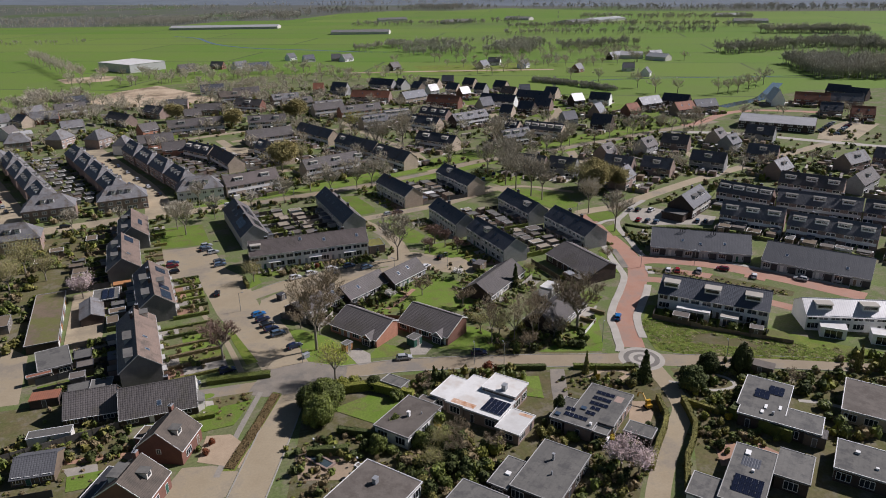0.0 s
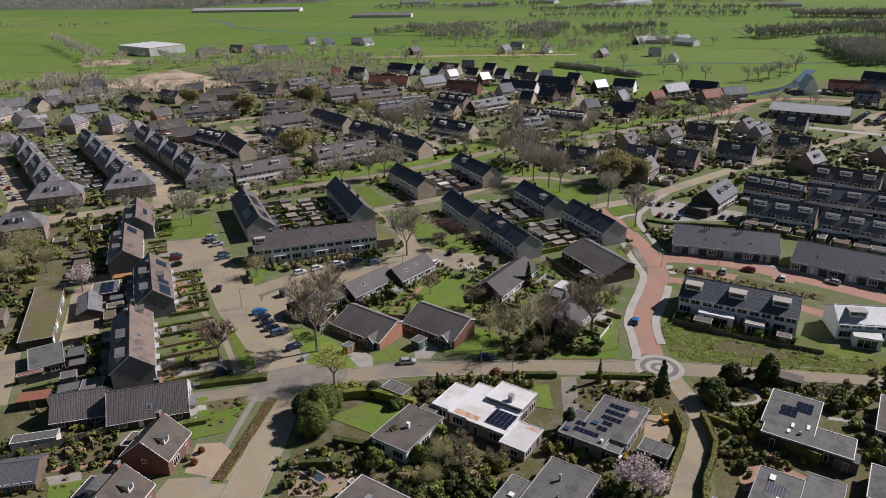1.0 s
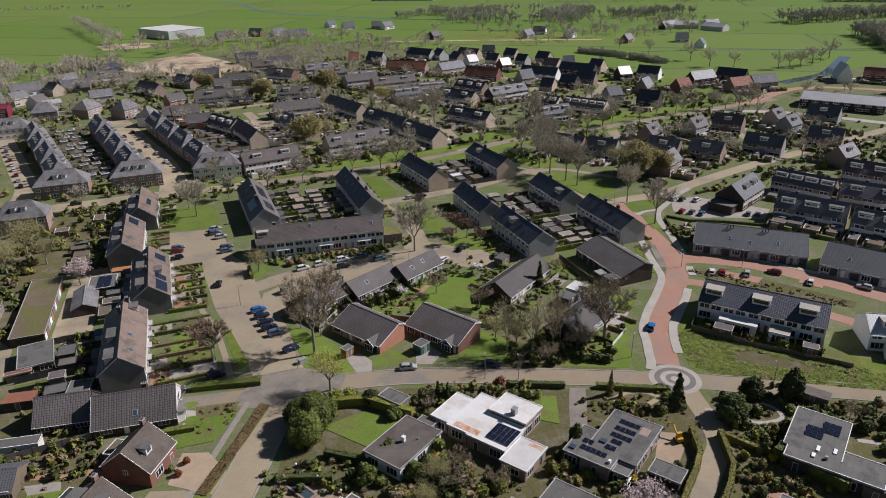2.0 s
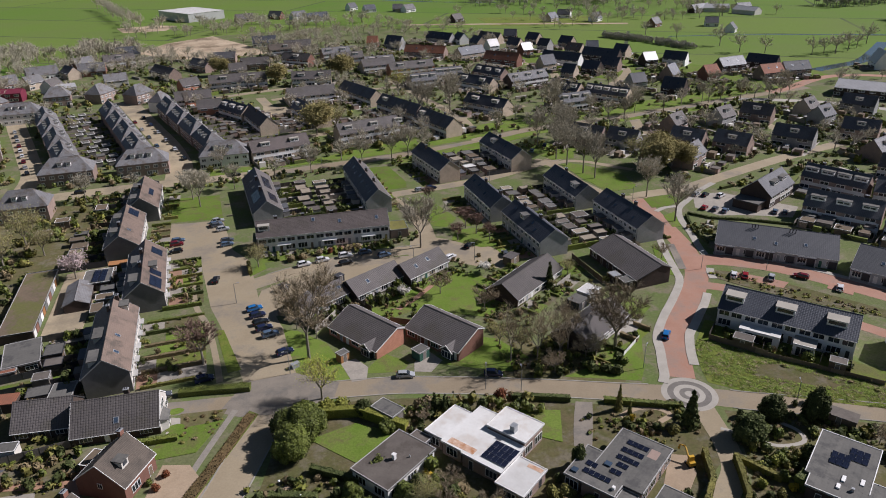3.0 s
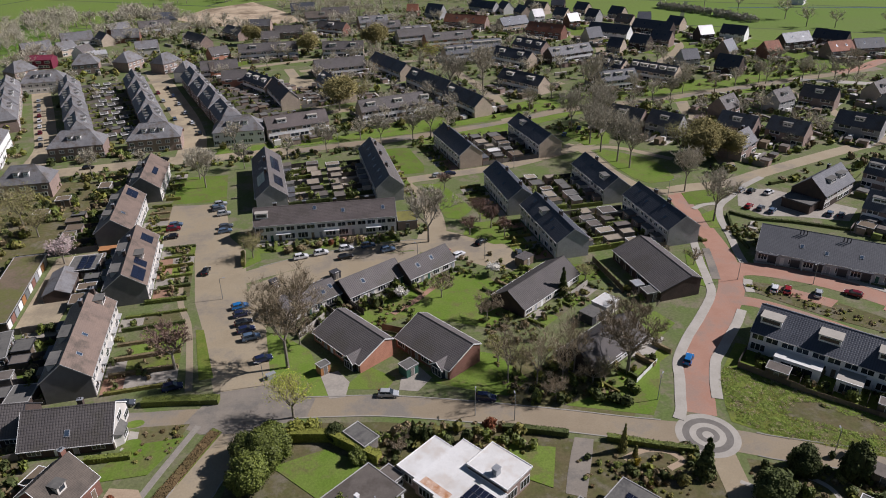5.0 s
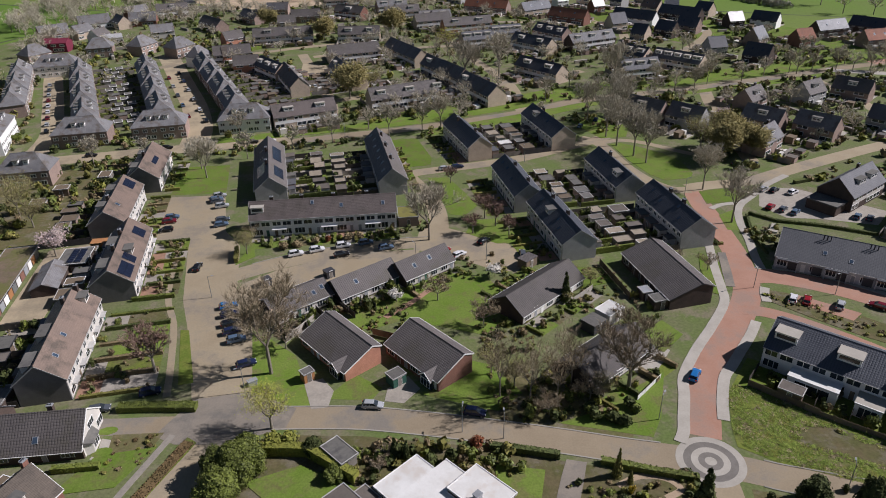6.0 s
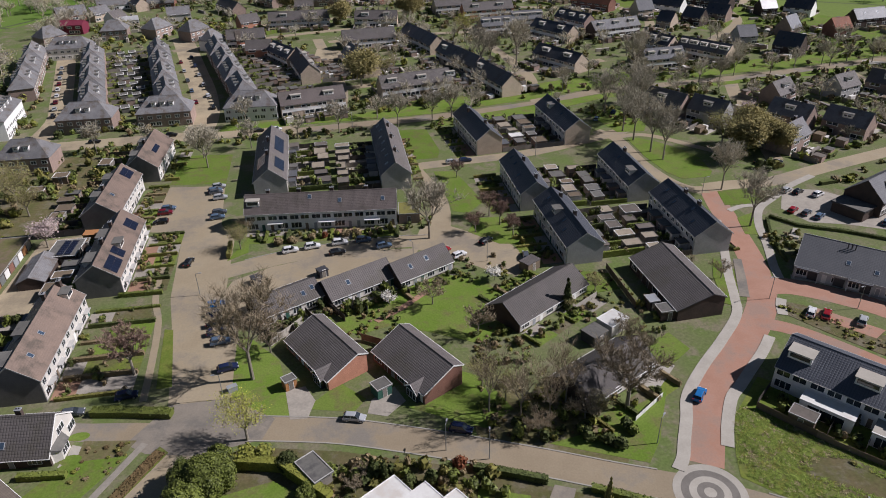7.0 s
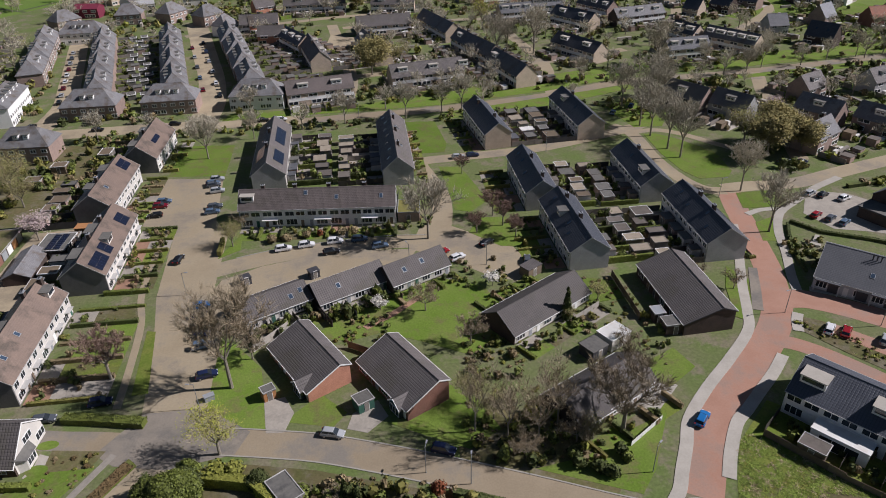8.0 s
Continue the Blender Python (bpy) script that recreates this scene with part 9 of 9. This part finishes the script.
for i in range(6):
    for bx, by, dx, dy in ((-28, 342, -4.8, 17.0), (34, 345, -4.4, 16.5), (-100, 350, -5.4, 18)):
        x, y = bx + dx * i, by + dy * i
        for j in range(2):
            for q in (-1, 1):
                if bx == -28 or rp.random() < 0.5:
                    yards.append((BOX["framed" if bx == -28 and rp.random() < 0.8 else "shed_b"], pose(x + q * 2.6, y + j * 8 + rp.uniform(-1, 1), 0, 0, 0, 16) @ Matrix.Diagonal((3.4, rp.uniform(3.4, 5.2), 2.4, 1))))
                yards.append((BOX["fence"], pose(x + q * 6.5, y + j * 8 + 3, 0, 0, 0, 16) @ Matrix.Diagonal((9, 0.08, 1.8, 1))))
                yards.append((BOX["hedge"], pose(x + q * 7.5, y + j * 8 - 3, 0, 0, 0, 16) @ Matrix.Diagonal((4.5, 0.8, 1.5, 1))))
                for i2 in range(4):
                    loose(rp.choice(KINDS[:12]), x + q * rp.uniform(4.6, 9), y + j * 8 + rp.uniform(-4, 4), rp.uniform(0.6, 1.4), rp.uniform(0.6, 1.5))


def clear(x, y, margin):
    """Whether a place is off the roads and houses."""
    p = Vector((x, y, 0))
    if math.hypot(x - 194, y - 210) < 17 or inside(x, y, SITE):
        return False
    for line, width in ROADS:
        if abs(line[0].x - x) + abs(line[0].y - y) < 900 and min((q - p).length_squared for q in line) < (width / 2 + margin + 1.5) ** 2:
            return False
    for hx, hy, ha, L, half, kind in YARD:
        if abs(hx - x) + abs(hy - y) < 40:
            q = pose(hx, hy, 0, 0, 0, ha).inverted() @ p
            if abs(q.x) < L / 2 + margin and abs(q.y) < half + margin:
                return False
    return True


# loose planting over the village further off
for x0, y0, x1, y1, n in ((185, 215, 340, 335, 800), (60, 318, 330, 480, 1000), (-60, 460, 200, 640, 800), (300, 150, 420, 300, 220), (-62, 300, 62, 336, 260), (-150, 290, -62, 420, 420), (-100, 420, 40, 520, 240)):
    for i in range(n):
        x, y, sz = rp.uniform(x0, x1), rp.uniform(y0, y1), rp.uniform(0.7, 2.2)
        if clear(x, y, sz):
            loose(rp.choice(KINDS), x, y, sz, sz * rp.uniform(0.6, 1.2))
for x0, y0, x1, y1, n in ((185, 215, 340, 335, 70), (60, 330, 330, 480, 90), (-60, 460, 200, 640, 70)):
    for i in range(n):
        x, y = rp.uniform(x0, x1), rp.uniform(y0, y1)
        if clear(x, y, 3.5):
            yards.append((BOX[rp.choice(("hedge", "hedge", "fence", "slab", "grass", "terrace"))], pose(x, y, 0, 0, 0, rp.choice((-56, 34, 8, 98))) @ Matrix.Diagonal((rp.uniform(5, 12), rp.uniform(0.8, 1.4), rp.uniform(1.0, 2.0), 1))))
# the nearer sheds are things of their own
SHEDS = {BOX["shed_a"].name: "wooden garden shed with a mossy flat roof", BOX["shed_b"].name: "brick garden shed with a grey flat roof", BOX["shed_c"].name: "brick garden shed with a brown flat roof", BOX["framed"].name: "carport with a white-edged grey flat roof"}
nearest = sorted((i for i, (me, m) in enumerate(yards) if me.name in SHEDS), key=lambda i: math.hypot(yards[i][1].translation.x - 60, yards[i][1].translation.y - 60))[:290]
for i in nearest:
    me, m = yards[i]
    ob = new("garden_shed", me)
    ob.matrix_basis = m
    tagged(ob, SHEDS[me.name], "shed", "garden sheds")
taken = set(nearest)
yards = [q for i, q in enumerate(yards) if i not in taken]
join_meshes("yard_clutter", "sheds, fences and paved yards behind distant terraces", "yard", yards)
join_meshes("undergrowth", "mixed garden shrubs, evergreen and leafless", "shrubs", LOOSE)

# trees over the middle and far distance
LOWER = {k: [o.data for o in PROTO[k][0].children] for k in ("fartree", "fartree2", "farochre")}
for o, ox, oy in (("fartree", -95, 330), ("fartree2", -88, 345), ("farochre", 60, 372), ("lime", 150, 412)):
    if not PROTO[o][1]:
        place(o, ox, oy, 0.9)
trees = []


def far_tree(key, x, y, size, height=None):
    m = pose(x, y, 0, 0, 0, rp.uniform(0, 360)) @ Matrix.Diagonal((size, size, height or size, 1))
    for me in LOWER[key]:
        trees.append((me, m))


for x0, y0, x1, y1, n, keys, lo, hi in ((-100, 410, 60, 620, 70, ("fartree", "fartree2", "farochre"), 0.5, 0.95), (60, 312, 200, 600, 190, ("fartree", "fartree2", "fartree2", "farochre", "fartree", "fartree"), 0.5, 0.95), (190, 240, 330, 420, 70, ("fartree", "fartree2"), 0.5, 0.95), (-160, 560, 120, 700, 200, ("fartree", "fartree2", "fartree", "farochre"), 0.8, 1.2), (60, 560, 260, 760, 90, ("fartree", "fartree2", "fartree", "farochre"), 0.7, 1.1),
                                         (-60, 740, 200, 830, 70, ("fartree", "fartree2", "fartree2", "farochre"), 0.8, 1.2), (330, 640, 620, 800, 80, ("fartree", "fartree2"), 0.8, 1.2), (-180, 420, -100, 600, 40, ("fartree", "fartree2"), 0.8, 1.2), (-210, 330, -95, 600, 60, ("farochre", "fartree", "farochre"), 0.8, 1.2), (100, 340, 330, 470, 26, ("fartree", "fartree2", "farochre"), 0.5, 0.9), (-190, 200, -66, 420, 80, ("fartree2", "farochre"), 0.6, 1.0), (330, 300, 480, 380, 20, ("fartree",), 0.6, 0.9)):
    for i in range(n):
        x, y = rp.uniform(x0, x1), rp.uniform(y0, y1)
        if clear(x, y, 0.8):
            far_tree(rp.choice(keys), x, y, rp.uniform(lo, hi))
for i in range(22):
    far_tree("fartree2", -110 + i * 3.0 + rp.uniform(-4, 4), 1060 - i * 11.4, 1.15, 1.5)
for x, y in ((445, 438), (458, 440), (464, 435), (470, 441), (483, 442), (500, 450), (520, 460), (405, 468), (421, 459), (412, 500), (405, 548), (393, 577), (396, 682), (286, 781)):
    far_tree(rp.choice(("fartree", "fartree2")), x, y, rp.uniform(1.1, 1.5))
join_meshes("village_trees", "leafless and budding trees among distant houses", "trees", trees)


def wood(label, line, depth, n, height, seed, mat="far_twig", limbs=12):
    """A far wood along a line: many simple leafless crowns in one mesh."""
    r = random.Random(seed)
    s = Shape()
    for i in range(n):
        q = r.uniform(0, len(line) - 1)
        j = min(int(q), len(line) - 2)
        f = q - j
        dx, dy = line[j + 1][0] - line[j][0], line[j + 1][1] - line[j][1]
        e = r.uniform(0, depth) / max(1, math.hypot(dx, dy))
        x, y = line[j][0] + dx * f - dy * e, line[j][1] + dy * f + dx * e
        h = height * r.uniform(0.6, 1.15)
        s.twig((x, y, 0), (x, y, h * 0.6), 0.4)
        for k in range(limbs):
            a, el = r.uniform(0, 6.283), r.uniform(0.1, 1.4)
            b = Vector((x, y, h * r.uniform(0.25, 0.55)))
            t = b + Vector((math.cos(a) * math.cos(el), math.sin(a) * math.cos(el), math.sin(el))) * h * r.uniform(0.3, 0.5)
            s.blade(b, t, 0.34, r.uniform(0, 3.1))
            d = Vector((r.uniform(-1, 1), r.uniform(-1, 1), r.uniform(-0.2, 1))) * h * 0.2
            for j in range(7):
                o = b.lerp(t, r.uniform(0.2, 1.0))
                s.blade(o, o + d.lerp(Vector((r.uniform(-1, 1), r.uniform(-1, 1), r.uniform(-0.1, 1))) * h * 0.24, 0.7), 0.26, r.uniform(0, 3.1))
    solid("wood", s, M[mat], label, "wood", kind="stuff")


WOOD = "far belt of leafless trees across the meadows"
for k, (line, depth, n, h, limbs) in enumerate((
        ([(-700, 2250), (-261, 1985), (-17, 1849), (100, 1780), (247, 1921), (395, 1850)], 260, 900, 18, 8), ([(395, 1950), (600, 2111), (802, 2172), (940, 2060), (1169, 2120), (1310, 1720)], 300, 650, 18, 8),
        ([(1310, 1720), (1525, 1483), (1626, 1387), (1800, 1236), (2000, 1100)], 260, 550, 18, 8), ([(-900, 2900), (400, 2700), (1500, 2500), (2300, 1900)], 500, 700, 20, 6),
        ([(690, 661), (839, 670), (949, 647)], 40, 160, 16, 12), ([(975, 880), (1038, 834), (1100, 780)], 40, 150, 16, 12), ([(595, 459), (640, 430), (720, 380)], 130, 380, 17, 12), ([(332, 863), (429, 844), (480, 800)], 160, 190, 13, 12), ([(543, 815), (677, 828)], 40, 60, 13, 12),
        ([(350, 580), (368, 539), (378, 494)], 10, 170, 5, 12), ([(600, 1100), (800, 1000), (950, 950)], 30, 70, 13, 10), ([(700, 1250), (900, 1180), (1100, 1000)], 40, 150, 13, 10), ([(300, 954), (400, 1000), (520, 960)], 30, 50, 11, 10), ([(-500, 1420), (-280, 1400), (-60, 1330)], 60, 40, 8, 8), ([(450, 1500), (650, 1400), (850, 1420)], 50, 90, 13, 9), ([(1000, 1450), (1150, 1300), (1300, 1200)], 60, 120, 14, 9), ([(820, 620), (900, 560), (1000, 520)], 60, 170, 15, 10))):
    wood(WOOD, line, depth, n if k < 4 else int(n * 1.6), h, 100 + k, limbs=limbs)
wood("leafless trees along the village edge", [(-150, 640), (-98, 644), (-74, 636), (-41, 636)], 46, 80, 12, 141, "twig", 14)

# street lamps and small street things
def street_lamp(x, y, ang, h=6.0):
    root = thing("street_lamp", "slender grey street lamp beside the road", "street lamp", x, y, ang, group="street lamps")
    s = Shape()
    s.limb((0, 0, 0), (0, 0, h), 0.09, 0.06, 8)
    part("pole", s, M["steel"], root)
    s = Shape()
    s.limb((0, 0, h - 0.05), (0.9, 0, h + 0.12), 0.045, 0.04, 6)
    part("arm", s, M["steel"], root)
    s = Shape()
    s.box(0.75, -0.13, h + 0.06, 1.4, 0.13, h + 0.17)
    part("lamp_head", s, M["grey_panel"], root)


for x, y, a in ((106.6, 133.4, 45), (70, 138, 70), (90, 199, 200), (129, 111.4, 60), (167, 164, 200), (77, 134.8, 80), (71.6, 201.4, 120), (20, 196, 0), (150, 171, 200), (30, 158, 180), (160, 224, 0), (120, 263, 90), (60, 301.6, 90), (140, 313, 90)):
    street_lamp(x, y, a)
s = Shape()
s.box(-0.9, -0.5, 0, 0.9, 0.5, 1.1), s.box(-1.0, -0.6, 1.1, 1.0, 0.6, 1.22)
solid("utility_cabinet", s, M["grey_panel"], "pale grey utility cabinet standing on the verge", "cabinet", 31.4, 160.2, 25)
# tall grass on the overgrown plot and the planted island
def grass_tuft(key, seed, blades=16):
    r = random.Random(seed)
    s = Shape()
    for k in range(blades):
        a, lean, h = r.uniform(0, 6.283), r.uniform(0.5, 1.0), r.uniform(0.25, 0.6)
        x, y = r.uniform(-0.6, 0.6), r.uniform(-0.6, 0.6)
        u, v = math.cos(a), math.sin(a)
        s.face(((x - v * 0.14, y + u * 0.14, 0), (x + v * 0.14, y - u * 0.14, 0), (x + u * lean, y + v * lean, h)))
    return s.data("grass_tuft", [M[key]])


TUFTS = [grass_tuft(k, 300 + i) for i, k in enumerate(("grass_blade", "grass_blade", "grass_blade", "leaf_lime", "dry_reed", "grass_blade"))]
grass = []
PLOT = [(119, 128.6), (123.4, 137), (126, 140), (134.6, 129.4), (152, 111.6), (163, 100), (172, 91), (165, 93.4), (148, 103.4), (134, 112), (122, 119.6), (118, 124)]
ISLAND = [(150.4, 165.5), (152.2, 168.6), (156, 166.4), (166.6, 154.4), (176, 140.6), (178.6, 134), (176.5, 133), (161.5, 148.6), (155, 157.6)]
HOLLOW = [(128.6, 123.6), (131.4, 125.6), (135.6, 124.4), (140, 119.6), (144, 113.4), (141.6, 113), (136, 116.6), (130.6, 120.6)]
for ring, n, lo, hi in ((PLOT, 9000, 0.35, 0.8), (ISLAND, 420, 0.25, 0.5)):
    xs, ys = [q[0] for q in ring], [q[1] for q in ring]
    for i in range(n):
        x, y = rp.uniform(min(xs), max(xs)), rp.uniform(min(ys), max(ys))
        dense = math.sin(x * 0.55 + 1.3) * math.sin(y * 0.6) + rp.uniform(-0.7, 0.7)
        if inside(x, y, ring) and dense > -0.75 and not inside(x, y, HOLLOW):
            sz = rp.uniform(lo, hi)
            grass.append((rp.choice(TUFTS), pose(x, y, 0.05, 0, 0, rp.uniform(0, 360)) @ Matrix.Diagonal((sz, sz, sz * rp.uniform(0.5, 0.9), 1))))
join_meshes("tall_grass", "rough tall grass and reeds on the overgrown plot", "grass", grass)
# kinds of plant that were only joined into the undergrowth leave no single plant behind
for spare, placed in PROTO.values():
    if not placed:
        for o in list(spare.children) + [spare]:
            if o.name in bpy.data.objects:
                bpy.data.objects.remove(o)
